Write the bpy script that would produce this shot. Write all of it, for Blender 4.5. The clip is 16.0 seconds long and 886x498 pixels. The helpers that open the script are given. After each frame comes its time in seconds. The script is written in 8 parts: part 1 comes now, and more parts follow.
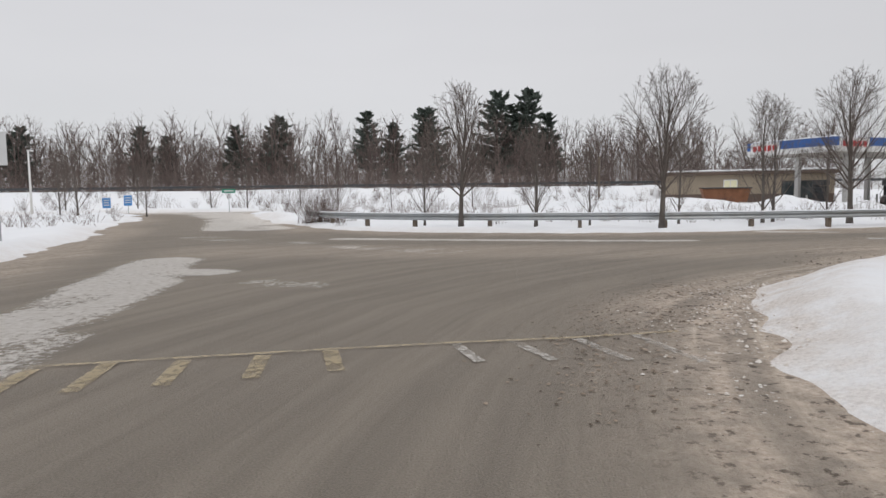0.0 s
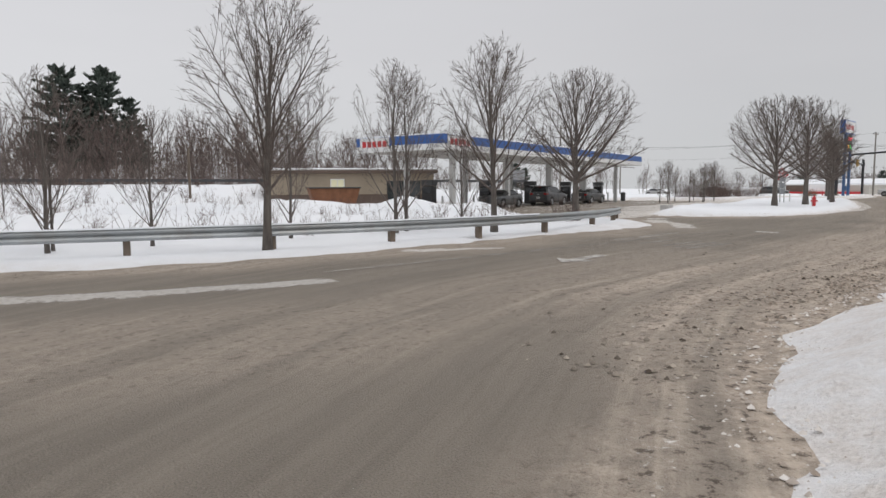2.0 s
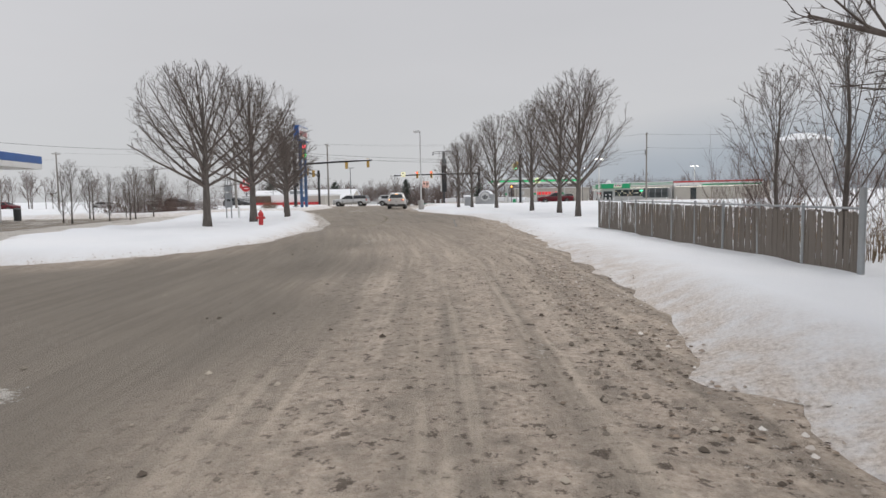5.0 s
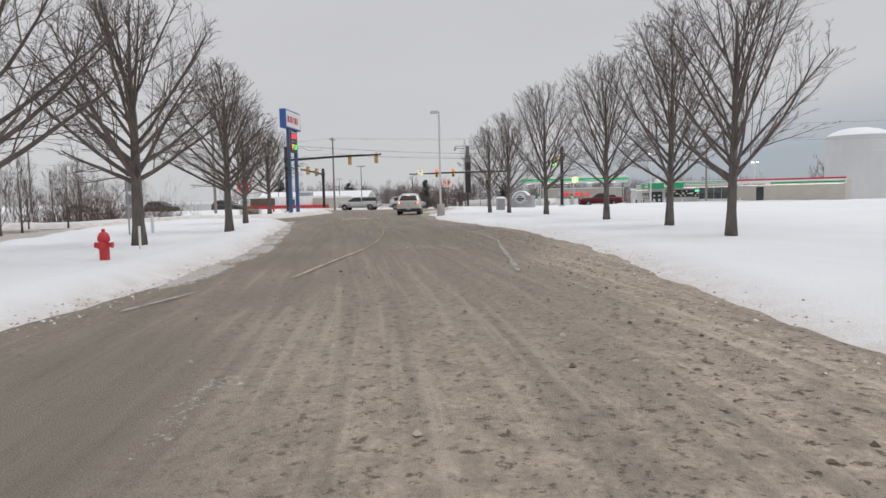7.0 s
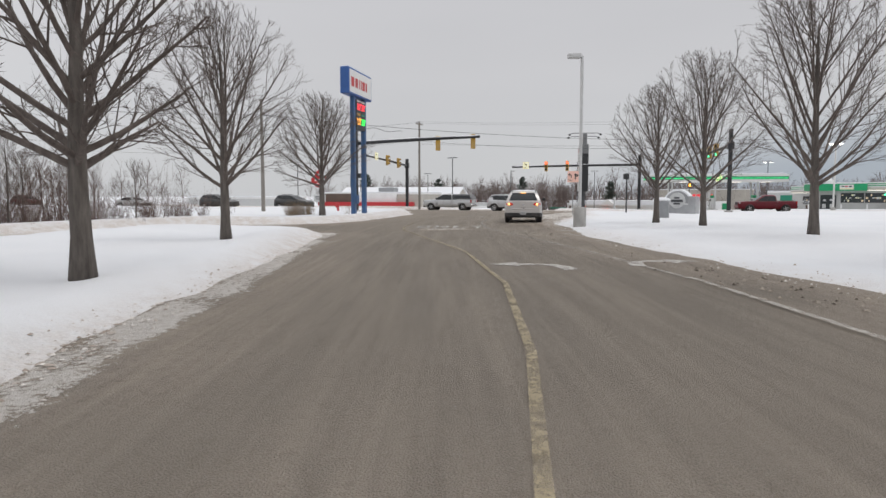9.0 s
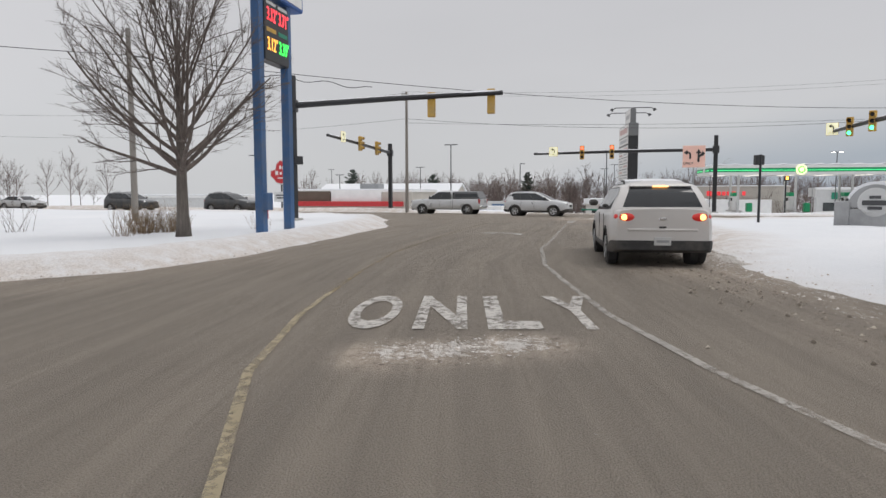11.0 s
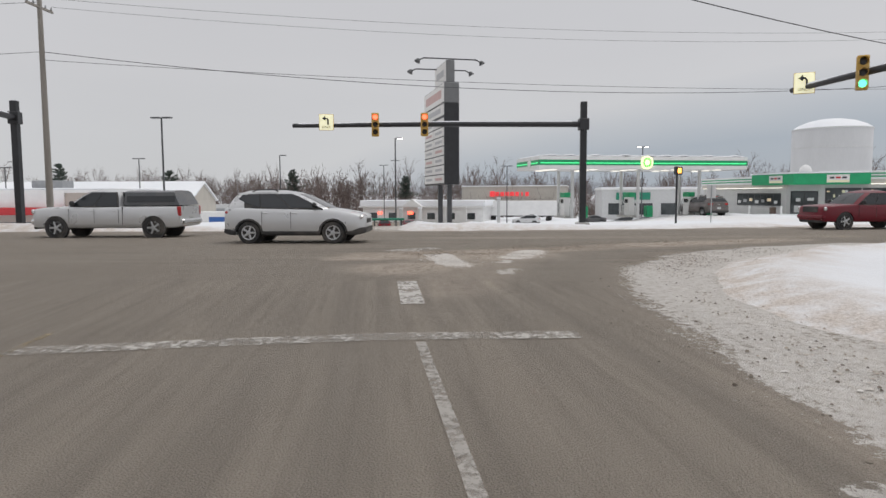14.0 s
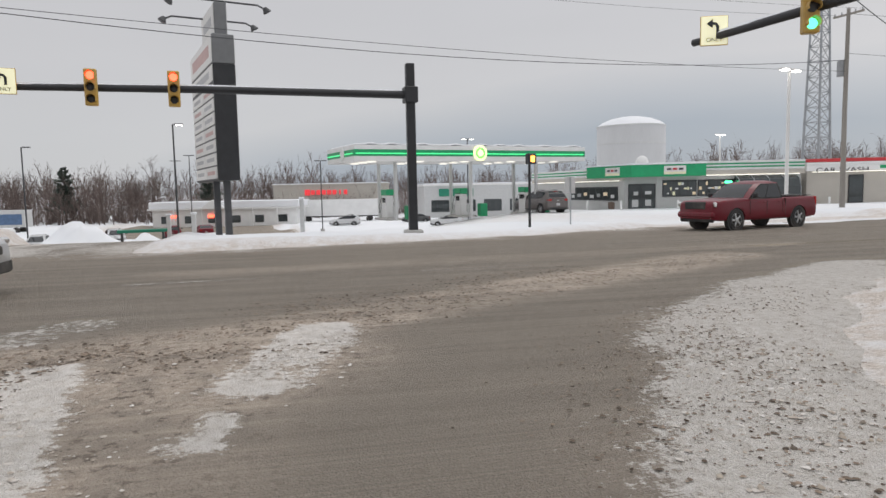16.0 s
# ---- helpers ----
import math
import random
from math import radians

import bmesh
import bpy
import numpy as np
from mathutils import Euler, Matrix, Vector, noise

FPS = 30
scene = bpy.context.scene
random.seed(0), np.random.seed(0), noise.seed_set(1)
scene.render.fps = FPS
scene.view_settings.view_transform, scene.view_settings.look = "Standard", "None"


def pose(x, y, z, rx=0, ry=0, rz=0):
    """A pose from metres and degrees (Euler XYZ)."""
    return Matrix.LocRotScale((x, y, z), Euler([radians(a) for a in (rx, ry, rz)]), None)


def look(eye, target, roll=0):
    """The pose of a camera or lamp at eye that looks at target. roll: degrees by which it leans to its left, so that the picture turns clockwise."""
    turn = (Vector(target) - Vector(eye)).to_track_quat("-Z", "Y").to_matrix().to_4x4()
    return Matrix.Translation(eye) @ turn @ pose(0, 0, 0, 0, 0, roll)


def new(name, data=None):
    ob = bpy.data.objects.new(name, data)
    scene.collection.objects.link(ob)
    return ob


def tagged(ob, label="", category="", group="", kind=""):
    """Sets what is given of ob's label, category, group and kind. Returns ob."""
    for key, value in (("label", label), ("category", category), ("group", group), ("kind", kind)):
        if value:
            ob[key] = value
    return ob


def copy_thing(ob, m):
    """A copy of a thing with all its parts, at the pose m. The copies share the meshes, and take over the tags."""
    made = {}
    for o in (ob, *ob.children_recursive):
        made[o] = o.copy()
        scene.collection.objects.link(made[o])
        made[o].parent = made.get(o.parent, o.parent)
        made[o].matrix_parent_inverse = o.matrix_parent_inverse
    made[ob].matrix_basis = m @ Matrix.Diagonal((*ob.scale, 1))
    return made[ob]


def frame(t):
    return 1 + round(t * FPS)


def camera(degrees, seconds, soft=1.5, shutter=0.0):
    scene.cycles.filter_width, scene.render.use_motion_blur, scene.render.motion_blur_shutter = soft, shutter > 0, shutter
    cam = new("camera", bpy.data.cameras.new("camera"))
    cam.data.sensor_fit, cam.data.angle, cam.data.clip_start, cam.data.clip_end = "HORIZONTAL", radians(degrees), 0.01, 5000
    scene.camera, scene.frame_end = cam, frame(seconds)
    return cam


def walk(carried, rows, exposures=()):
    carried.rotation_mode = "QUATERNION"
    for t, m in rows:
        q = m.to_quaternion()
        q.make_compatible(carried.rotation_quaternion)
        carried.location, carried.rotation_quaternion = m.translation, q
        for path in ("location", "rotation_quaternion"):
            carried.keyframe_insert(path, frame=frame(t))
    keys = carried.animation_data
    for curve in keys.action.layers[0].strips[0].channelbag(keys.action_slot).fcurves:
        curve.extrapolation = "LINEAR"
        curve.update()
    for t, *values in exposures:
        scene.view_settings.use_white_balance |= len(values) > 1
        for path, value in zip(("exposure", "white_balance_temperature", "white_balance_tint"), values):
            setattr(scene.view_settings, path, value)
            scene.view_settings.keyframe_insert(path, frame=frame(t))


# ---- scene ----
cam = camera(67.9, 16.0, soft=1.5)
ROWS = [
    (0.0, pose(-0.00, -0.00, 1.51, 85.17, 0.67, -0.06)),
    (0.5, pose(0.30, 2.50, 1.51, 85.01, 0.32, -5.53)),
    (1.0, pose(0.85, 5.04, 1.51, 84.88, -0.04, -12.20)),
    (1.5, pose(1.83, 7.56, 1.51, 84.81, -0.13, -21.95)),
    (2.0, pose(3.21, 9.66, 1.51, 84.82, 0.41, -33.47)),
    (2.5, pose(5.18, 11.73, 1.50, 84.84, 0.67, -43.55)),
    (3.0, pose(7.67, 13.61, 1.47, 84.83, 0.43, -54.35)),
    (3.5, pose(10.40, 14.98, 1.48, 84.76, 0.07, -65.33)),
    (4.0, pose(13.45, 15.83, 1.48, 85.22, 0.42, -72.78)),
    (4.5, pose(16.85, 16.55, 1.49, 85.27, 1.10, -75.85)),
    (4.7, pose(18.26, 16.82, 1.50, 85.28, 1.01, -76.42)),
    (6.8, pose(35.06, 21.15, 1.50, 85.47, 1.02, -75.21)),
    (7.0, pose(36.79, 21.69, 1.50, 85.45, 1.20, -74.61)),
    (7.5, pose(41.08, 23.17, 1.51, 85.46, 1.28, -72.05)),
    (8.0, pose(45.58, 25.00, 1.50, 85.52, 0.77, -69.06)),
    (8.5, pose(50.07, 27.01, 1.50, 85.40, -0.10, -67.39)),
    (8.7, pose(51.93, 27.82, 1.49, 85.41, 0.02, -66.79)),
    (10.8, pose(73.88, 37.44, 1.50, 85.24, 0.03, -66.79)),
    (11.0, pose(75.93, 38.28, 1.51, 85.18, 0.10, -67.21)),
    (11.5, pose(80.97, 40.25, 1.51, 85.09, 0.18, -68.94)),
    (12.0, pose(85.60, 41.87, 1.49, 85.10, 0.22, -71.21)),
    (12.5, pose(89.63, 43.17, 1.49, 85.12, 0.01, -74.52)),
    (13.0, pose(93.53, 43.93, 1.49, 85.10, -0.02, -78.98)),
    (13.5, pose(97.17, 44.19, 1.50, 85.11, -0.03, -82.79)),
    (14.0, pose(100.77, 44.48, 1.50, 85.21, 0.25, -87.05)),
    (14.5, pose(103.79, 44.45, 1.51, 85.19, 0.28, -90.26)),
    (15.0, pose(106.44, 44.23, 1.50, 85.14, 0.68, -93.34)),
    (15.5, pose(108.97, 43.81, 1.50, 84.93, 0.95, -97.79)),
    (16.0, pose(111.17, 43.25, 1.49, 84.83, 1.17, -102.53)),
]
walk(cam, ROWS)

# ---- light ----
world = bpy.data.worlds.new("overcast_sky")
scene.world = world
world.use_nodes = True
wn, wl = world.node_tree.nodes, world.node_tree.links
wn.clear()
w_out, w_bg = wn.new("ShaderNodeOutputWorld"), wn.new("ShaderNodeBackground")
w_sky = wn.new("ShaderNodeTexSky")
w_sky.sky_type = "NISHITA"
w_sky.sun_disc = False
w_sky.sun_elevation, w_sky.sun_rotation = radians(28), radians(150)
w_co, w_sep = wn.new("ShaderNodeTexCoord"), wn.new("ShaderNodeSeparateXYZ")
wl.new(w_co.outputs["Generated"], w_sep.inputs[0])
# cloud deck: brighter overhead, darker blue-grey low in the south-east
w_up = wn.new("ShaderNodeValToRGB")
w_up.color_ramp.elements[0].position, w_up.color_ramp.elements[0].color = 0.0, (0.655, 0.665, 0.685, 1)
w_up.color_ramp.elements[1].position, w_up.color_ramp.elements[1].color = 0.9, (0.985, 0.985, 1.01, 1)
e = w_up.color_ramp.elements.new(0.18)
e.color = (0.695, 0.692, 0.712, 1)
e = w_up.color_ramp.elements.new(0.36)
e.color = (0.675, 0.672, 0.697, 1)
wl.new(w_sep.outputs["Z"], w_up.inputs[0])
w_dot = wn.new("ShaderNodeVectorMath")
w_dot.operation = "DOT_PRODUCT"
w_dot.inputs[1].default_value = (0.80, -0.60, 0.06)
wl.new(w_co.outputs["Generated"], w_dot.inputs[0])
w_noise = wn.new("ShaderNodeTexNoise")
w_noise.inputs["Scale"].default_value, w_noise.inputs["Detail"].default_value = 1.6, 5
w_map = wn.new("ShaderNodeMapping")
w_map.inputs["Scale"].default_value = (1, 1, 4)
wl.new(w_co.outputs["Generated"], w_map.inputs[0])
wl.new(w_map.outputs[0], w_noise.inputs[0])
w_add = wn.new("ShaderNodeMath")
w_add.operation = "MULTIPLY_ADD"
wl.new(w_noise.outputs[0], w_add.inputs[0])
w_add.inputs[1].default_value = 0.30
w_lift = wn.new("ShaderNodeMath")
w_lift.operation = "MULTIPLY_ADD"
wl.new(w_sep.outputs["Z"], w_lift.inputs[0])
w_lift.inputs[1].default_value = -2.3
wl.new(w_dot.outputs["Value"], w_lift.inputs[2])
wl.new(w_lift.outputs[0], w_add.inputs[2])
w_low = wn.new("ShaderNodeValToRGB")
w_low.color_ramp.elements[0].position, w_low.color_ramp.elements[0].color = 0.74, (1, 1, 1, 1)
w_low.color_ramp.elements[1].position, w_low.color_ramp.elements[1].color = 1.0, (0.64, 0.705, 0.78, 1)
wl.new(w_add.outputs[0], w_low.inputs[0])
w_mul = wn.new("ShaderNodeMix")
w_mul.data_type, w_mul.blend_type = "RGBA", "MULTIPLY"
w_mul.inputs["Factor"].default_value = 1.0
wl.new(w_up.outputs[0], w_mul.inputs["A"])
wl.new(w_low.outputs[0], w_mul.inputs["B"])
# the deck is a little thicker towards the east
w_east = wn.new("ShaderNodeMapRange")
w_east.inputs["From Min"].default_value, w_east.inputs["From Max"].default_value = 0.1, 0.9
w_east.inputs["To Min"].default_value, w_east.inputs["To Max"].default_value = 1.0, 0.87
wl.new(w_sep.outputs["X"], w_east.inputs[0])
w_thick = wn.new("ShaderNodeMix")
w_thick.data_type, w_thick.blend_type = "RGBA", "MULTIPLY"
w_thick.inputs["Factor"].default_value = 1.0
wl.new(w_mul.outputs["Result"], w_thick.inputs["A"])
wl.new(w_east.outputs[0], w_thick.inputs["B"])
w_n2 = wn.new("ShaderNodeMapRange")
w_n2.inputs["To Min"].default_value, w_n2.inputs["To Max"].default_value = 0.93, 1.07
wl.new(w_noise.outputs[0], w_n2.inputs[0])
w_mul2 = wn.new("ShaderNodeMix")
w_mul2.data_type, w_mul2.blend_type = "RGBA", "MULTIPLY"
w_mul2.inputs["Factor"].default_value = 1.0
wl.new(w_thick.outputs["Result"], w_mul2.inputs["A"])
wl.new(w_n2.outputs[0], w_mul2.inputs["B"])
w_mix = wn.new("ShaderNodeMix")
w_mix.data_type = "RGBA"
w_mix.inputs["Factor"].default_value = 0.96
w_dim = wn.new("ShaderNodeMix")
w_dim.data_type, w_dim.blend_type = "RGBA", "MULTIPLY"
w_dim.inputs["Factor"].default_value = 1.0
w_dim.inputs["B"].default_value = (0.1, 0.1, 0.1, 1)
wl.new(w_sky.outputs[0], w_dim.inputs["A"])
wl.new(w_dim.outputs["Result"], w_mix.inputs["A"])
wl.new(w_mul2.outputs["Result"], w_mix.inputs["B"])
wl.new(w_mix.outputs["Result"], w_bg.inputs[0])
w_bg.inputs[1].default_value = 1.0
wl.new(w_bg.outputs[0], w_out.inputs[0])

sun_data = bpy.data.lights.new("sun", "SUN")
sun_data.energy, sun_data.angle, sun_data.color = 0.7, radians(25), (1.0, 0.97, 0.93)
sun_ob = new("sun", sun_data)
sun_ob.matrix_world = look((0, 0, 60), (-14, 26, 0))
scene.view_settings.exposure = 0.0


# ---- materials ----
def ramp(nt, src, stops):
    n = nt.nodes.new("ShaderNodeValToRGB")
    els = n.color_ramp.elements
    els[0].position, els[0].color = stops[0][0], (*stops[0][1], 1)
    els[1].position, els[1].color = stops[-1][0], (*stops[-1][1], 1)
    for p, c in stops[1:-1]:
        els.new(p).color = (*c, 1)
    nt.links.new(src, n.inputs[0])
    return n.outputs[0]


def grain(nt, vec, scale, detail=4, stretch=None, rough=0.55):
    n = nt.nodes.new("ShaderNodeTexNoise")
    n.inputs["Scale"].default_value, n.inputs["Detail"].default_value = scale, detail
    n.inputs["Roughness"].default_value = rough
    if stretch:
        m = nt.nodes.new("ShaderNodeMapping")
        m.inputs["Scale"].default_value = stretch
        nt.links.new(vec, m.inputs[0])
        vec = m.outputs[0]
    nt.links.new(vec, n.inputs[0])
    return n.outputs[0]


def blend(nt, fac, a, b, mode="MIX"):
    n = nt.nodes.new("ShaderNodeMix")
    n.data_type, n.blend_type = "RGBA", mode
    for key, v in (("Factor", fac), ("A", a), ("B", b)):
        if isinstance(v, (int, float)):
            n.inputs[key].default_value = v
        elif isinstance(v, tuple):
            n.inputs[key].default_value = (*v, 1)
        else:
            nt.links.new(v, n.inputs[key])
    return n.outputs["Result"]


def bumped(nt, height, strength, distance=0.02):
    n = nt.nodes.new("ShaderNodeBump")
    n.inputs["Strength"].default_value, n.inputs["Distance"].default_value = strength, distance
    nt.links.new(height, n.inputs["Height"])
    return n.outputs[0]


def start_mat(name):
    m = bpy.data.materials.new(name)
    m.use_nodes = True
    nt = m.node_tree
    return m, nt, nt.nodes["Principled BSDF"]


def coords(nt, kind="Object"):
    if kind == "Position":
        return nt.nodes.new("ShaderNodeNewGeometry").outputs["Position"]
    return nt.nodes.new("ShaderNodeTexCoord").outputs[kind]


def attribute(nt, name):
    n = nt.nodes.new("ShaderNodeAttribute")
    n.attribute_name = name
    return n.outputs["Fac"]


def mat(name, color, rough=0.6, metal=0.0, var=0.18, scale=2.5, fine=45.0, bump=0.15, stretch=None, coat=0.0, dirt=None, spec=0.5):
    """A plain surface with broad blotches, fine grain, slight difference from piece to piece, and relief."""
    m, nt, bs = start_mat(name)
    vec = coords(nt)
    broad, small = grain(nt, vec, scale, 4, stretch), grain(nt, vec, fine, 3, stretch)
    lo, hi = tuple(c * (1 - var) for c in color), tuple(min(1, c * (1 + var)) for c in color)
    col = ramp(nt, broad, [(0.3, lo), (0.7, hi)])
    col = blend(nt, 0.25, col, ramp(nt, small, [(0.3, lo), (0.7, hi)]))
    info = nt.nodes.new("ShaderNodeObjectInfo").outputs["Random"]
    col = blend(nt, 1.0, col, ramp(nt, info, [(0, (0.93, 0.93, 0.93)), (1, (1.06, 1.06, 1.06))]), "MULTIPLY")
    if dirt:
        d = grain(nt, vec, 1.3, 6, None, 0.7)
        col = blend(nt, ramp(nt, d, [(0.45, (0, 0, 0)), (0.75, (0.8, 0.8, 0.8))]), col, dirt)
    nt.links.new(col, bs.inputs["Base Color"])
    r = nt.nodes.new("ShaderNodeMapRange")
    r.inputs["To Min"].default_value, r.inputs["To Max"].default_value = max(0.02, rough - 0.12), min(1, rough + 0.12)
    nt.links.new(small, r.inputs[0])
    nt.links.new(r.outputs[0], bs.inputs["Roughness"])
    bs.inputs["Metallic"].default_value = metal
    bs.inputs["Coat Weight"].default_value = coat
    bs.inputs["Specular IOR Level"].default_value = spec
    if bump:
        nt.links.new(bumped(nt, small, bump, 0.01), bs.inputs["Normal"])
    return m


def lit(name, color, strength):
    m, nt, bs = start_mat(name)
    bs.inputs["Base Color"].default_value = (*color, 1)
    bs.inputs["Emission Color"].default_value = (*color, 1)
    bs.inputs["Emission Strength"].default_value = strength
    bs.inputs["Roughness"].default_value = 0.4
    return m


def glass_mat(name, tint, rough=0.05):
    m, nt, bs = start_mat(name)
    vec = coords(nt)
    bs.inputs["Roughness"].default_value = rough
    nt.links.new(ramp(nt, grain(nt, vec, 1.2), [(0.3, tuple(c * 0.7 for c in tint)), (0.7, tint)]), bs.inputs["Base Color"])
    bs.inputs["Specular IOR Level"].default_value = 0.6
    return m


def snow_mat():
    m, nt, bs = start_mat("snow")
    pos = coords(nt, "Position")
    broad, mid, fine = grain(nt, pos, 0.15, 4), grain(nt, pos, 2.2, 6, None, 0.65), grain(nt, pos, 24, 4, None, 0.7)
    col = ramp(nt, broad, [(0.3, (0.80, 0.82, 0.85)), (0.7, (0.87, 0.88, 0.90))])
    dirty = attribute(nt, "dirt")
    spots = ramp(nt, mid, [(0.34, (0.35, 0.35, 0.35)), (0.58, (1, 1, 1))])
    fac = blend(nt, 1.0, dirty, spots, "MULTIPLY")
    tan = ramp(nt, fine, [(0.3, (0.38, 0.315, 0.265)), (0.5, (0.61, 0.54, 0.48)), (0.7, (0.78, 0.725, 0.68))])
    col = blend(nt, fac, col, tan)
    nt.links.new(col, bs.inputs["Base Color"])
    bs.inputs["Roughness"].default_value = 0.75
    bs.inputs["Specular IOR Level"].default_value = 0.25
    h = blend(nt, 0.45, mid, fine)
    edge_lumps = blend(nt, 1.0, dirty, grain(nt, pos, 5.0, 6, None, 0.75), "MULTIPLY")
    nt.links.new(bumped(nt, blend(nt, 0.5, h, edge_lumps, "ADD"), 0.7, 0.12), bs.inputs["Normal"])
    return m


def road_mat():
    m, nt, bs = start_mat("salted_asphalt")
    pos = coords(nt, "Position")
    comb = nt.nodes.new("ShaderNodeCombineXYZ")
    nt.links.new(attribute(nt, "lane"), comb.inputs[0])
    nt.links.new(attribute(nt, "run"), comb.inputs[1])
    lane = comb.outputs[0]
    stone = grain(nt, pos, 70, 2)
    broad = grain(nt, pos, 0.22, 5)
    streak = grain(nt, lane, 2.6, 5, (1.0, 0.045, 1))
    fine_streak = grain(nt, lane, 9, 4, (1.0, 0.05, 1))
    col = ramp(nt, broad, [(0.3, (0.236, 0.200, 0.162)), (0.7, (0.312, 0.268, 0.220))])
    col = blend(nt, ramp(nt, streak, [(0.40, (0, 0, 0)), (0.64, (0.900, 0.900, 0.900))]), col, (0.386, 0.332, 0.272))
    col = blend(nt, ramp(nt, fine_streak, [(0.50, (0, 0, 0)), (0.72, (0.35, 0.35, 0.35))]), col, (0.160, 0.136, 0.111))
    col = blend(nt, 0.35, col, ramp(nt, stone, [(0.3, (0.129, 0.113, 0.095)), (0.7, (0.412, 0.365, 0.309))]))
    # brown slush, broken into clods
    clod = grain(nt, pos, 3.4, 6, None, 0.68)
    tracks = grain(nt, lane, 1.7, 3, (1.0, 0.02, 1))
    slush = blend(nt, 1.0, attribute(nt, "slush"), ramp(nt, clod, [(0.34, (0.350, 0.350, 0.350)), (0.56, (1, 1, 1))]), "MULTIPLY")
    slush = blend(nt, 1.0, slush, ramp(nt, tracks, [(0.36, (0.450, 0.450, 0.450)), (0.52, (1, 1, 1))]), "MULTIPLY")
    tan = ramp(nt, grain(nt, pos, 16, 5, None, 0.7), [(0.25, (0.258, 0.203, 0.154)), (0.5, (0.453, 0.376, 0.307)), (0.75, (0.618, 0.535, 0.454))])
    col = blend(nt, slush, col, tan)
    # dark wet clods and holes in the slush
    specks = grain(nt, pos, 7.5, 5, None, 0.72)
    holes = blend(nt, 1.0, attribute(nt, "slush"), ramp(nt, specks, [(0.56, (0, 0, 0)), (0.615, (0.850, 0.850, 0.850))]), "MULTIPLY")
    col = blend(nt, holes, col, (0.082, 0.060, 0.045))
    ridge = grain(nt, lane, 5.0, 4, (1.0, 0.03, 1))
    col = blend(nt, blend(nt, 1.0, attribute(nt, "slush"), ramp(nt, ridge, [(0.52, (0, 0, 0)), (0.66, (0.500, 0.500, 0.500))]), "MULTIPLY"), col, (0.618, 0.530, 0.434))
    # thin white snow left in patches
    film = blend(nt, 0.68, grain(nt, lane, 3.0, 6, (1.0, 0.14, 1), 0.7), grain(nt, pos, 9.0, 8, None, 0.85))
    add = nt.nodes.new("ShaderNodeMath")
    add.operation = "ADD"
    nt.links.new(attribute(nt, "film"), add.inputs[0])
    spread = nt.nodes.new("ShaderNodeMapRange")
    spread.inputs["From Min"].default_value, spread.inputs["From Max"].default_value = 0.34, 0.66
    nt.links.new(film, spread.inputs[0])
    nt.links.new(spread.outputs[0], add.inputs[1])
    white = ramp(nt, add.outputs[0], [(0.92, (0, 0, 0)), (1.06, (0.900, 0.900, 0.900))])
    col = blend(nt, white, col, ramp(nt, grain(nt, pos, 9, 5, None, 0.7), [(0.3, (0.58, 0.535, 0.48)), (0.7, (0.82, 0.79, 0.755))]))
    nt.links.new(col, bs.inputs["Base Color"])
    r = nt.nodes.new("ShaderNodeMapRange")
    r.inputs["To Min"].default_value, r.inputs["To Max"].default_value = 0.55, 0.9
    nt.links.new(streak, r.inputs[0])
    nt.links.new(r.outputs[0], bs.inputs["Roughness"])
    bs.inputs["Specular IOR Level"].default_value = 0.3
    h = blend(nt, 0.3, blend(nt, slush, stone, clod), stone)
    nt.links.new(bumped(nt, h, 0.9, 0.07), bs.inputs["Normal"])
    return m


def worn_paint(name, color, kept=0.5, full=0.9):
    """Road paint worn through to the asphalt: kept is the share that is left."""
    m, nt, bs = start_mat(name)
    pos = coords(nt, "Position")
    wear = blend(nt, 0.5, grain(nt, pos, 2.6, 5, None, 0.75), grain(nt, pos, 15, 5, None, 0.75))
    mid = 0.5 + (0.5 - kept) * 0.22
    left = ramp(nt, wear, [(mid - 0.07, (0.12, 0.12, 0.12)), (mid + 0.05, (full, full, full))])
    nt.links.new(left, bs.inputs["Alpha"])
    col = ramp(nt, grain(nt, pos, 1.1, 4), [(0.3, tuple(c * 0.82 for c in color)), (0.7, color)])
    nt.links.new(col, bs.inputs["Base Color"])
    bs.inputs["Roughness"].default_value = 0.8
    return m


def bark_mat(name, a, b):
    m, nt, bs = start_mat(name)
    vec = coords(nt)
    g = grain(nt, vec, 9, 5, (1, 1, 0.18), 0.65)
    nt.links.new(ramp(nt, g, [(0.3, a), (0.7, b)]), bs.inputs["Base Color"])
    bs.inputs["Roughness"].default_value = 0.9
    bs.inputs["Specular IOR Level"].default_value = 0.2
    nt.links.new(bumped(nt, g, 0.6, 0.03), bs.inputs["Normal"])
    return m


def leaf_mat(name, a, b):
    m, nt, bs = start_mat(name)
    r = nt.nodes.new("ShaderNodeNewGeometry").outputs["Random Per Island"]
    nt.links.new(ramp(nt, r, [(0, a), (1, b)]), bs.inputs["Base Color"])
    bs.inputs["Roughness"].default_value = 0.85
    bs.inputs["Specular IOR Level"].default_value = 0.2
    return m


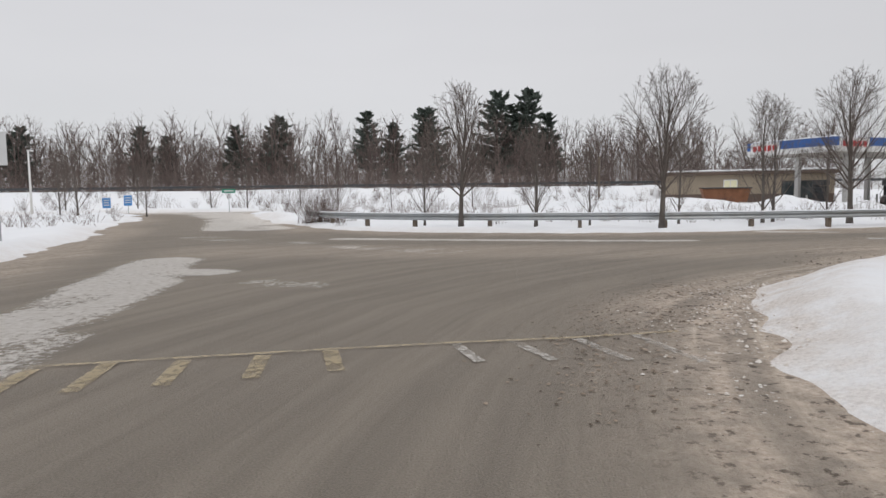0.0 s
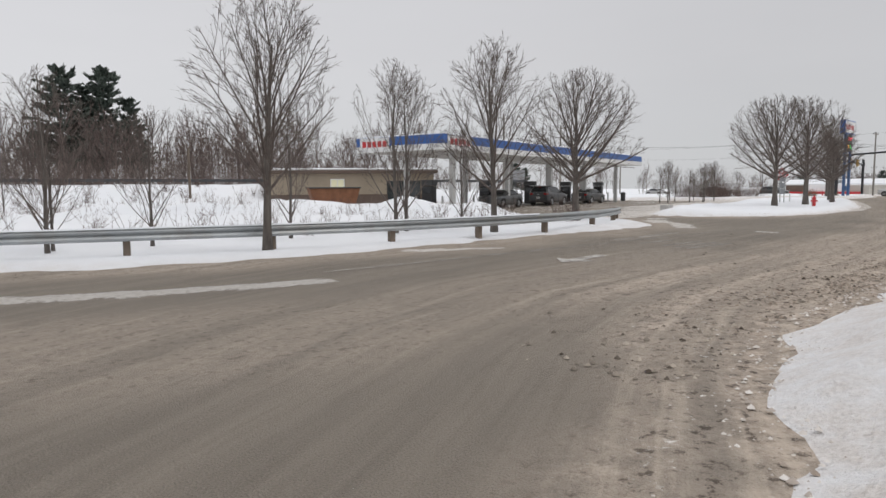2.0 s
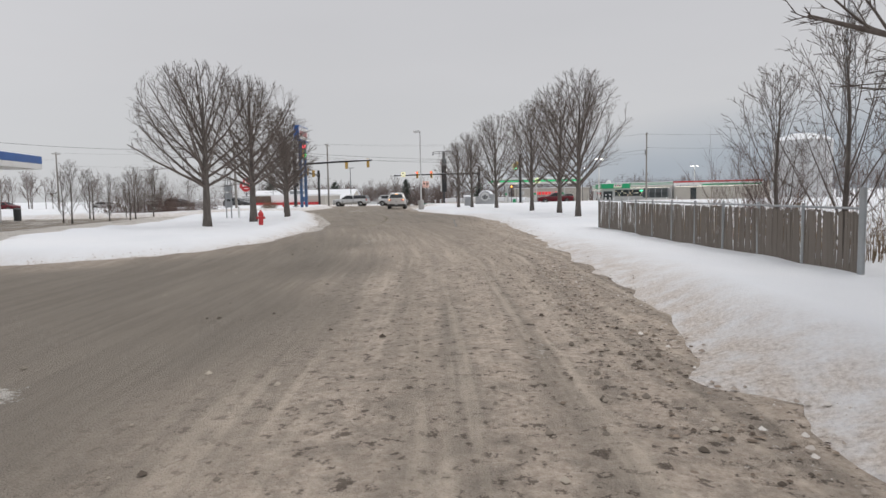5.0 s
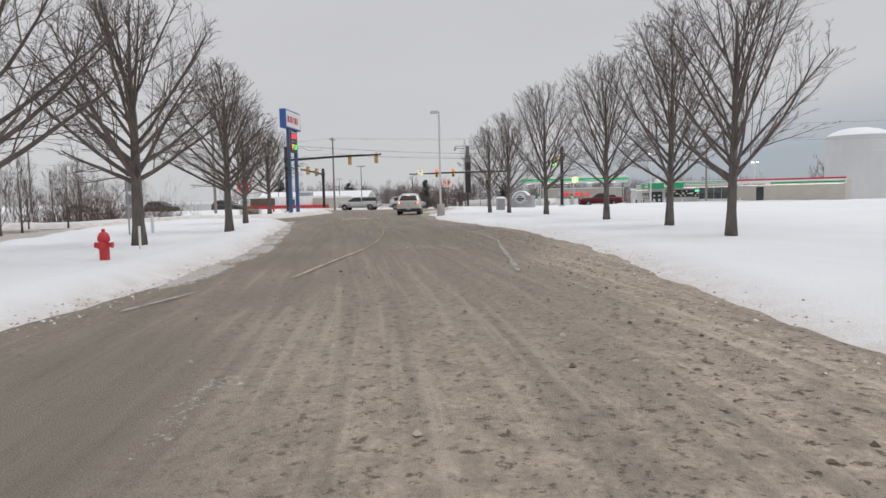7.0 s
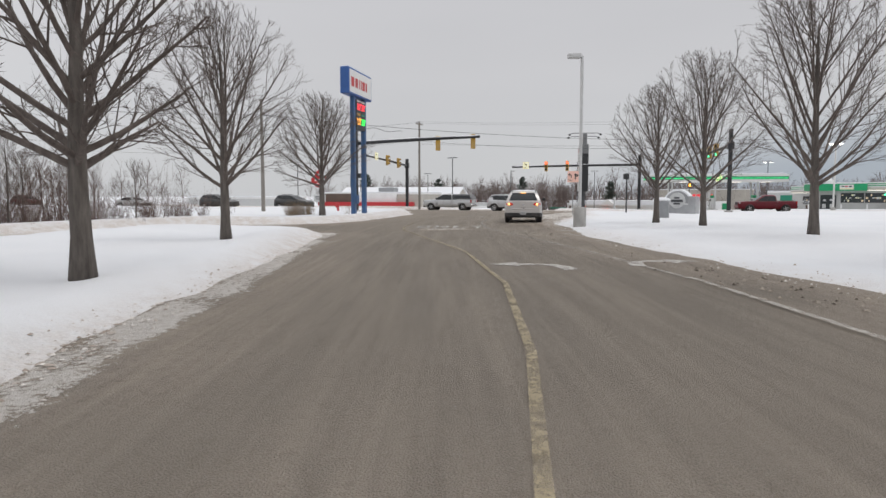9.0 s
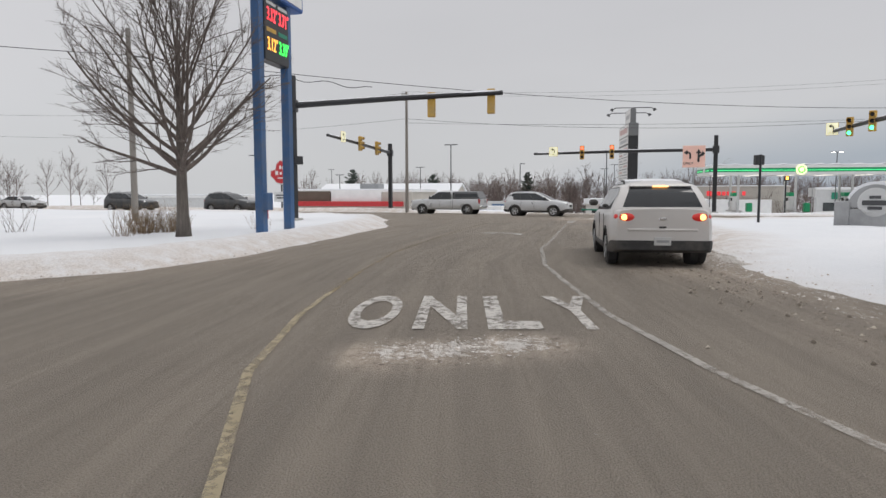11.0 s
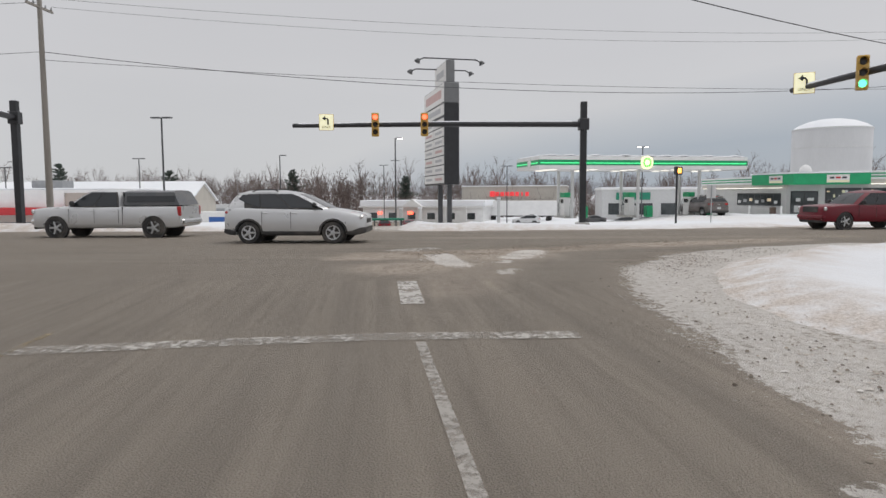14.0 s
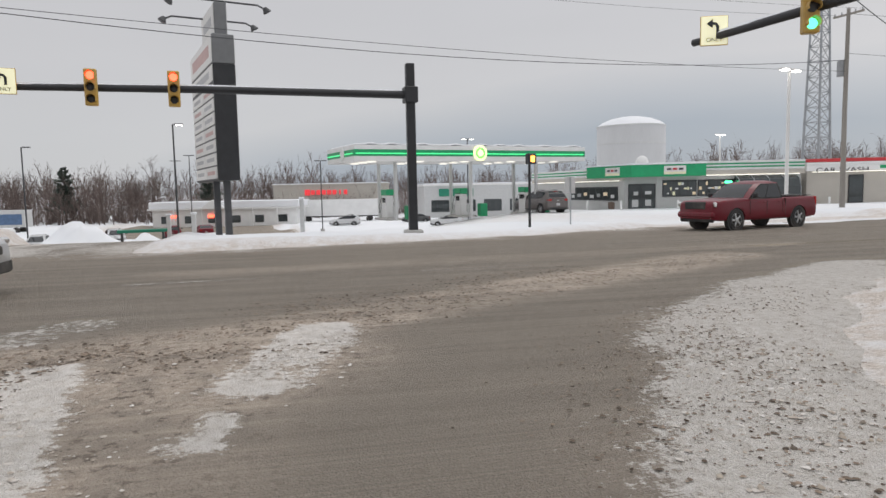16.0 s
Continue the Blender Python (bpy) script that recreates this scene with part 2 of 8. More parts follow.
SNOW, ROAD = snow_mat(), road_mat()
WHITE_LINE, YELLOW_LINE = worn_paint("worn_white_paint", (0.54, 0.51, 0.47), 0.56, 0.62), worn_paint("worn_yellow_paint", (0.50, 0.42, 0.27), 0.52, 0.62)
WORD_PAINT, FAINT_PAINT = worn_paint("worn_word_paint", (0.62, 0.59, 0.55), 0.58, 0.85), worn_paint("faint_paint", (0.54, 0.51, 0.47), 0.34)
BURIED_PAINT = worn_paint("slush_buried_paint", (0.50, 0.46, 0.41), 0.36, 0.42)
PALE_YELLOW = worn_paint("pale_yellow_paint", (0.56, 0.49, 0.36), 0.62, 0.72)
FAINT_YELLOW = worn_paint("faint_yellow_paint", (0.42, 0.32, 0.17), 0.25)
BARK = bark_mat("grey_bark", (0.085, 0.074, 0.066), (0.185, 0.164, 0.147))
TWIG = bark_mat("twig_bark", (0.100, 0.082, 0.073), (0.190, 0.160, 0.143))
WOOD_FAR = leaf_mat("far_branches", (0.10, 0.077, 0.069), (0.225, 0.178, 0.162))
NEEDLE = leaf_mat("pine_needles", (0.052, 0.068, 0.058), (0.165, 0.195, 0.168))
SHRUB = leaf_mat("shrub_twigs", (0.075, 0.050, 0.045), (0.19, 0.14, 0.12))
REED = leaf_mat("dry_reed", (0.13, 0.09, 0.06), (0.33, 0.25, 0.17))
GALV = mat("galvanised_steel", (0.40, 0.42, 0.43), 0.5, 0.55, 0.15, 1.5, 30, 0.08, None, 0, (0.30, 0.28, 0.25))
WOODPOST = mat("weathered_wood", (0.17, 0.135, 0.105), 0.9, 0, 0.3, 3, 40, 0.4, (1, 1, 0.15))
POLEWOOD = mat("utility_pole_wood", (0.27, 0.25, 0.225), 0.9, 0, 0.25, 2, 40, 0.4, (1, 1, 0.08))
BLACK = mat("black_painted_steel", (0.022, 0.023, 0.026), 0.42, 0.0, 0.3, 2, 50, 0.06)
DARK = mat("dark_grey_paint", (0.06, 0.062, 0.066), 0.5, 0.0, 0.2)
WHITE = mat("white_paint", (0.76, 0.76, 0.75), 0.5, 0, 0.07, 1.0, 30, 0.06)
LIGHTGREY = mat("light_grey_paint", (0.58, 0.585, 0.58), 0.6, 0, 0.08)
GREY = mat("grey_paint", (0.30, 0.31, 0.32), 0.6, 0, 0.12)
CONCRETE = mat("concrete", (0.42, 0.41, 0.39), 0.9, 0, 0.18, 2.5, 35, 0.3)
BLUE = mat("blue_paint", (0.035, 0.115, 0.36), 0.4, 0, 0.12)
LEGBLUE = mat("weathered_blue_paint", (0.045, 0.12, 0.27), 0.5, 0, 0.2, 1.2, 30, 0.15, (1, 1, 0.3), 0, (0.11, 0.13, 0.17))
RED = mat("red_paint", (0.52, 0.035, 0.04), 0.45, 0, 0.15)
PANEL = mat("sign_panel_white", (0.72, 0.71, 0.69), 0.5, 0, 0.06)
FADED_RED = mat("faded_red_lettering", (0.55, 0.38, 0.36), 0.6, 0, 0.1)
FADED_GREY = mat("faded_grey_lettering", (0.46, 0.46, 0.47), 0.6, 0, 0.1)
GREEN = mat("green_paint", (0.012, 0.33, 0.135), 0.4, 0, 0.1)
YELLOW = mat("traffic_yellow", (0.56, 0.34, 0.06), 0.5, 0, 0.2, 4, 40, 0.1, None, 0, (0.34, 0.26, 0.14))
TAN = mat("tan_block", (0.34, 0.285, 0.215), 0.9, 0, 0.12, 0.6, 20, 0.2)
BEIGE = mat("beige_cladding", (0.50, 0.47, 0.42), 0.85, 0, 0.08, 0.6, 20, 0.12)
BROWN = mat("brown_cladding", (0.13, 0.095, 0.075), 0.8, 0, 0.15, 0.6, 20, 0.2)
SHOPWALL = mat("pale_grey_block", (0.50, 0.50, 0.49), 0.9, 0, 0.1, 0.8, 20, 0.2)
STONE = mat("grey_stone", (0.36, 0.365, 0.37), 0.9, 0, 0.25, 1.2, 25, 0.45)
TANKWHITE = mat("tank_white", (0.55, 0.555, 0.56), 0.7, 0, 0.10, 0.12, 3, 0.05, (1, 1, 0.3))
RUBBER = mat("tyre_rubber", (0.03, 0.03, 0.031), 0.85, 0, 0.3, 5, 60, 0.3, None, 0, (0.16, 0.14, 0.12))
RIM = mat("alloy_rim", (0.55, 0.56, 0.57), 0.35, 0.7, 0.15)
GLASS = glass_mat("dark_window", (0.022, 0.026, 0.03))
SHOPGLASS = glass_mat("shop_window", (0.05, 0.06, 0.062))
SILVER = mat("silver_car_paint", (0.57, 0.575, 0.58), 0.30, 0.5, 0.03, 0.8, 1.2, 0.0, None, 0.4)
CHAMPAGNE = mat("dusty_beige_car_paint", (0.64, 0.62, 0.60), 0.32, 0.35, 0.05, 0.8, 1.2, 0.0, None, 0.4)
MAROON = mat("dark_red_car_paint", (0.15, 0.010, 0.020), 0.34, 0.0, 0.08, 0.8, 1.2, 0.0, None, 0.12, None, 0.35)
DARKCAR = mat("dark_grey_car_paint", (0.055, 0.06, 0.065), 0.3, 0.2, 0.1, 2, 30, 0.0, None, 0.6, (0.12, 0.11, 0.10))
BROWNCAR = mat("brown_grey_car_paint", (0.12, 0.105, 0.10), 0.3, 0.3, 0.1, 2, 30, 0.0, None, 0.6)
PLASTIC = mat("black_plastic", (0.035, 0.035, 0.036), 0.7, 0, 0.2, 3, 50, 0.1, None, 0, (0.15, 0.135, 0.12))
TAIL = mat("red_lens", (0.42, 0.02, 0.02), 0.2, 0, 0.1, 5, 40, 0)
CHROME = mat("chrome", (0.7, 0.7, 0.7), 0.15, 1.0, 0.05, 3, 40, 0)
AMBER_LIT, RED_LIT, GREEN_LIT = lit("amber_lit", (1.0, 0.42, 0.06), 5), lit("red_lit", (1.0, 0.10, 0.05), 4), lit("green_lit", (0.1, 1.0, 0.45), 2.5)
BRAKE_LIT = lit("brake_lamp_lit", (0.50, 0.025, 0.02), 0.28)
BULB_LIT = lit("brake_bulb_lit", (1.0, 0.50, 0.16), 3.0)
LED_RED, LED_AMBER, LED_GREEN = lit("red_digits", (1.0, 0.06, 0.08), 1.6), lit("amber_digits", (1.0, 0.45, 0.08), 1.6), lit("green_digits", (0.06, 1.0, 0.12), 1.6)
LAMP_LIT = lit("lamp_lit", (1.0, 0.97, 0.90), 6)
LAMP_DIM = lit("fog_lamp_lit", (1.0, 0.93, 0.80), 2.2)
SOFT_LIT = lit("soft_light_panel", (1.0, 0.95, 0.84), 1.1)
# goods that glow by themselves in place of the shop's indoor lighting
GOODS_GLOW = lit("lit_shelves", (0.62, 0.50, 0.34), 0.35)
SIGN_YELLOW = mat("pale_yellow_sign", (0.86, 0.83, 0.58), 0.5, 0, 0.05)
CASE_LIT = lit("lit_case_sign", (0.95, 0.92, 0.62), 0.42)
NEON_GREEN = lit("green_neon", (0.08, 0.85, 0.30), 0.9)
BADGE_LIT, BADGE_GREEN = lit("lit_badge", (0.95, 0.95, 0.55), 0.9), lit("lit_badge_green", (0.12, 0.62, 0.12), 0.6)
RED_LETTER = lit("lit_red_letters", (0.85, 0.05, 0.06), 0.55)
# a white sign face: the salmon of thrown-back brake light is in its colour
TINTED_SIGN = mat("salmon_reflective_sign", (0.88, 0.56, 0.47), 0.5, 0, 0.06)
STREETGREEN = mat("street_sign_green", (0.02, 0.24, 0.15), 0.5, 0, 0.08)
TRAILERBLUE = mat("faded_blue_panel", (0.10, 0.17, 0.30), 0.5, 0, 0.2)
SKYBLUE = mat("sign_blue", (0.06, 0.26, 0.62), 0.5, 0, 0.1)
FENCE = mat("faded_fence_screen", (0.19, 0.165, 0.14), 0.9, 0, 0.2, 1.2, 30, 0.2, (1, 1, 0.2))


# ---- building blocks ----
class Geo:
    """Gathers the faces of one mesh."""

    def __init__(self):
        self.v, self.f = [], []

    def add(self, verts, faces):
        o = len(self.v)
        self.v.extend(tuple(p) for p in verts)
        self.f.extend(tuple(i + o for i in q) for q in faces)
        return self

    def box(self, cx, cy, cz, sx, sy, sz, bevel=0.0, m=None):
        hx, hy, hz = sx / 2, sy / 2, sz / 2
        b = min(bevel, hx * 0.9, hy * 0.9, hz * 0.9)
        if b <= 0:
            vs = [(x * hx, y * hy, z * hz) for z in (-1, 1) for y in (-1, 1) for x in (-1, 1)]
            fs = [(0, 2, 3, 1), (4, 5, 7, 6), (0, 1, 5, 4), (2, 6, 7, 3), (0, 4, 6, 2), (1, 3, 7, 5)]
        else:
            vs, at = [], {}
            for x in (-1, 1):
                for y in (-1, 1):
                    for z in (-1, 1):
                        for a in range(3):
                            at[x, y, z, a] = len(vs)
                            q = [x * (hx - b), y * (hy - b), z * (hz - b)]
                            q[a] = (x * hx, y * hy, z * hz)[a]
                            vs.append(tuple(q))
            fs, sg = [], (-1, 1)
            for a in range(3):
                u, w = (a + 1) % 3, (a + 2) % 3
                for s in sg:
                    ring = []
                    for p, q in ((-1, -1), (1, -1), (1, 1), (-1, 1)):
                        k = [0, 0, 0]
                        k[a], k[u], k[w] = s, p, q
                        ring.append(at[(*k, a)])
                    fs.append(tuple(ring if s > 0 else ring[::-1]))
                for p in sg:
                    for q in sg:
                        k0, k1 = [0, 0, 0], [0, 0, 0]
                        k0[u], k0[w], k1[u], k1[w] = p, q, p, q
                        k0[a], k1[a] = -1, 1
                        ring = [at[(*k0, u)], at[(*k1, u)], at[(*k1, w)], at[(*k0, w)]]
                        fs.append(tuple(ring if p * q < 0 else ring[::-1]))
            for x in sg:
                for y in sg:
                    for z in sg:
                        ring = [at[x, y, z, a] for a in range(3)]
                        fs.append(tuple(ring if x * y * z > 0 else ring[::-1]))
        t = Matrix.Translation((cx, cy, cz)) @ (m or Matrix())
        return self.add([t @ Vector(p) for p in vs], fs)

    def tube(self, pts, radii, n=8, caps=True):
        pts = np.asarray(pts, float)
        k = len(pts)
        radii = np.broadcast_to(np.asarray(radii, float), (k,))
        tan = np.empty_like(pts)
        tan[1:-1] = pts[2:] - pts[:-2]
        tan[0], tan[-1] = pts[1] - pts[0], pts[-1] - pts[-2]
        tan /= np.linalg.norm(tan, axis=1)[:, None] + 1e-9
        ref = np.array((0.0, 0, 1)) if abs(tan[0, 2]) < 0.9 else np.array((1.0, 0, 0))
        a = np.cross(tan, ref)
        a /= np.linalg.norm(a, axis=1)[:, None] + 1e-9
        b = np.cross(tan, a)
        ang = np.arange(n) * 2 * math.pi / n
        ring = pts[:, None] + radii[:, None, None] * (np.cos(ang)[None, :, None] * a[:, None] + np.sin(ang)[None, :, None] * b[:, None])
        o = len(self.v)
        self.v.extend(map(tuple, ring.reshape(-1, 3)))
        for i in range(k - 1):
            for j in range(n):
                p, q = o + i * n + j, o + i * n + (j + 1) % n
                self.f.append((p, q, q + n, p + n))
        if caps:
            self.f.append(tuple(o + j for j in range(n))[::-1])
            self.f.append(tuple(o + (k - 1) * n + j for j in range(n)))
        return self

    def rod(self, p0, p1, r0, r1=None, n=10):
        return self.tube([p0, p1], [r0, r0 if r1 is None else r1], n)

    def lathe(self, profile, n=16, at=(0, 0, 0), m=None, caps=True):
        vs, fs = [], []
        for r, z in profile:
            for j in range(n):
                a = 2 * math.pi * j / n
                vs.append((r * math.cos(a), r * math.sin(a), z))
        k = len(profile)
        for i in range(k - 1):
            for j in range(n):
                p, q = i * n + j, i * n + (j + 1) % n
                fs.append((p, q, q + n, p + n))
        if caps:
            fs.append(tuple(range(n))[::-1])
            fs.append(tuple((k - 1) * n + j for j in range(n)))
        t = Matrix.Translation(at) @ (m or Matrix())
        return self.add([t @ Vector(p) for p in vs], fs)

    def prism(self, outline, d0, d1, axis="y"):
        """An outline in the plane across the axis, drawn from d0 to d1."""
        def place(u, w, d):
            return {"x": (d, u, w), "y": (u, d, w), "z": (u, w, d)}[axis]
        k = len(outline)
        vs = [place(u, w, d0) for u, w in outline] + [place(u, w, d1) for u, w in outline]
        fs = [(i, (i + 1) % k, k + (i + 1) % k, k + i) for i in range(k)]
        fs += [tuple(range(k))[::-1], tuple(range(k, 2 * k))]
        return self.add(vs, fs)


def mesh_from(name, geo, material, smooth=False):
    me = bpy.data.meshes.new(name)
    me.from_pydata(geo.v, [], geo.f)
    me.materials.append(material)
    bm = bmesh.new()
    bm.from_mesh(me)
    if len(bm.faces) < 20000:
        bmesh.ops.recalc_face_normals(bm, faces=bm.faces)
    bm.to_mesh(me)
    bm.free()
    if smooth:
        me.shade_smooth()
        me.set_sharp_from_angle(angle=radians(40))
    return me


def part(name, geo, material, parent=None, label="", smooth=False):
    ob = new(name, mesh_from(name, geo, material, smooth))
    ob.parent = parent
    if label:
        tagged(ob, label)
    return ob


def thing(name, label, category, m, group="", kind=""):
    ob = new(name)
    ob.empty_display_size = 0.2
    ob.matrix_world = m
    return tagged(ob, label, category, group, kind)


def solid(name, label, category, geo, material, m=None, group="", kind="", smooth=False):
    ob = part(name, geo, material, None, "", smooth)
    ob.matrix_world = m or Matrix()
    return tagged(ob, label, category, group, kind)


def lettering(text, size, depth=0.004, bold=0.0):
    """A text as a mesh in the xz plane that faces -y, centred."""
    cu = bpy.data.curves.new("writing", "FONT")
    cu.body, cu.size, cu.extrude, cu.offset = text, size, depth, bold
    cu.align_x, cu.align_y = "CENTER", "CENTER"
    ob = bpy.data.objects.new("writing", cu)
    me = bpy.data.meshes.new_from_object(ob)
    g = Geo()
    g.add([(p.co.x, p.co.z, p.co.y) for p in me.vertices], [tuple(q.vertices) for q in me.polygons])
    bpy.data.objects.remove(ob)
    bpy.data.meshes.remove(me)
    bpy.data.curves.remove(cu)
    return g


def facing(x, y, z, angle):
    """A pose whose -y side looks along the compass angle (degrees from +x, counter-clockwise)."""
    return pose(x, y, z, 0, 0, angle + 90)


def value_noise(x, y, scale, seed=0):
    r = np.random.RandomState(seed).rand(256, 256)
    u, v = x / scale, y / scale
    i, j = np.floor(u).astype(int), np.floor(v).astype(int)
    a, b = u - i, v - j
    a, b = a * a * (3 - 2 * a), b * b * (3 - 2 * b)
    g = lambda p, q: r[p % 256, q % 256]
    return (g(i, j) * (1 - a) + g(i + 1, j) * a) * (1 - b) + (g(i, j + 1) * (1 - a) + g(i + 1, j + 1) * a) * b


# ---- the plan: edges of the cleared road ----
ROAD_EDGE = [(2.2, -40), (2.2, 3), (2.55, 5.4), (3.0, 7.1), (4.0, 9.2), (5.6, 11.0), (7.4, 12.5), (9.6, 13.5), (12, 14.0), (14.5, 14.35), (17, 14.75), (21.5, 15.65),
             (27, 16.8), (35, 18.6), (43, 20.3), (49, 21.7), (52.5, 22.55), (57, 23.9), (62, 25.5), (66, 27.2), (70, 29.7), (78, 34.0), (86, 37.0), (89, 38.2), (92, 38.8),
             (98, 39.3), (102, 39.9), (105, 40.7), (108, 41.15), (110.5, 41.1), (113.2, 40.3), (115.6, 39.1), (117.4, 37.8), (119.3, 35.7), (120.8, 33.2),
             (122, 29), (123, 10), (124, -90), (141, -90), (139.5, 10), (137.6, 26), (135.2, 33.5), (133, 43), (132.8, 52),
             (132, 75), (131, 150), (115, 150), (114.5, 75), (113.2, 60.5), (109.4, 55.6), (103.6, 52.3), (99.6, 51.1), (95.3, 50.0), (88.9, 48.6),
             (85.4, 48.6), (83.0, 49.4), (80, 54), (74, 53), (77.5, 46.5), (77.4, 43.6), (69.3, 39.2), (62.8, 36.2), (58.4, 34.1), (54, 31.9), (50.8, 30.9), (46.9, 29.45), (43.5, 28.5),
             (39.7, 27.9), (35.5, 28.2), (33, 30), (32, 34), (28.4, 34), (27.9, 30.5), (25.8, 27.4), (24.3, 26.2), (19.4, 25.2), (16.1, 24.5),
             (11.7, 23.7), (8.3, 23.2), (4.4, 23.5), (-1.8, 25.3), (-5.4, 28), (-9.7, 36.1), (-14, 48), (-17, 57), (30, 57.5), (30, 61.5),
             (-90, 61), (-90, 55), (-26, 54), (-20, 44), (-17.5, 36), (-14.8, 29.1), (-12.2, 23.3), (-11.1, 18.6), (-9.4, 13.9),
             (-8.3, 5), (-7.5, -40)]
STATION_LOT = [(28.4, 33), (32, 33), (36.5, 36.8), (46.5, 41), (56, 44.8), (66, 49.2), (75, 52), (80, 53.5), (79, 54.5), (70, 54.2), (66, 68), (50, 68),
               (34, 62), (24, 53), (22.5, 45.5), (27, 38.5)]
FAR_LOT = [(132, 48.6), (132.6, 53.5), (146, 56), (170, 62), (240, 75), (240, 50), (175, 38), (146, 50)]
PUMP_LOT = [(136, 27), (134.5, 12), (148, 14), (155, 20), (168, 26), (170, 42), (150, 42), (147, 33), (140, 30)]


def edge_distance(x, y, loop):
    """Metres outside a closed outline (negative inside)."""
    p = np.array(loop, float)
    q = np.roll(p, -1, axis=0)
    best, inside = np.full(x.shape, 1e9), np.zeros(x.shape, bool)
    for (ax, ay), (bx, by) in zip(p, q):
        dx, dy = bx - ax, by - ay
        t = np.clip(((x - ax) * dx + (y - ay) * dy) / (dx * dx + dy * dy), 0, 1)
        best = np.minimum(best, (x - ax - t * dx) ** 2 + (y - ay - t * dy) ** 2)
        if dy:
            inside ^= ((ay > y) != (by > y)) & (x < dx * (y - ay) / dy + ax)
    return np.where(inside, -1, 1) * np.sqrt(best)


def smooth(t):
    t = np.clip(t, 0, 1)
    return t * t * (3 - 2 * t)


def ground_z(x, y):
    """The lie of the land: level by the road, falling away past the crossing, an embankment to the north."""
    x, y = np.asarray(x, float), np.asarray(y, float)
    z = -0.016 * np.clip(x - 114, 0, 22)
    south = smooth((y - 26) / 16)
    z = z - (0.25 * (1 - south) + 3.55 * south) * smooth((x - 137) / 42)
    z = z - 3.3 * (1 - south) * smooth((x - 159) / 30)
    north = smooth((y - 66 - 0.05 * np.abs(x)) / 8) * smooth((72 - x) / 40)
    return z + 2.0 * north


def gz(x, y):
    return float(ground_z(x, y))


# ---- ground and road ----
def spaced(lo, hi, step, reach):
    inner = np.arange(lo, hi + step / 2, step)
    out, d, s = [], 0.0, step
    while d < reach:
        s *= 1.35
        d += s
        out.append(d)
    out = np.array(out)
    return np.concatenate([lo - out[::-1], inner, hi + out])


def all_roads(x, y):
    d = edge_distance(x, y, ROAD_EDGE)
    for loop in (STATION_LOT, FAR_LOT):
        d = np.minimum(d, edge_distance(x, y, loop))
    return d


def grid_object(name, xs, ys, z, keep, material, values):
    nx, ny = len(xs), len(ys)
    gx, gy = np.meshgrid(xs, ys)
    idx = np.arange(nx * ny).reshape(ny, nx)
    quads = np.stack([idx[:-1, :-1], idx[:-1, 1:], idx[1:, 1:], idx[1:, :-1]], -1)
    k = keep[:-1, :-1] | keep[1:, :-1] | keep[:-1, 1:] | keep[1:, 1:]
    quads = quads[k]
    used, inv = np.unique(quads, return_inverse=True)
    co = np.stack([gx, gy, z], -1).reshape(-1, 3)[used]
    quads = inv.reshape(-1, 4)
    me = bpy.data.meshes.new(name)
    me.vertices.add(len(co))
    me.vertices.foreach_set("co", co.ravel())
    me.loops.add(quads.size)
    me.loops.foreach_set("vertex_index", quads.ravel().astype(np.int32))
    me.polygons.add(len(quads))
    me.polygons.foreach_set("loop_start", (np.arange(len(quads)) * 4).astype(np.int32))
    me.update(calc_edges=True)
    me.shade_smooth()
    for key, v in values.items():
        a = me.attributes.new(key, "FLOAT", "POINT")
        a.data.foreach_set("value", v.reshape(-1)[used].astype(np.float32))
    me.materials.append(material)
    return new(name, me)


xs, ys = spaced(-14, 142, 0.33, 3500), spaced(-2, 60, 0.33, 3500)
gx, gy = np.meshgrid(xs, ys)
land = ground_z(gx, gy)
dist = all_roads(gx, gy)
near = (gx > -60) & (gx < 260) & (gy > -40) & (gy < 160)
rough = value_noise(gx, gy, 1.7, 3) - 0.5
lump = value_noise(gx, gy, 0.7, 5) - 0.5
wide = value_noise(gx, gy, 9, 7) - 0.5
calm = 1 - 0.62 * smooth((gx - 38) / 6) * smooth((112 - gx) / 6)
d = dist + calm * (0.55 * rough + 0.35 * lump)
south = smooth((21.5 + 0.32 * (gx - 35) - gy) / 2) * smooth((gx - 26) / 10) * smooth((112 - gx) / 6)
bank = smooth((d + 0.6 + 0.3 * south) / (2.4 + 1.8 * south))
by_rail = smooth((30 - gx) / 4) * smooth((gx + 12) / 4) * smooth((gy - 21.5) / 2) * smooth((40 - gy) / 4)
height = -0.12 + bank * (1 - 0.45 * by_rail) * (0.30 + 0.15 * np.exp(-((d - 1.3) / 0.9) ** 2) * (0.6 + 1.2 * (wide + 0.5)))
height += np.clip(d, 0, 2) / 2 * (0.10 * rough + 0.05 * lump + 0.18 * wide)
# ploughed heaps in front of the filling station and along the far lots
for hx, hy, r, h in ((14, 41, 4.5, 0.75), (21, 39, 3.5, 0.8), (27, 41.5, 3, 0.6), (8, 44, 5, 0.6), (36, 40.5, 3, 0.35), (152, 56, 5, 1.4), (149.5, 54, 4, 1.0)):
    height += h * np.exp(-((gx - hx) ** 2 + (gy - hy) ** 2) / r ** 2) * (0.8 + 0.8 * rough) * smooth(d / 1.5)
flat_lot = smooth(-edge_distance(gx, gy, PUMP_LOT) / 1.5)
height = height * (1 - 0.4 * np.exp(-((gx - 116) ** 2 + (gy - 36) ** 2) / 70.0))
height = height * (1 - flat_lot) + (0.02 + 0.06 * lump + 0.04 * rough) * flat_lot
height = np.where(near, height, 0.2)
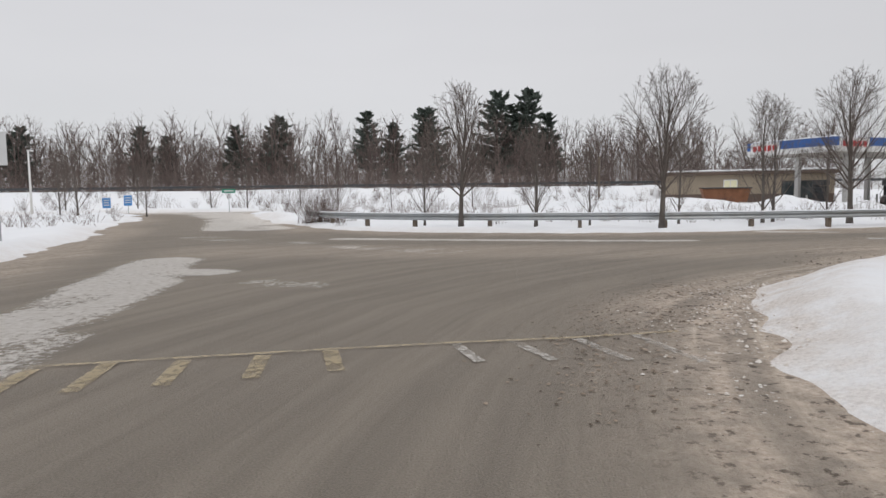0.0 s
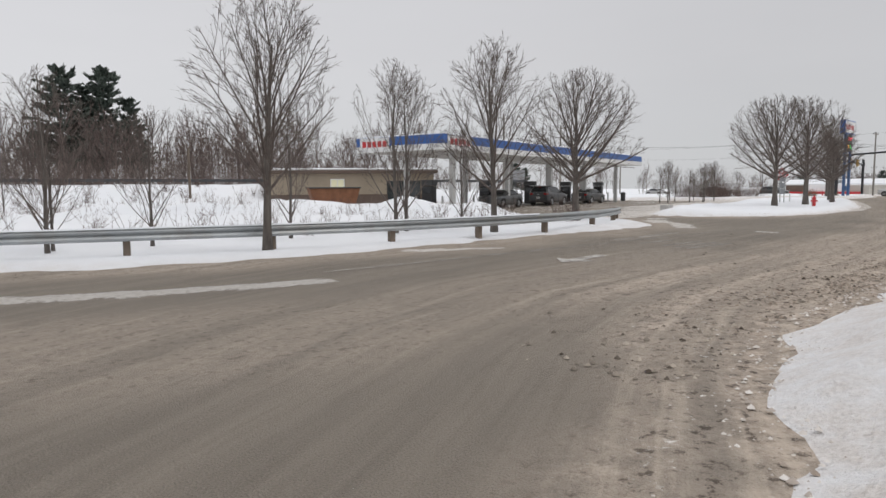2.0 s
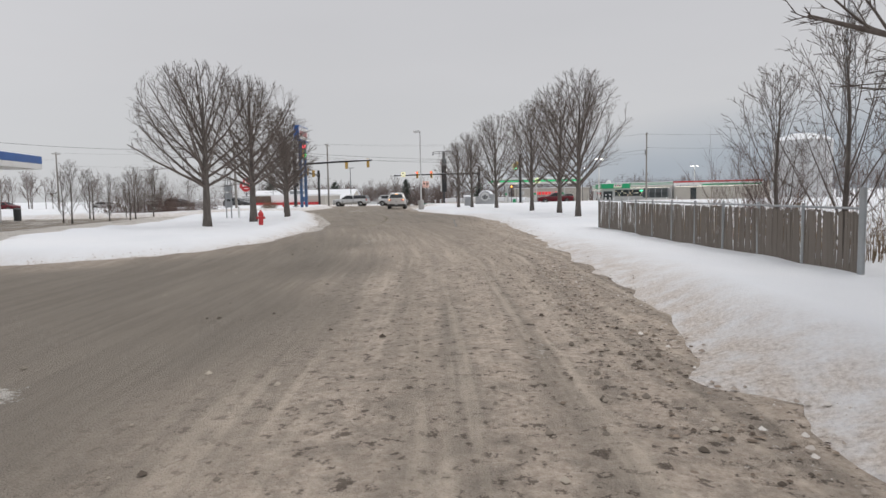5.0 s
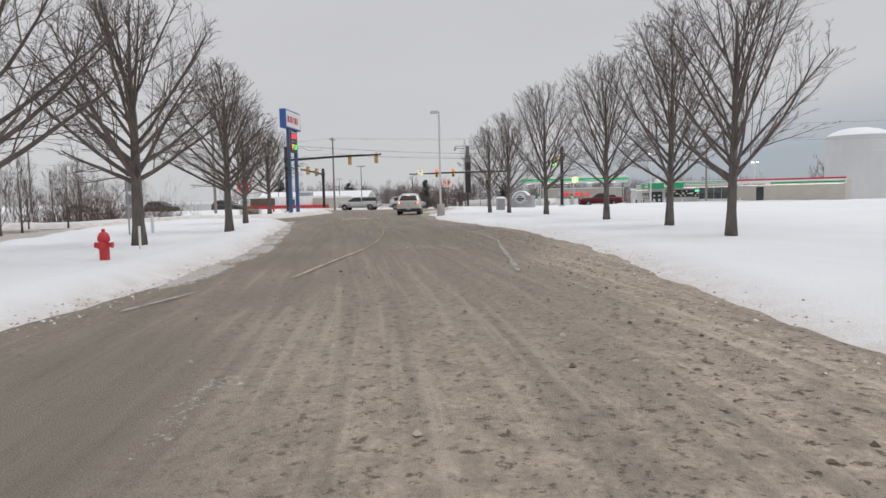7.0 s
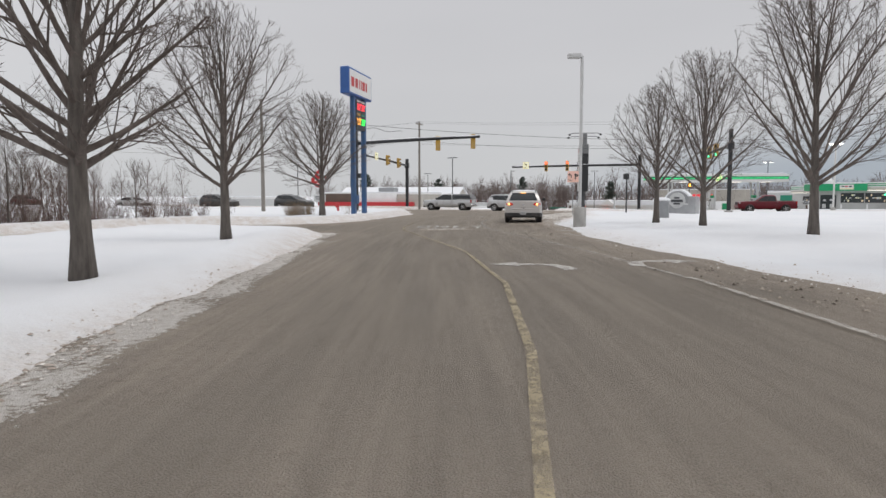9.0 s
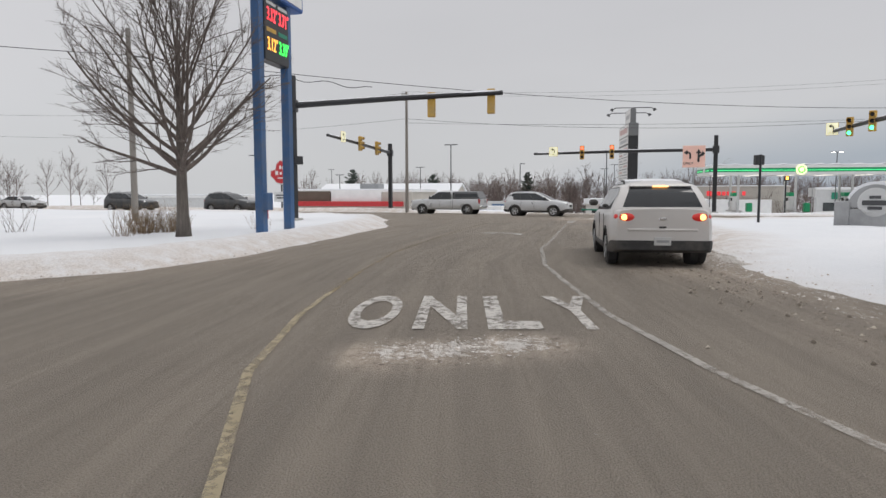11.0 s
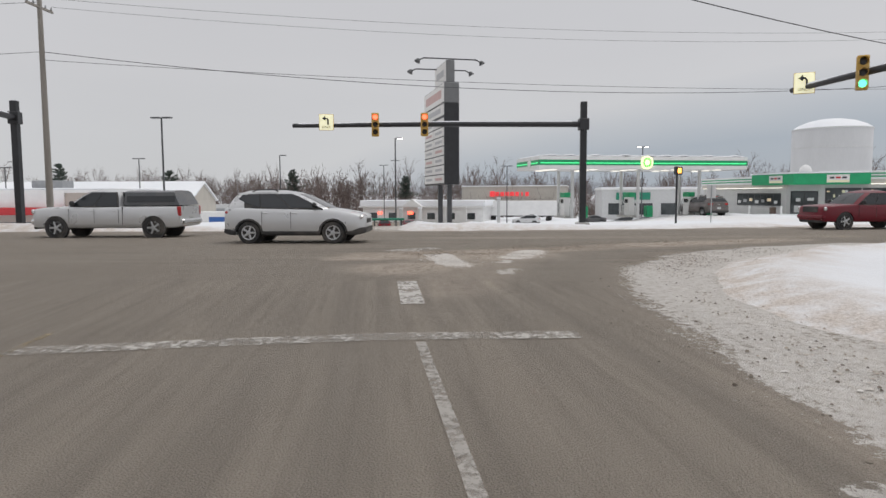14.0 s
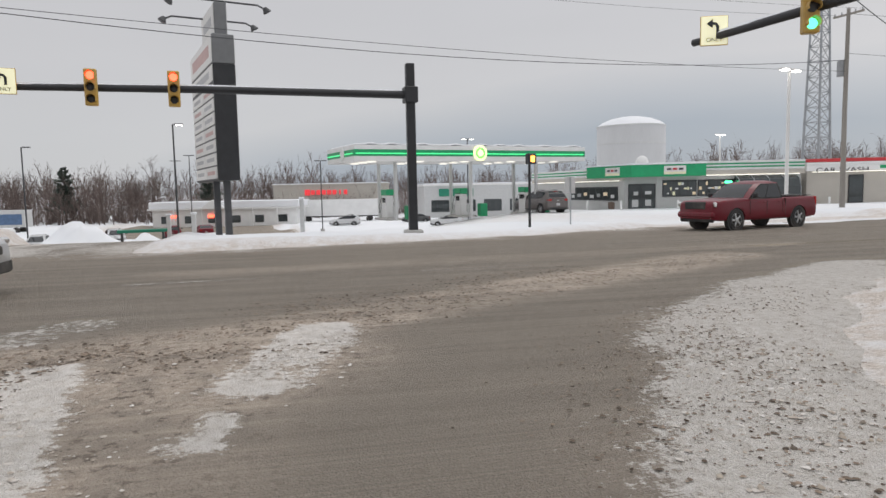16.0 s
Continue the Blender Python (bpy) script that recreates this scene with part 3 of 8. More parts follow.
reach = 1.4 + 0.9 * smooth((gx - 66) / 22) + 0.9 * south
dirt = np.where(near, smooth((reach + 0.2 + 1.5 * wide - d) / reach) * smooth((d + 1.2) / 0.8), 0)
# the corner banks at the crossing are the dirtiest
right_bank = smooth((21.5 + 0.32 * (gx - 35) - gy) / 2) * (0.6 * smooth((gx - 1.5) / 2) + 0.4 * smooth((gx - 8) / 6))
dirt = np.clip(dirt * (0.45 + 0.35 * smooth((gx - 34) / 6) * (1 - right_bank) + 0.55 * np.maximum(right_bank, smooth((gx - 108) / 6))), 0, 1)
dirt = dirt * (1 - 0.45 * smooth((gx - 50) / 8) * smooth((98 - gx) / 8) * right_bank)
dirt = np.maximum(dirt, 0.45 * flat_lot * smooth((wide + 0.6)))
left_edge = smooth((0.7 + 0.6 * wide + 0.5 * lump - d) / 0.5) * smooth((gx - 44) / 4) * smooth((82 - gx) / 4) * smooth((gy - 23.5 - 0.36 * (gx - 44)) / 2)
dirt = np.where(near, np.maximum(dirt, 0.55 * left_edge * smooth((d + 1.0) / 0.6)), dirt)
fringe = smooth((1.0 + 0.9 * wide + 0.5 * lump - d) / 0.55) * smooth((gx - 30) / 6) * smooth((56 - gx) / 10)
dirt = np.where(near, np.maximum(dirt, 0.9 * fringe * smooth((d + 1.0) / 0.6)), dirt)
corner = np.exp(-((gx - 116) ** 2 + (gy - 38.3) ** 2) / 26.0)
dirt = np.clip(dirt + 0.5 * corner * smooth((3.5 - d) / 2.5), 0, 1)
ground = grid_object("ground", xs, ys, land + height, dist > -1.6, SNOW, {"dirt": dirt})
tagged(ground, "snow-covered ground with dirty ploughed edges along the road", "ground", kind="structure")

# the way a car takes along the lane, for the run of the tyre streaks
LANE = np.array([(0, -30), (0, 0), (0.3, 2.5), (0.85, 5), (1.8, 7.6), (3.2, 9.7), (5.2, 11.7), (7.7, 13.6), (10.4, 15), (13.5, 15.8), (18.3, 16.8),
                 (26, 18.8), (35, 21.1), (41, 23.2), (45.6, 25), (52, 27.8), (63, 32.6), (74, 37.4), (81, 40.2), (89.6, 43.2), (97.2, 44.6), (107, 46), (116, 47.5)])


def lane_coordinates(x, y):
    best, lat, run = np.full(x.shape, 1e9), np.zeros(x.shape), np.zeros(x.shape)
    s = 0.0
    for (ax, ay), (bx, by) in zip(LANE[:-1], LANE[1:]):
        dx, dy = bx - ax, by - ay
        ln = math.hypot(dx, dy)
        t = np.clip(((x - ax) * dx + (y - ay) * dy) / ln ** 2, 0, 1)
        ex, ey = x - ax - t * dx, y - ay - t * dy
        dd = ex * ex + ey * ey
        hit = dd < best
        best = np.where(hit, dd, best)
        lat = np.where(hit, (dx * ey - dy * ex) / ln, lat)
        run = np.where(hit, s + t * ln, run)
        s += ln
    return lat, run


def streaks(x, y, list_of_patches):
    out = np.zeros(x.shape)
    for ax, ay, bx, by, r, amount in list_of_patches:
        dx, dy = bx - ax, by - ay
        t = np.clip(((x - ax) * dx + (y - ay) * dy) / (dx * dx + dy * dy + 1e-6), 0, 1)
        q = np.hypot(x - ax - t * dx, y - ay - t * dy)
        out = np.maximum(out, amount * smooth((r - q) / (0.6 * r)))
    return out


xs, ys = spaced(-14, 128, 0.21, 130), spaced(-3, 62, 0.21, 130)
gx, gy = np.meshgrid(xs, ys)
land = ground_z(gx, gy)
dist = all_roads(gx, gy)
lat, run = lane_coordinates(gx, gy)
cross = smooth((gx - 112) / 3)
lat, run = lat * (1 - cross) + gx * cross, run * (1 - cross) + gy * cross
rough, lump = value_noise(gx, gy, 2.2, 11) - 0.5, value_noise(gx, gy, 0.55, 13) - 0.5
edge = smooth((dist + 1.9 + 1.4 * rough) / 1.6)
along = smooth((gx - 6) / 8) * (0.50 + 0.50 * smooth((50 - gx) / 14)) * smooth((64 - gx) / 16)
inner = streaks(gx, gy, [(3.2, 3, 4.5, 8.6, 2.2, 0.42), (4.5, 8.6, 9, 12.5, 2.0, 0.6), (-6, 18, 6, 16.5, 2.6, 0.5), (6, 16.5, 16, 19, 2.2, 0.4)])
slush = np.clip(inner + 0.95 * along * smooth((2.7 + 1.6 * rough - lat) / 2.2) + (0.75 - 0.35 * smooth((gx - 88) / 10)) * edge * (1 - 0.6 * smooth((gx - 54) / 8) * smooth((92 - gx) / 6) * smooth((21.5 + 0.40 * (gx - 35) - gy) / 2)) * (1 - 0.6 * smooth((gy - 21.5 - 0.32 * (gx - 35)) / 2) * smooth((gx - 36) / 6)), 0, 1)
slush = np.maximum(slush, streaks(gx, gy, [(114, 46, 117.5, 43.6, 1.6, 0.8), (111, 45, 116, 44, 1.2, 0.4), (81.3, 41.1, 82.2, 40.0, 0.8, 0.7), (117.5, 47, 118.8, 43.6, 1.3, 0.75), (118.8, 43.6, 121, 40, 1.2, 0.9), (121, 40, 124.6, 33.6, 1.3, 0.9), (116.4, 47.5, 117.4, 44.2, 1.0, 0.8), (126, 46, 127, 30, 0.9, 0.4)]))
right_side = smooth((21.5 + 0.32 * (gx - 35) - gy) / 2)
film = (0.16 + 0.34 * smooth((gx - 70) / 20) * right_side) * edge + streaks(gx, gy, [(-5.0, 8.0, -5.5, 11.5, 1.1, 1.0), (-5.6, 11.2, -6.5, 15.4, 1.15, 1.0), (-5.6, 13.2, -4.6, 13.0, 0.8, 0.85), (-4.1, 7.0, -4.0, 5.6, 0.5, 0.8), (-4.2, 6.4, -5.6, 8, 0.8, 0.8), (-3.2, 11.4, -2.3, 11.0, 0.6, 0.45), (-9, 24, 0, 17, 1.2, 0.35), (-3.5, 22.4, -1.2, 21.7, 0.6, 0.8), (-1.2, 21.7, 4.7, 20.2, 0.5, 1.0), (4.7, 20.2, 7.4, 19.85, 0.45, 1.0),
                                      (-9, 30, -14, 44, 2.6, 0.85), (-13, 44, -20, 57, 3.4, 1.0), (-60, 58, 10, 58.5, 2.2, 0.9), (11.4, 23.5, 13.6, 22.9, 0.3, 0.85), (24.5, 22.4, 24.4, 21.8, 0.35, 0.55), (16.4, 23.4, 18.2, 23.4, 0.2, 0.5),
                                      (18, 22.9, 22, 23.8, 0.35, 0.5), (24.5, 25.2, 27, 27.5, 0.6, 0.5), (30, 34, 46, 43, 2.4, 0.8), (46, 43.5, 80, 56, 4.0, 0.85), (36, 40, 60, 50, 2.5, 0.6), (30, 48, 72, 63, 11, 0.42), (27, 28.5, 30, 31, 0.8, 0.55),
                                      (81.5, 41.0, 82.3, 40.0, 0.55, 0.62), (114.4, 44.9, 117.5, 45.5, 0.5, 1.0), (116.6, 43.6, 118.7, 42.95, 0.6, 1.0), (113.0, 44.0, 113.8, 43.8, 0.3, 0.6), (115.2, 43.9, 115.7, 43.8, 0.25, 0.7),
                                      (97.5, 40.2, 103, 41.0, 1.0, 0.62), (103, 41.0, 108, 41.8, 1.0, 0.66), (108, 41.7, 113, 40.9, 1.0, 0.66), (113, 40.9, 116.6, 39.1, 1.2, 0.7), (116.6, 39.1, 119.6, 36.2, 1.5, 0.72), (119.6, 36.2, 121.8, 32.4, 1.1, 0.7), (119, 46.6, 119.8, 46.0, 0.8, 0.6), (95.5, 41.2, 97.6, 41.5, 0.35, 0.6), (100.5, 42.6, 104, 42.5, 0.25, 0.6),
                                      (40, 24.6, 41.5, 24.9, 0.3, 0.3), (46.8, 29.6, 53.9, 32.05, 0.5, 0.62), (53.9, 32.05, 62.6, 36.25, 0.5, 0.62), (62.6, 36.25, 77.0, 43.6, 0.5, 0.58), (134.5, 52, 146, 53, 2.5, 0.5), (148, 28, 150, 38, 3, 0.5)])
breakup = value_noise(gx, gy, 0.9, 17)
film = np.clip(0.9 * film * (0.5 + 0.9 * breakup) + 0.10 * (film > 0.2) * (lump + rough), 0, 0.72)
z = land + 0.05 * slush * np.clip(lump + 0.15, 0, 1) + 0.05 * np.clip(film - 0.35, 0, 1) * (0.5 + lump) - 0.03 * smooth((dist - 0.5) / 0.7)
road = grid_object("road", xs, ys, z, dist < 1.3, ROAD, {"lane": lat, "run": run, "slush": slush, "film": film})
tagged(road, "salt-greyed asphalt road with brown slush and tyre tracks", "road", kind="structure")


def stripe(name, pts, width, material, label, z=0.012):
    """A painted line along a run of points, densely cut so that it lies on the road."""
    p = []
    for (ax, ay), (bx, by) in zip(pts[:-1], pts[1:]):
        n = max(1, int(math.hypot(bx - ax, by - ay) / 0.8))
        p += [(ax + (bx - ax) * i / n, ay + (by - ay) * i / n) for i in range(n)]
    p.append(pts[-1])
    p = np.array(p)
    t = np.gradient(p, axis=0)
    t /= np.linalg.norm(t, axis=1)[:, None]
    nrm = np.stack([-t[:, 1], t[:, 0]], 1) * width / 2
    g = Geo()
    vs = [(*(q + s * m), gz(*q) + z) for q, m in zip(p, nrm) for s in (-1, 1)]
    g.add(vs, [(2 * i, 2 * i + 2, 2 * i + 3, 2 * i + 1) for i in range(len(p) - 1)])
    return solid(name, label, "road marking", g, material, kind="structure")


def flat_shape(name, outlines, m, material, label, z=0.013):
    g = Geo()
    for outline in outlines:
        pts = [m @ Vector((u, w, 0)) for u, w in outline]
        g.add([(p.x, p.y, gz(p.x, p.y) + z) for p in pts], [tuple(range(len(pts)))])
    return solid(name, label, "road marking", g, material, kind="structure")


stripe("lane_line", [(48.0, 27.75), (50.2, 28.2), (54.4, 28.95)], 0.095, PALE_YELLOW, "pale yellow dash of the centre line", 0.035)
stripe("lane_line", [(54.4, 28.95), (57.5, 29.75), (60.8, 30.75), (65.3, 32.45), (71, 35.4), (75, 38.2)], 0.10, YELLOW_LINE, "worn yellow centre line on the asphalt", 0.035)
stripe("lane_line", [(75, 38.2), (80.3, 41.9), (82.7, 43.05), (84.4, 43.7)], 0.09, YELLOW_LINE, "worn yellow centre line on the asphalt", 0.02)
stripe("lane_line", [(84.4, 43.7), (87.1, 44.7), (91.0, 45.95), (94, 46.6), (97.7, 47.4), (101.4, 48.1), (107.6, 49.1)], 0.08, FAINT_YELLOW, "faint worn yellow centre line")
stripe("lane_line", [(44.2, 28.35), (46.0, 28.45)], 0.1, WHITE_LINE, "faint worn white dash on the asphalt", 0.03)
stripe("lane_line", [(49.5, 23.7), (52.1, 24.3), (54.8, 24.98), (58.1, 25.7), (61.7, 27.1), (67.4, 29.65)], 0.12, WHITE_LINE, "faint white lane line under the slush", 0.035)
stripe("lane_line", [(67.4, 29.65), (73, 32.7), (78.5, 36.1), (81.9, 38.3), (84.1, 39.48), (87.0, 40.68), (89.45, 41.63), (93.5, 42.75), (95.5, 43.03), (100.7, 43.93), (107.3, 45.05)], 0.10, WHITE_LINE, "worn white lane line on the asphalt")
stripe("stop_line", [(106.75, 49.0), (107.2, 47.1), (107.55, 45.4), (107.7, 43.4)], 0.34, FAINT_PAINT, "worn white stop line at the crossing")
stripe("lane_line", [(8.0, 20.85), (10.43, 21.2), (14.0, 21.7), (17.27, 22.19), (19.2, 22.55), (24.0, 23.2)], 0.09, WHITE_LINE, "worn white lane line", 0.02)
for k in range(4):
    stripe("lane_line", [(124.2 + 0.06 * k, 46.5 - 5.5 * k), (124.3 + 0.06 * k, 44.0 - 5.5 * k)], 0.12, FAINT_PAINT, "white dash on the crossing street")
    stripe("lane_line", [(129.3 + 0.05 * k, 34.6 - 6 * k), (129.5 + 0.05 * k, 31.0 - 6 * k)], 0.12, FAINT_PAINT, "white dash on the crossing street")
stripe("edge_line", [(126.6, 31.5), (127.1, 18), (127.7, 0)], 0.13, YELLOW_LINE, "worn yellow centre line of the crossing street")
stripe("lane_line", [(109.6, 45.35), (111.9, 45.68)], 0.33, WORD_PAINT, "broad white guide dash in the crossing")
# hatched patch by the first junction
HATCH = worn_paint("hatch_yellow_paint", (0.50, 0.41, 0.26), 0.55, 0.60)
stripe("hatch_line", [(-3.7, 5.74), (-2.54, 5.99), (-1.02, 6.3), (0.25, 6.53), (1.24, 6.65), (2.5, 6.92)], 0.07, HATCH, "yellow edge line of a hatched area", 0.02)
for k, (ax, ay, bx, by) in enumerate(((-3.62, 5.68, -3.5, 4.9), (-3.03, 5.85, -2.91, 4.97), (-2.39, 5.95, -2.26, 5.12), (-1.7, 6.08, -1.6, 5.3), (-1.1, 6.24, -0.92, 5.5), (0.11, 6.46, 0.32, 5.75),
                                      (0.69, 6.55, 0.98, 5.78), (1.36, 6.62, 1.65, 5.75), (1.99, 6.78, 2.29, 5.6))):
    stripe("hatch_line", [(ax, ay), (bx, by)], 0.15 if k < 5 else 0.11, HATCH if k < 5 else FAINT_PAINT, "yellow hatch bar on the asphalt", 0.016)
for k, y in enumerate((19.9, 20.32, 20.75, 21.55)):
    stripe("hatch_line", [(17.2 + 0.1 * k, y), (19.5 - 0.1 * k, y + 0.22)], 0.13, WHITE_LINE, "worn white hatch bar on the asphalt")
# lane words and arrows
def road_word(label, cx, cy, turn, step, wide, long, material, z):
    """The word ONLY, stretched along the lane."""
    m, h = pose(cx, cy, 0, 0, 0, turn), Geo()
    for k, ch in enumerate("ONLY"):
        g = lettering(ch, 1.0, 0.0, 0.03)
        p = np.array(g.v)
        w, t_ = np.ptp(p[:, 0]), np.ptp(p[:, 2])
        c = (p.max(0) + p.min(0)) / 2
        q = np.column_stack([(p[:, 0] - c[0]) / w * wide + (k - 1.5) * step, (p[:, 2] - c[2]) / t_ * long, np.full(len(p), z)])
        h.add([tuple(m @ Vector(v)) for v in q], g.f)
    return solid("road_word", label, "road marking", h, material, kind="structure")


road_word("worn white word ONLY painted on the lane", 83.8, 41.13, -69, 0.85, 0.62, 2.35, WORD_PAINT, 0.016)
road_word("worn white word ONLY half buried in slush", 55.35, 26.95, -71, 0.76, 0.60, 2.0, BURIED_PAINT, 0.03)
BEND = [(0.30, -0.75), (0.62, -0.62), (0.52, 0.0), (0.3, 0.35), (0.0, 0.5), (-0.5, 0.5), (-0.5, 0.8), (-1.2, 0.35), (-0.5, -0.1), (-0.5, 0.2), (-0.05, 0.2), (0.13, 0.12), (0.2, -0.05)]
LEFT_ARROW, RIGHT_ARROW = [BEND], [[(-u, w) for u, w in BEND]]
STRAIGHT = [(0, 0.95), (-0.5, 0.3), (-0.16, 0.36), (-0.14, -0.85), (0.14, -0.85), (0.16, 0.36), (0.5, 0.3)]
flat_shape("lane_arrow", [STRAIGHT], pose(13.5, 19.75, 0, 0, 0, 106), WORD_PAINT, "worn white arrow in the far lane")
flat_shape("lane_arrow", LEFT_ARROW, pose(99.5, 45.55, 0, 0, 0, -79), WORD_PAINT, "worn white left-turn arrow on the lane")
AHEAD = [(-0.25, -0.9), (0.12, -0.9), (0.14, 1.0), (0.34, 0.95), (-0.05, 1.9), (-0.5, 0.9), (-0.24, 1.0)]
flat_shape("lane_arrow", RIGHT_ARROW + [AHEAD], pose(100.2, 42.1, 0, 0, 0, -70), WORD_PAINT, "worn white right-turn arrow on the lane")
flat_shape("lane_arrow", LEFT_ARROW, pose(68.4, 32.6, 0, 0, 0, -67), WORD_PAINT, "worn white left-turn arrow on the lane")
flat_shape("lane_arrow", RIGHT_ARROW, pose(70.0, 30.6, 0, 0, 0, -67), WORD_PAINT, "worn white right-turn arrow on the lane")


# ---- trees ----
def grow_tree(seed, height=7.5, clear=1.7, half=3.0, r0=0.15, limbs=20, second=8, third=5, twigs=4, low=32, high=70, lean=(0.0, 0.0)):
    """Branches of a bare street tree: trunk and crown, each a list of (points, radii, sides). The crown fills an egg of the given half width."""
    rng = np.random.RandomState(seed)
    k = 9
    zz = np.linspace(0, height * 0.80, k)
    wob = np.cumsum(rng.normal(0, 0.035, (k, 2)), axis=0) * (zz / height)[:, None]
    trunk = np.column_stack([wob, zz])
    rad = r0 * (1 - zz / (height * 0.84)) ** 0.75 + 0.010
    rad[0] *= 1.3
    trunks, crown = [(trunk, rad, 9)], []
    foot = clear * 0.72
    mid, tall = (foot + height) / 2, (height - foot) / 2

    def room(p, hd):
        """How far the crown's outline lies from p along hd."""
        q, w = p - np.array((*lean, mid)), np.array((1 / half, 1 / half, 1 / tall))
        q, v = q * w, hd * w
        a, b, c = v.dot(v), q.dot(v), q.dot(q) - 1
        return (-b + math.sqrt(max(0.0, b * b - a * c))) / a if c < 0 else 0.0

    def bough(start, heading, length, radius, n, lift, sides, bend=0.07):
        pts, hd = [np.array(start)], np.array(heading, float)
        step = length / (n - 1)
        for _ in range(n - 1):
            hd = hd + np.array((0, 0, lift)) + rng.normal(0, bend, 3)
            hd /= np.linalg.norm(hd)
            pts.append(pts[-1] + hd * step)
        crown.append((np.array(pts), np.maximum(radius * np.linspace(1, 0.25, n), 0.0045), sides))
        return np.array(pts)

    def side_of(pts, t, angle):
        i = min(int(t * (len(pts) - 1)), len(pts) - 2)
        f = t * (len(pts) - 1) - i
        p = pts[i] * (1 - f) + pts[i + 1] * f
        hd = pts[i + 1] - pts[i]
        hd /= np.linalg.norm(hd)
        a = rng.normal(0, 1, 3)
        a -= a.dot(hd) * hd
        a /= np.linalg.norm(a)
        hd = hd * math.cos(angle) + a * math.sin(angle)
        hd[2] = max(hd[2], -0.12)
        return p, hd / np.linalg.norm(hd)

    def fill(limb, ln, count, reach):
        for s in range(count):
            t = 0.16 + 0.82 * (s + rng.uniform(0, 0.8)) / count
            p, h2 = side_of(limb, t, radians(rng.uniform(22, 44)))
            l2 = min(max(room(p, h2) * rng.uniform(0.8, 1.04), 0.25), reach * ln * (1.15 - 0.6 * t))
            sub = bough(p, h2, l2, r0 * 0.105 * (1.2 - 0.5 * t), 5, 0.05, 4)
            for q in range(third):
                p, h3 = side_of(sub, 0.15 + 0.85 * (q + rng.uniform(0, 0.9)) / third, radians(rng.uniform(22, 46)))
                l3 = min(max(room(p, h3), 0.22), l2 * rng.uniform(0.3, 0.5))
                tw = bough(p, h3, l3, r0 * 0.045, 3, 0.05, 3)
                for _ in range(twigs):
                    p, h4 = side_of(tw, rng.uniform(0.15, 0.98), radians(rng.uniform(20, 48)))
                    bough(p, h4, min(l3 * 0.6, 0.10 + 0.5 * l3 * rng.rand()), r0 * 0.032, 2, 0.04, 3)

    for i in range(limbs):
        t = (i + 0.5) / limbs
        z0 = clear + (height * 0.60 - clear) * t ** 1.6
        base = np.array([np.interp(z0, zz, trunk[:, 0]), np.interp(z0, zz, trunk[:, 1]), z0])
        az = i * 2.39996 + rng.normal(0, 0.25)
        el = radians(low + (high - low) * t + rng.normal(0, 5))
        hd = np.array((math.cos(az) * math.cos(el), math.sin(az) * math.cos(el), math.sin(el)))
        ln = room(base, hd) * rng.uniform(0.84, 1.0)
        limb = bough(base, hd, ln, r0 * (0.44 - 0.2 * t), 7, 0.035, 6, 0.05)
        fill(limb, ln, second, 0.5)
    for i in range(5):
        p, hd = side_of(trunk, 0.60 + 0.36 * i / 4, radians(rng.uniform(10, 24)))
        ln = room(p, hd) * rng.uniform(0.85, 1.0)
        fill(bough(p, hd, ln, r0 * 0.17, 6, 0.04, 5, 0.05), ln, 6, 0.5)
    return trunks, crown


def branch_mesh(name, parts, material):
    g = Geo()
    for pts, rad, sides in parts:
        if len(pts) == 2:
            # a fine twig: a three-sided spike
            ax = pts[1] - pts[0]
            a = np.cross(ax, (0.31, 0.52, 0.79))
            a *= rad[0] / (np.linalg.norm(a) + 1e-9)
            b = np.cross(ax, a)
            b *= rad[0] / (np.linalg.norm(b) + 1e-9)
            g.add([pts[0] + a, pts[0] - 0.5 * a + 0.87 * b, pts[0] - 0.5 * a - 0.87 * b, pts[1]], [(0, 1, 3), (1, 2, 3), (2, 0, 3)])
        else:
            g.tube(pts, rad, sides, caps=sides > 6)
    me = bpy.data.meshes.new(name)
    me.from_pydata(g.v, [], g.f)
    me.materials.append(material)
    me.shade_smooth()
    return me


def tree_thing(label, group, seed, **kw):
    trunks, crown = grow_tree(seed, **kw)
    t = thing("tree", label, "tree", Matrix.Translation((0, 0, -50)), group)
    a = new("trunk", branch_mesh("trunk", trunks, BARK))
    b = new("crown", branch_mesh("crown", crown, TWIG))
    a.parent = b.parent = t
    tagged(b, "bare winter crown of limbs and fine twigs")
    return t


STREET = "bare street trees along the road"
TREE_KINDS = [
    tree_thing("slender bare street tree standing in snow", STREET, 1, height=6.0, clear=1.25, half=1.85, r0=0.095, limbs=18, second=8, third=4, twigs=4, low=40, high=74),
    tree_thing("tall bare street tree with an upswept crown", STREET, 2, height=8.6, clear=1.7, half=3.25, r0=0.15, limbs=22, low=30, high=70),
    tree_thing("bare wide-crowned street tree standing in snow", STREET, 3, height=7.9, clear=1.95, half=3.7, r0=0.185, limbs=22, low=26, high=66),
    tree_thing("bare wide street tree leaning over the snow", STREET, 6, height=8.0, clear=1.9, half=3.2, r0=0.175, limbs=24, low=18, high=66, lean=(-0.4, 0.8)),
    tree_thing("bare deciduous street tree standing in snow", STREET, 4, height=7.5, clear=1.7, half=2.8, r0=0.15, low=32, high=70),
]
TREE_HEIGHT = (6.0, 8.6, 7.9, 8.0, 7.5)
YOUNG = tree_thing("young bare tree with thin forked stems", "young trees behind the guardrail", 9, height=5.2, clear=0.45, half=1.6, r0=0.055, limbs=11, second=5, third=4, twigs=3, low=48, high=74)
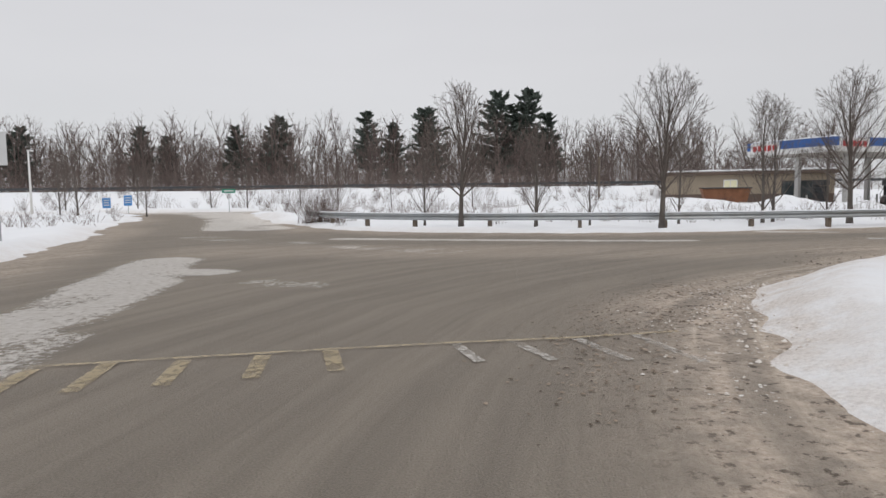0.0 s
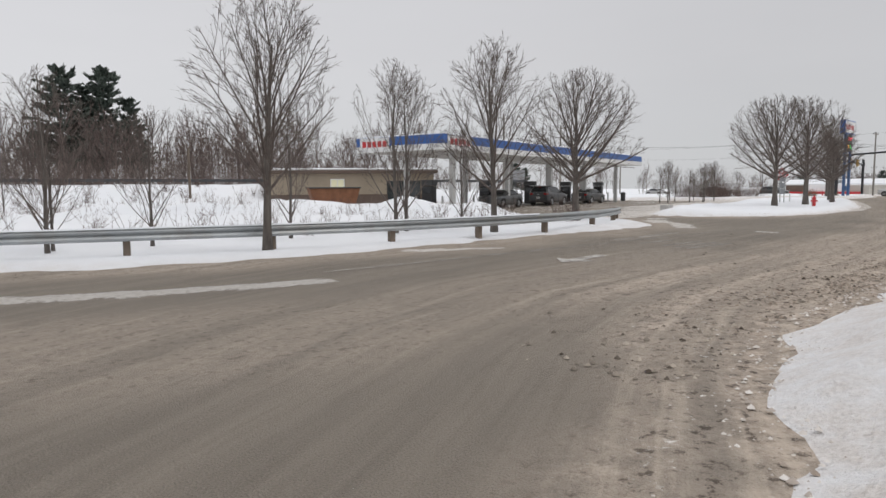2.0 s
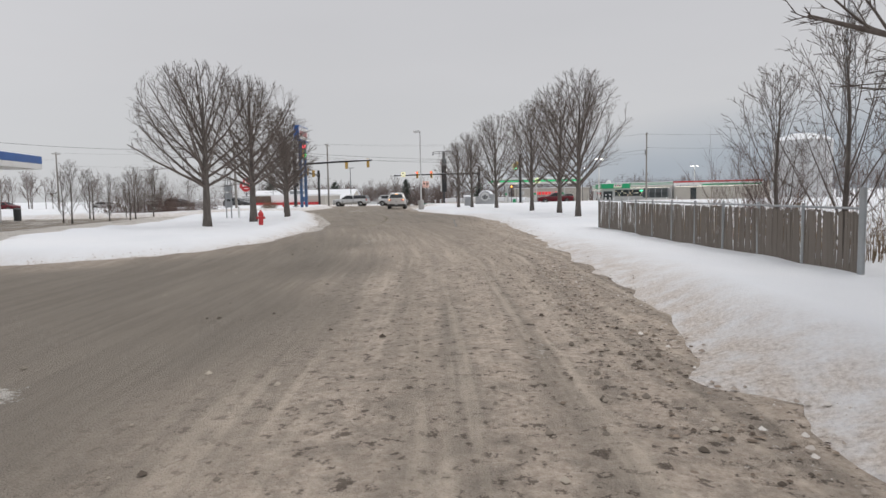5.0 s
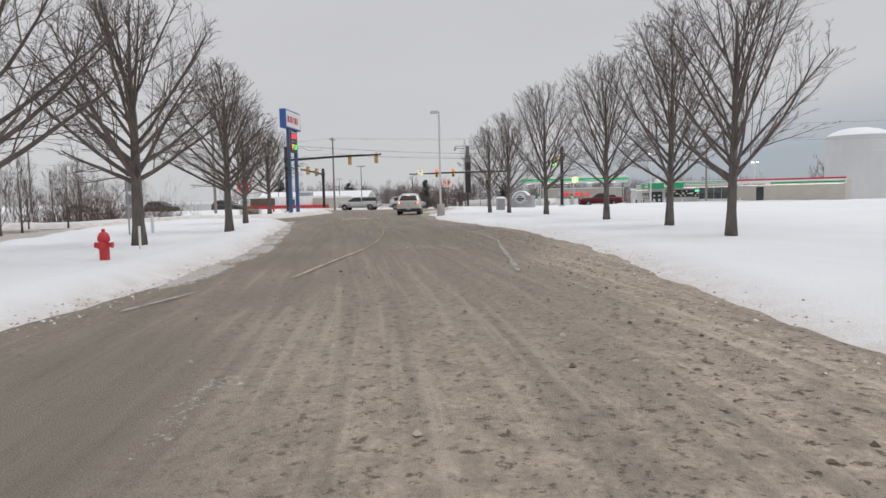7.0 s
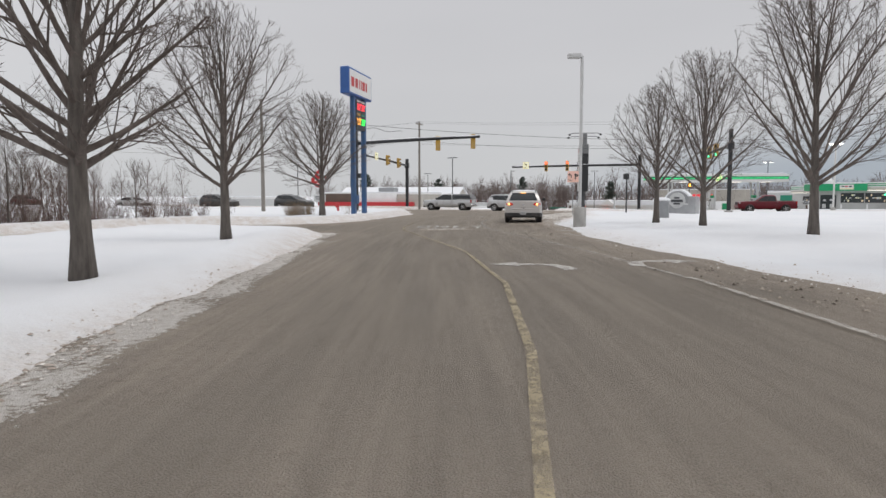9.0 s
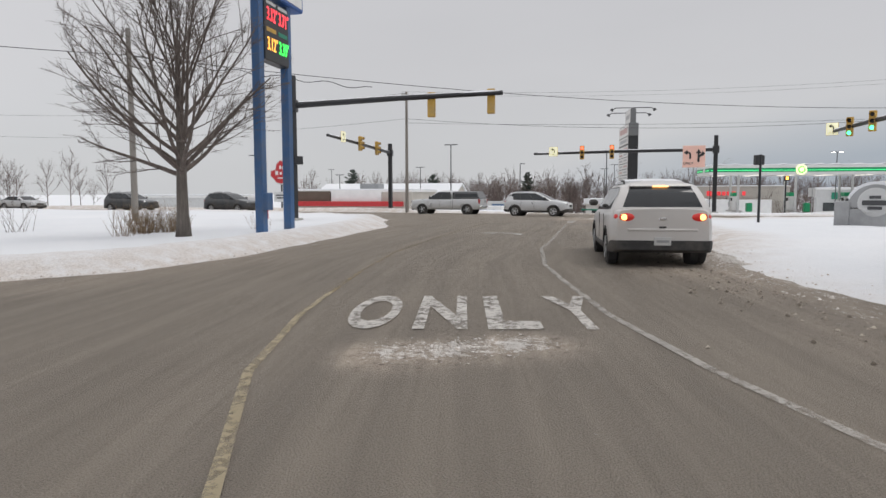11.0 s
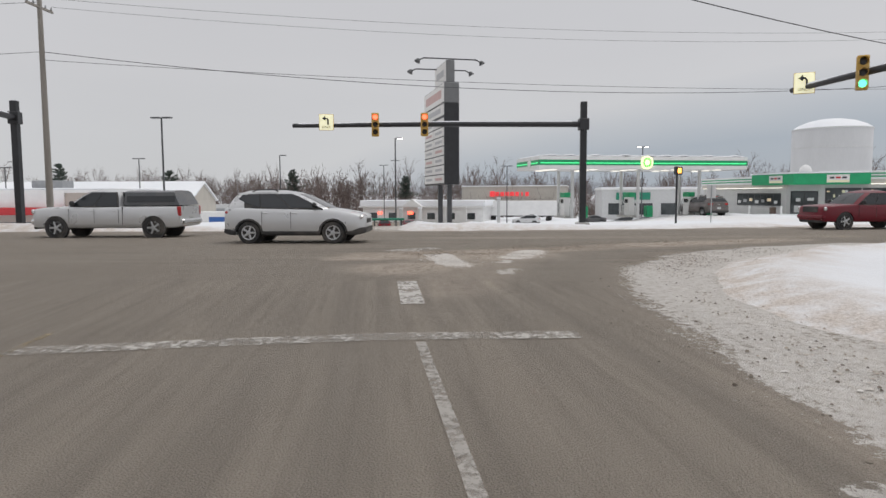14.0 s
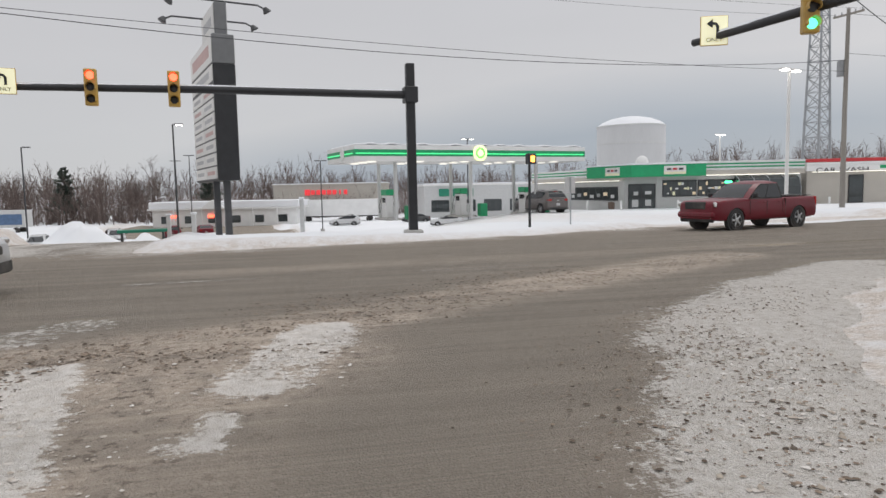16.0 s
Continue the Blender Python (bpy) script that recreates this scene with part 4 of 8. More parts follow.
# kind, x, y, turn, height
PLACED_TREES = [
    (0, 0.75, 26.9, 20, 5.9), (0, 8.3, 24.9, 80, 6.05), (0, 16.70, 26.99, 140, 6.3), (2, 24.34, 30.90, 200, 6.6),
    (2, 47.8, 35.25, 30, 7.7), (2, 54.4, 36.6, 75, 8.2), (3, 62.1, 38.4, 0, 7.6), (4, 70.1, 42.6, 10, 7.0), (2, 91.4, 53.4, 100, 8.0),
    (1, 58.2, 18.6, 50, 8.2), (1, 64.0, 20.0, 110, 8.4), (1, 71.8, 22.6, 190, 8.5), (1, 79.0, 26.5, 250, 8.5), (1, 85.5, 30.0, 320, 7.6), (4, 90.05, 32.37, 15, 7.0),
    (3, 26.5, 12.6, 0, 8.2),
]
for kind, x, y, turn, tall in PLACED_TREES:
    t = copy_thing(TREE_KINDS[kind], pose(x, y, gz(x, y) + 0.08, 0, 0, turn))
    t.scale = (tall / TREE_HEIGHT[kind],) * 3
for x, y, turn, size in ((14.2, 29.2, 0, 1.12), (14.9, 29.7, 90, 1.05), (3.95, 28.0, 140, 0.85), (4.1, 28.6, 220, 0.62), (-0.8, 29.6, 60, 0.8), (6.4, 28.6, 250, 0.7), (10.4, 29.0, 130, 0.8), (17.5, 30.0, 20, 0.75), (29.6, 12.6, 40, 0.95), (31.2, 12.2, 120, 0.85), (33.5, 13.1, 70, 0.9),
                         (27.6, 11.4, 10, 0.8), (36, 13.6, 200, 0.8), (-26, 47, 20, 1.1), (-29, 50, 60, 1.0), (-22, 49, 110, 0.8), (-33, 46, 200, 1.2), (-22.6, 64.5, 15, 0.8), (-19.5, 66, 80, 0.95), (-14, 65, 150, 0.75), (-10.5, 66.5, 40, 0.9),
                         (-30, 65, 260, 0.9), (-5, 64.5, 310, 0.7), (3, 66, 20, 0.8), (-38, 66.5, 100, 1.1), (-45, 65, 170, 0.9), (72, 58.2, 30, 0.75), (73.6, 57.6, 100, 0.9), (75.2, 59.0, 160, 0.7), (70.2, 55.2, 210, 0.8), (78, 60.2, 0, 0.65), (83, 60.6, 50, 0.7), (56.4, 50.8, 90, 0.8), (61.6, 50.6, 140, 0.7), (64.4, 52.4, 20, 0.8), (60, 51, 0, 0.65), (58, 53, 40, 0.7), (63, 55, 90, 0.6), (66, 58, 140, 0.8), (69, 57, 190, 0.6)):
    t = copy_thing(YOUNG, pose(x, y, gz(x, y) + 0.05, 0, 0, turn))
    t.scale = (size,) * 3
for t in TREE_KINDS + [YOUNG]:
    for o in (*t.children_recursive, t):
        bpy.data.objects.remove(o)


# ---- woods, pines, shrubs and reeds ----
def tube_arrays(starts, ends, r0, r1, n=3):
    """Many straight twigs at once: vertices and faces."""
    ax = ends - starts
    ln = np.linalg.norm(ax, axis=1)[:, None] + 1e-9
    ax = ax / ln
    ref = np.where(np.abs(ax[:, 2:3]) < 0.9, np.array([[0.0, 0, 1]]), np.array([[1.0, 0, 0]]))
    a = np.cross(ax, ref)
    a /= np.linalg.norm(a, axis=1)[:, None]
    b = np.cross(ax, a)
    ang = np.arange(n) * 2 * np.pi / n
    rim = np.cos(ang)[None, :, None] * a[:, None] + np.sin(ang)[None, :, None] * b[:, None]
    v = np.concatenate([starts[:, None] + rim * r0[:, None, None], ends[:, None] + rim * r1[:, None, None]], 1)
    base = np.arange(len(starts))[:, None, None] * 2 * n
    j = np.arange(n)
    f = np.stack([j, (j + 1) % n, (j + 1) % n + n, j + n], -1)[None] + base
    return v.reshape(-1, 3), f.reshape(-1, 4)


def spike_arrays(starts, ends, r0):
    """Many fine stems at once, each a three-sided spike."""
    ax = ends - starts
    a = np.cross(ax, np.array([[0.31, 0.83, 0.12]]))
    a /= np.linalg.norm(a, axis=1)[:, None] + 1e-9
    b = np.cross(ax, a)
    b /= np.linalg.norm(b, axis=1)[:, None] + 1e-9
    r = r0[:, None]
    v = np.stack([starts + a * r, starts + (-0.5 * a + 0.87 * b) * r, starts + (-0.5 * a - 0.87 * b) * r, ends], 1)
    f = np.array([(0, 1, 3), (1, 2, 3), (2, 0, 3)])[None] + np.arange(len(starts))[:, None, None] * 4
    return v.reshape(-1, 3), f.reshape(-1, 3)


def array_object(name, v, f, material):
    me = bpy.data.meshes.new(name)
    me.vertices.add(len(v))
    me.vertices.foreach_set("co", np.asarray(v, float).ravel())
    me.loops.add(f.size)
    me.loops.foreach_set("vertex_index", f.ravel().astype(np.int32))
    me.polygons.add(len(f))
    me.polygons.foreach_set("loop_start", (np.arange(len(f)) * f.shape[1]).astype(np.int32))
    me.update(calc_edges=True)
    me.materials.append(material)
    return new(name, me)


def far_tree_segments(rng, height):
    """Trunk, boughs and twigs of a far bare tree with a rounded crown, as straight pieces."""
    s, e, r0, r1 = [], [], [], []
    half, mid, tall = height * rng.uniform(0.24, 0.34), height * 0.60, height * 0.40

    def put(a, b, p, q):
        s.append(a), e.append(b), r0.append(p), r1.append(q)

    def inside(a, b):
        """b drawn back to the crown's outline."""
        q = (b - np.array((0, 0, mid))) / np.array((half, half, tall))
        k = math.sqrt(q.dot(q))
        return b if k <= 1 else a + (b - a) * max(0.3, 1 - (k - 1))

    top = np.array((rng.normal(0, 0.25), rng.normal(0, 0.25), height * 0.72))
    put(np.zeros(3), top, height * 0.013, height * 0.004)
    for i in range(11):
        t = 0.26 + 0.72 * (i + rng.rand()) / 11
        az, el = i * 2.4 + rng.normal(0, 0.3), radians(30 + 44 * t + rng.normal(0, 7))
        a = top * t
        b = inside(a, a + height * rng.uniform(0.26, 0.40) * np.array((math.cos(az) * math.cos(el), math.sin(az) * math.cos(el), math.sin(el))))
        put(a, b, height * 0.0046, height * 0.0018)
        ln = np.linalg.norm(b - a)
        for _ in range(5):
            p = a + (b - a) * rng.uniform(0.25, 0.95)
            d = (b - a) / ln + rng.normal(0, 0.42, 3) + np.array((0, 0, 0.25))
            q = inside(p, p + d / np.linalg.norm(d) * ln * rng.uniform(0.35, 0.6))
            put(p, q, height * 0.0019, height * 0.0009)
            for _ in range(4):
                c = p + (q - p) * rng.uniform(0.2, 1.0)
                put(c, c + height * rng.uniform(0.04, 0.085) * (d / np.linalg.norm(d) * 0.6 + rng.normal(0, 0.5, 3)), height * 0.0012, 0.0)
    return np.array(s), np.array(e), np.array(r0), np.array(r1)


def ribbon_arrays(rng, starts, ends, r0):
    """Many far twigs at once, each a thin tapered blade."""
    ax = ends - starts
    side = np.cross(ax, rng.normal(0, 1, ax.shape))
    side /= np.linalg.norm(side, axis=1)[:, None] + 1e-9
    v = np.stack([starts - side * r0[:, None], starts + side * r0[:, None], ends], 1)
    return v.reshape(-1, 3), np.arange(len(starts) * 3).reshape(-1, 3)


def plant_woods(name, label, spots, seed):
    rng = np.random.RandomState(seed)
    kinds = []
    for _ in range(9):
        s, e, a, b = far_tree_segments(rng, 10.0)
        thick = a > 0.04
        v0, f0 = tube_arrays(s[thick], e[thick], a[thick], b[thick])
        v1, f1 = ribbon_arrays(rng, s[~thick], e[~thick], a[~thick] * 1.9)
        kinds.append((np.concatenate([v0, v1]), np.concatenate([f0[:, [0, 1, 2]], f0[:, [0, 2, 3]], f1 + len(v0)])))
    vs, fs, o = [], [], 0
    for x, y, h in spots:
        v, f = kinds[rng.randint(9)]
        a = rng.uniform(0, 6.283)
        c, s = math.cos(a) * h / 10, math.sin(a) * h / 10
        w = np.column_stack([v[:, 0] * c - v[:, 1] * s + x, v[:, 0] * s + v[:, 1] * c + y, v[:, 2] * h / 10 + gz(x, y)])
        vs.append(w), fs.append(f + o)
        o += len(v)
    ob = array_object(name, np.concatenate(vs), np.concatenate(fs), WOOD_FAR)
    return tagged(ob, label, "woods", kind="stuff")


rng = np.random.RandomState(21)
spots = [(rng.uniform(-190, 75), 120 + 50 * rng.rand() ** 1.6, rng.uniform(6, 15)) for _ in range(760)]
plant_woods("woods", "bare grey-brown winter woods behind the embankment", spots, 5)
spots = [(rng.uniform(265, 330), rng.uniform(-20, 175), rng.uniform(5, 11.5) + 3.0 * (rng.rand() < 0.2)) for _ in range(520)] + [(rng.uniform(240, 262), rng.uniform(70, 130), rng.uniform(6, 10)) for _ in range(110)]
plant_woods("woods", "bare winter woods behind the shops", spots, 6)
spots = [(rng.uniform(300, 380), rng.uniform(-260, -60), rng.uniform(12, 22)) for _ in range(170)]
plant_woods("woods", "dark winter woods on the far rise", spots, 7)
spots = [(rng.uniform(70, 150), rng.uniform(110, 190), rng.uniform(4, 9)) for _ in range(70)]
plant_woods("woods", "low bare trees beyond the crossing street", spots, 8)


def pine(x, y, h, seed):
    rng = np.random.RandomState(seed)
    t = thing("pine_tree", "dark green pine with layered uneven branches", "tree", pose(x, y, gz(x, y), 0, 0, rng.uniform(0, 360)), "pines behind the embankment")
    part("trunk", Geo().tube([(0, 0, 0), (0.1, 0, h * 0.5), (0, 0.1, h * 0.97)], [h * 0.018, h * 0.012, 0.03], 7), BARK, t)
    tris = []
    z = h * rng.uniform(0.16, 0.30)
    while z < h * 0.985:
        f = z / h
        reach = h * (0.29 * (1.0 - f) ** 0.6 * min(1.0, 0.6 + 1.6 * f) + 0.02) * rng.uniform(0.65, 1.25)
        for k in range(rng.randint(6, 10)):
            az, r = rng.uniform(0, 6.283), reach * rng.uniform(0.45, 1.2)
            rise = rng.uniform(-0.12, 0.22) + 0.35 * f
            out = np.array((math.cos(az), math.sin(az), rise))
            flat = np.array((-math.sin(az), math.cos(az), 0.0))
            for _ in range(int(14 + 24 * r / (0.25 * h))):
                q = rng.uniform(0.05, 1.0) ** 0.65
                c = out * r * q + flat * rng.normal(0, 0.13) * r * (1.25 - 0.6 * q) + np.array((0, 0, z + rng.normal(0, 0.006) * h + 0.05 * r * q * q))
                tip = out * rng.uniform(0.5, 1.1) + flat * rng.normal(0, 0.6) + np.array((0, 0, rng.uniform(-0.1, 0.55)))
                tip *= h * rng.uniform(0.026, 0.05) / np.linalg.norm(tip)
                wide_ = rng.normal(0, 1, 3) * h * 0.008
                tris.append([c - wide_, c + wide_, c + tip])
                tris.append([c + 0.3 * tip - flat * h * 0.010, c + 0.2 * tip + flat * h * 0.010, c + 0.8 * tip + np.array((0, 0, h * 0.012))])
        z += h * rng.uniform(0.03, 0.055)
    v = np.array(tris).reshape(-1, 3)
    ob = array_object("crown", v, np.arange(len(v)).reshape(-1, 3), NEEDLE)
    ob.parent = t
    return t


for k, (x, y, h) in enumerate(((-110, 125, 15), (-79, 125, 13), (-84, 129, 12), (-61, 135, 13.5), (-57, 138, 12), (-42, 135, 13.5), (-33, 135, 15.5), (-36, 139, 13), (-15, 135, 16), (-10, 138, 14),
                               (-3, 135, 17), (11.5, 137, 20), (18, 138, 20.5), (15, 142, 18), (22.5, 141, 16), (240, 135, 12), (262, 62, 10), (255, 88, 11), (226, 104, 10), (120, 150, 9), (132, 160, 8))):
    pine(x, y, h, 40 + k)


def brush(name, label, spots, material, seed, height, twigs=26, lean=0.45, thick=0.008):
    rng = np.random.RandomState(seed)
    s, e, a, b = [], [], [], []
    clear_of_road = all_roads(np.array([p[0] for p in spots]), np.array([p[1] for p in spots])) > 0.9
    for (x, y, size), free in zip(spots, clear_of_road):
        if not free:
            continue
        z = gz(x, y) + 0.1
        for _ in range(twigs):
            hd = np.array((rng.normal(0, lean), rng.normal(0, lean), 1.0))
            ln = height * size * rng.uniform(0.5, 1.1)
            p = np.array((x + rng.normal(0, 0.18) * size, y + rng.normal(0, 0.18) * size, z))
            q = p + hd / np.linalg.norm(hd) * ln
            s.append(p), e.append(q), a.append(thick), b.append(thick * 0.5)
            for _ in range(3):
                c = p + (q - p) * rng.uniform(0.35, 0.95)
                s.append(c), e.append(c + (hd + rng.normal(0, 0.5, 3)) * ln * 0.22), a.append(thick * 0.6), b.append(thick * 0.35)
    v, f = spike_arrays(np.array(s), np.array(e), np.array(a))
    return tagged(array_object(name, v, f, material), label, "shrubs", kind="stuff")


rng = np.random.RandomState(33)
brush("shrubs", "bare shrubs and weeds poking out of the snow", [(rng.uniform(-30, 34), rng.uniform(29, 60), rng.uniform(0.4, 1.0)) for _ in range(150)], SHRUB, 1, 1.2, 13)
brush("shrubs", "dead weeds and scrub behind the guardrail", [(rng.uniform(-26, 30), rng.uniform(30, 64), rng.uniform(0.5, 1.2)) for _ in range(330)], SHRUB, 21, 1.1, 8, 0.5, 0.011)
brush("shrubs", "bare scrub on the embankment", [(rng.uniform(-70, 40), rng.uniform(66, 76), rng.uniform(0.6, 1.3)) for _ in range(150)], SHRUB, 2, 1.6, 16, 0.35, 0.012)
brush("shrubs", "dense reddish shrub by the end of the guardrail", [(-6.2 + rng.normal(0, 0.7), 33 + rng.normal(0, 0.6), rng.uniform(0.8, 1.2)) for _ in range(9)], SHRUB, 3, 2.1, 30)
brush("shrubs", "bare shrubs along the far side of the drive", [(u, 50.2 + 0.3 * (u - 55) + rng.uniform(0, 6), rng.uniform(0.5, 1.3)) for u in rng.uniform(50, 92, 170)], SHRUB, 4, 1.8, 16)
brush("shrubs", "tall thicket of bare stems beyond the drive", [(69.5 + 9 * f + rng.uniform(0, 2.5), 60.5 - 4.0 * f + rng.uniform(-1, 2.5), rng.uniform(0.6, 1.3)) for f in rng.uniform(0, 1, 60)], SHRUB, 22, 2.9, 9, 0.26, 0.011)
brush("shrubs", "low dark brush under the woods", [(rng.uniform(-180, 70), rng.uniform(112, 128), rng.uniform(0.6, 1.7)) for _ in range(1150)], WOOD_FAR, 5, 4.6, 7, 0.4, 0.045)
brush("shrubs", "low dark brush behind the lots", [(rng.uniform(246, 268), rng.uniform(0, 150), rng.uniform(0.8, 1.9)) for _ in range(900)], WOOD_FAR, 6, 3.6, 7, 0.42, 0.05)
brush("dry_reeds", "tall dry tan reeds behind the fence", [(25 + 23 * f + rng.normal(0, 0.8), 11.0 + 5.6 * f + rng.uniform(-1.4, 0.1), rng.uniform(0.8, 1.2)) for f in rng.uniform(0, 1, 110)], REED, 7, 0.95, 14, 0.12, 0.009)
brush("dry_reeds", "dry grass tuft by the sign legs", [(93 + rng.normal(0, 1.1), 56.3 + rng.normal(0, 0.7), rng.uniform(0.7, 1.1)) for _ in range(26)], REED, 8, 1.1, 18, 0.3, 0.008)
brush("shrubs", "bare scrub beside the fence", [(27 + 18 * f + rng.normal(0, 0.5), 11.2 + 3.6 * f + rng.uniform(-2.5, -0.5), rng.uniform(0.8, 1.3)) for f in rng.uniform(0, 1, 30)], SHRUB, 9, 2.6, 16, 0.3, 0.01)
# clods of brown slush along the lane's edge
rng = np.random.RandomState(77)
P = np.array(ROAD_EDGE[6:34], float)
tri_v, tri_f, o = [], [], 0
for _ in range(5200):
    i = rng.randint(len(P) - 1)
    f = rng.rand()
    c = P[i] * (1 - f) + P[i + 1] * f
    t = P[i + 1] - P[i]
    n = np.array((-t[1], t[0])) / np.linalg.norm(t)
    c = c + n * (abs(rng.normal(0.2, 0.75)) if rng.rand() < 0.6 or not 2 < i < 10 else rng.uniform(0.5, 6.5))
    r = (0.008 + 0.032 * rng.rand() ** 2.5) * (0.6 if c[0] > 94 else 1.0)
    z = gz(*c) + 0.01
    q = np.array([(1, 0, 0), (0.4, 0.9, 0), (-0.6, 0.8, 0), (-1, -0.1, 0), (-0.3, -0.9, 0), (0.7, -0.7, 0), (0.3, 0.25, 0.75), (-0.35, -0.2, 0.7)]) * r * rng.uniform(0.7, 1.3, (8, 3))
    tri_v.append(q + (c[0], c[1], z))
    tri_f += [(o + a, o + b, o + g_) for a, b, g_ in ((0, 1, 6), (1, 2, 6), (2, 7, 6), (2, 3, 7), (3, 4, 7), (4, 5, 7), (5, 6, 7), (5, 0, 6))]
    o += 8
SLUSH = leaf_mat("brown_slush", (0.075, 0.058, 0.045), (0.48, 0.42, 0.35))
tagged(array_object("slush_clods", np.concatenate(tri_v), np.array(tri_f), SLUSH), "lumps of brown frozen slush along the snowbank", "slush", kind="stuff")


def lumps(name, label, category, lines, count, spread, r_low, r_high, material, seed):
    """Small uneven lumps strewn along straight runs."""
    rng_ = np.random.RandomState(seed)
    shape = np.array([(1, 0, 0), (0.5, 0.85, 0), (-0.5, 0.85, 0), (-1, -0.05, 0), (-0.45, -0.9, 0), (0.6, -0.8, 0), (0.45, 0.3, 0.6), (-0.4, 0.35, 0.65), (-0.05, -0.45, 0.55)])
    tri = np.array([(0, 1, 6), (1, 2, 7), (1, 7, 6), (2, 3, 7), (3, 4, 8), (3, 8, 7), (4, 5, 8), (5, 0, 6), (5, 6, 8), (6, 7, 8)])
    v, f = [], []
    for k in range(count):
        ax, ay, bx, by = lines[rng_.randint(len(lines))]
        t_ = rng_.rand()
        c = np.array((ax + (bx - ax) * t_, ay + (by - ay) * t_)) + rng_.normal(0, spread, 2)
        r = r_low + (r_high - r_low) * rng_.rand() ** 2.5
        v.append(shape * rng_.uniform(0.65, 1.35, (9, 3)) * (r * rng_.uniform(0.8, 1.8), r, 0.6 * r) @ np.array(pose(0, 0, 0, 0, 0, rng_.uniform(0, 360)).to_3x3()).T + (c[0], c[1], gz(*c) + 0.012))
        f.append(tri + 9 * k)
    return tagged(array_object(name, np.concatenate(v), np.concatenate(f), material), label, category, kind="stuff")


RIDGES = [(117.5, 47, 118.8, 43.6), (118.8, 43.6, 121, 40), (121, 40, 124.6, 33.6), (117.0, 46.5, 118.5, 43), (120, 44, 123.5, 38)]
DARKSLUSH = leaf_mat("dark_brown_slush", (0.07, 0.052, 0.040), (0.34, 0.27, 0.21))
CHUNK = leaf_mat("dirty_snow_chunks", (0.34, 0.28, 0.23), (0.74, 0.70, 0.66))
PALESLUSH = leaf_mat("pale_slush", (0.42, 0.36, 0.30), (0.74, 0.71, 0.68))
lumps("slush_clods", "dark churned slush on the crossing", "slush", RIDGES, 4200, 0.45, 0.006, 0.024, DARKSLUSH, 90)
lumps("slush_clods", "pale broken snow on the crossing", "slush", [(114.6, 44.9, 117.4, 45.45), (116.7, 43.6, 118.6, 43.0), (113.4, 41.0, 118.2, 38.2), (105, 41.4, 112, 41.3)], 2000, 0.33, 0.006, 0.022, PALESLUSH, 91)
lumps("slush_clods", "pale broken snow over the painted word", "slush", [(81.4, 41.1, 82.3, 40.0)], 800, 0.2, 0.005, 0.018, PALESLUSH, 92)
lumps("slush_clods", "dark churned slush beside the snowbank", "slush", [(12, 14.2, 25.5, 16.4), (15, 14.6, 22, 16), (25.5, 16.4, 34, 18.4), (10, 14.0, 18, 15.2)], 4600, 0.5, 0.006, 0.026, DARKSLUSH, 93)

lumps("slush_clods", "pale crumbs of snow along the inner bank", "slush", [(2.3, 4.5, 3.0, 7.1), (3.0, 7.1, 4.0, 9.2), (4.0, 9.2, 5.6, 11.0), (5.6, 11.0, 9.6, 13.5)], 1900, 0.36, 0.004, 0.017, PALESLUSH, 94)
lumps("snow_chunks", "broken grey snow along the ploughed island edge", "snow", [(77.2, 44.2, 69.1, 39.75), (69.1, 39.75, 62.5, 36.75), (62.5, 36.75, 54, 32.5), (54, 32.5, 46.6, 30.0), (62.5, 36.6, 54, 32.3)], 1100, 0.26, 0.010, 0.040, CHUNK, 96)
lumps("slush_clods", "dark grit strewn over the corner snow", "slush", [(113.2, 40.6, 116.6, 39.4), (115, 41.0, 118.6, 38.4), (116.5, 39.6, 119.6, 36.6), (114, 41.3, 117.6, 39.6)], 2300, 0.5, 0.006, 0.017, DARKSLUSH, 97)
lumps("slush_clods", "dark churned slush beside the inner bank", "slush", [(1.2, 4.5, 1.9, 7.5), (1.9, 7.5, 3.8, 10.4), (2.4, 7.2, 4.6, 10.8)], 1900, 0.42, 0.005, 0.02, DARKSLUSH, 95)

Q = [np.array(ROAD_EDGE[2:35], float), np.array(ROAD_EDGE[48:57], float), np.array(ROAD_EDGE[60:73], float)]
tri_v, tri_f, o = [], [], 0
for _ in range(9500):
    P = Q[rng.choice(3, p=(0.55, 0.2, 0.25))]
    i, f = rng.randint(len(P) - 1), rng.rand()
    c = P[i] * (1 - f) + P[i + 1] * f
    if c[0] > 94 and rng.rand() < 0.6:
        continue
    t = P[i + 1] - P[i]
    n = np.array((t[1], -t[0])) / np.linalg.norm(t)
    off = abs(rng.normal(0.35, 0.4))
    c = c + n * off
    r = (0.012 + 0.05 * rng.rand() ** 3) * (0.5 if c[0] < 94 else 0.35)
    z = gz(*c) + float(np.interp(off, (-0.3, 0.5, 1.4), (0.0, 0.05, 0.20)))
    q = np.array([(1, 0, 0), (0.4, 0.9, 0), (-0.6, 0.8, 0), (-1, -0.1, 0), (-0.3, -0.9, 0), (0.7, -0.7, 0), (0.3, 0.25, 0.75), (-0.35, -0.2, 0.7)]) * r * rng.uniform(0.7, 1.3, (8, 3))
    tri_v.append(q + (c[0], c[1], z))
    tri_f += [(o + a, o + b, o + g_) for a, b, g_ in ((0, 1, 6), (1, 2, 6), (2, 7, 6), (2, 3, 7), (3, 4, 7), (4, 5, 7), (5, 6, 7), (5, 0, 6))]
    o += 8
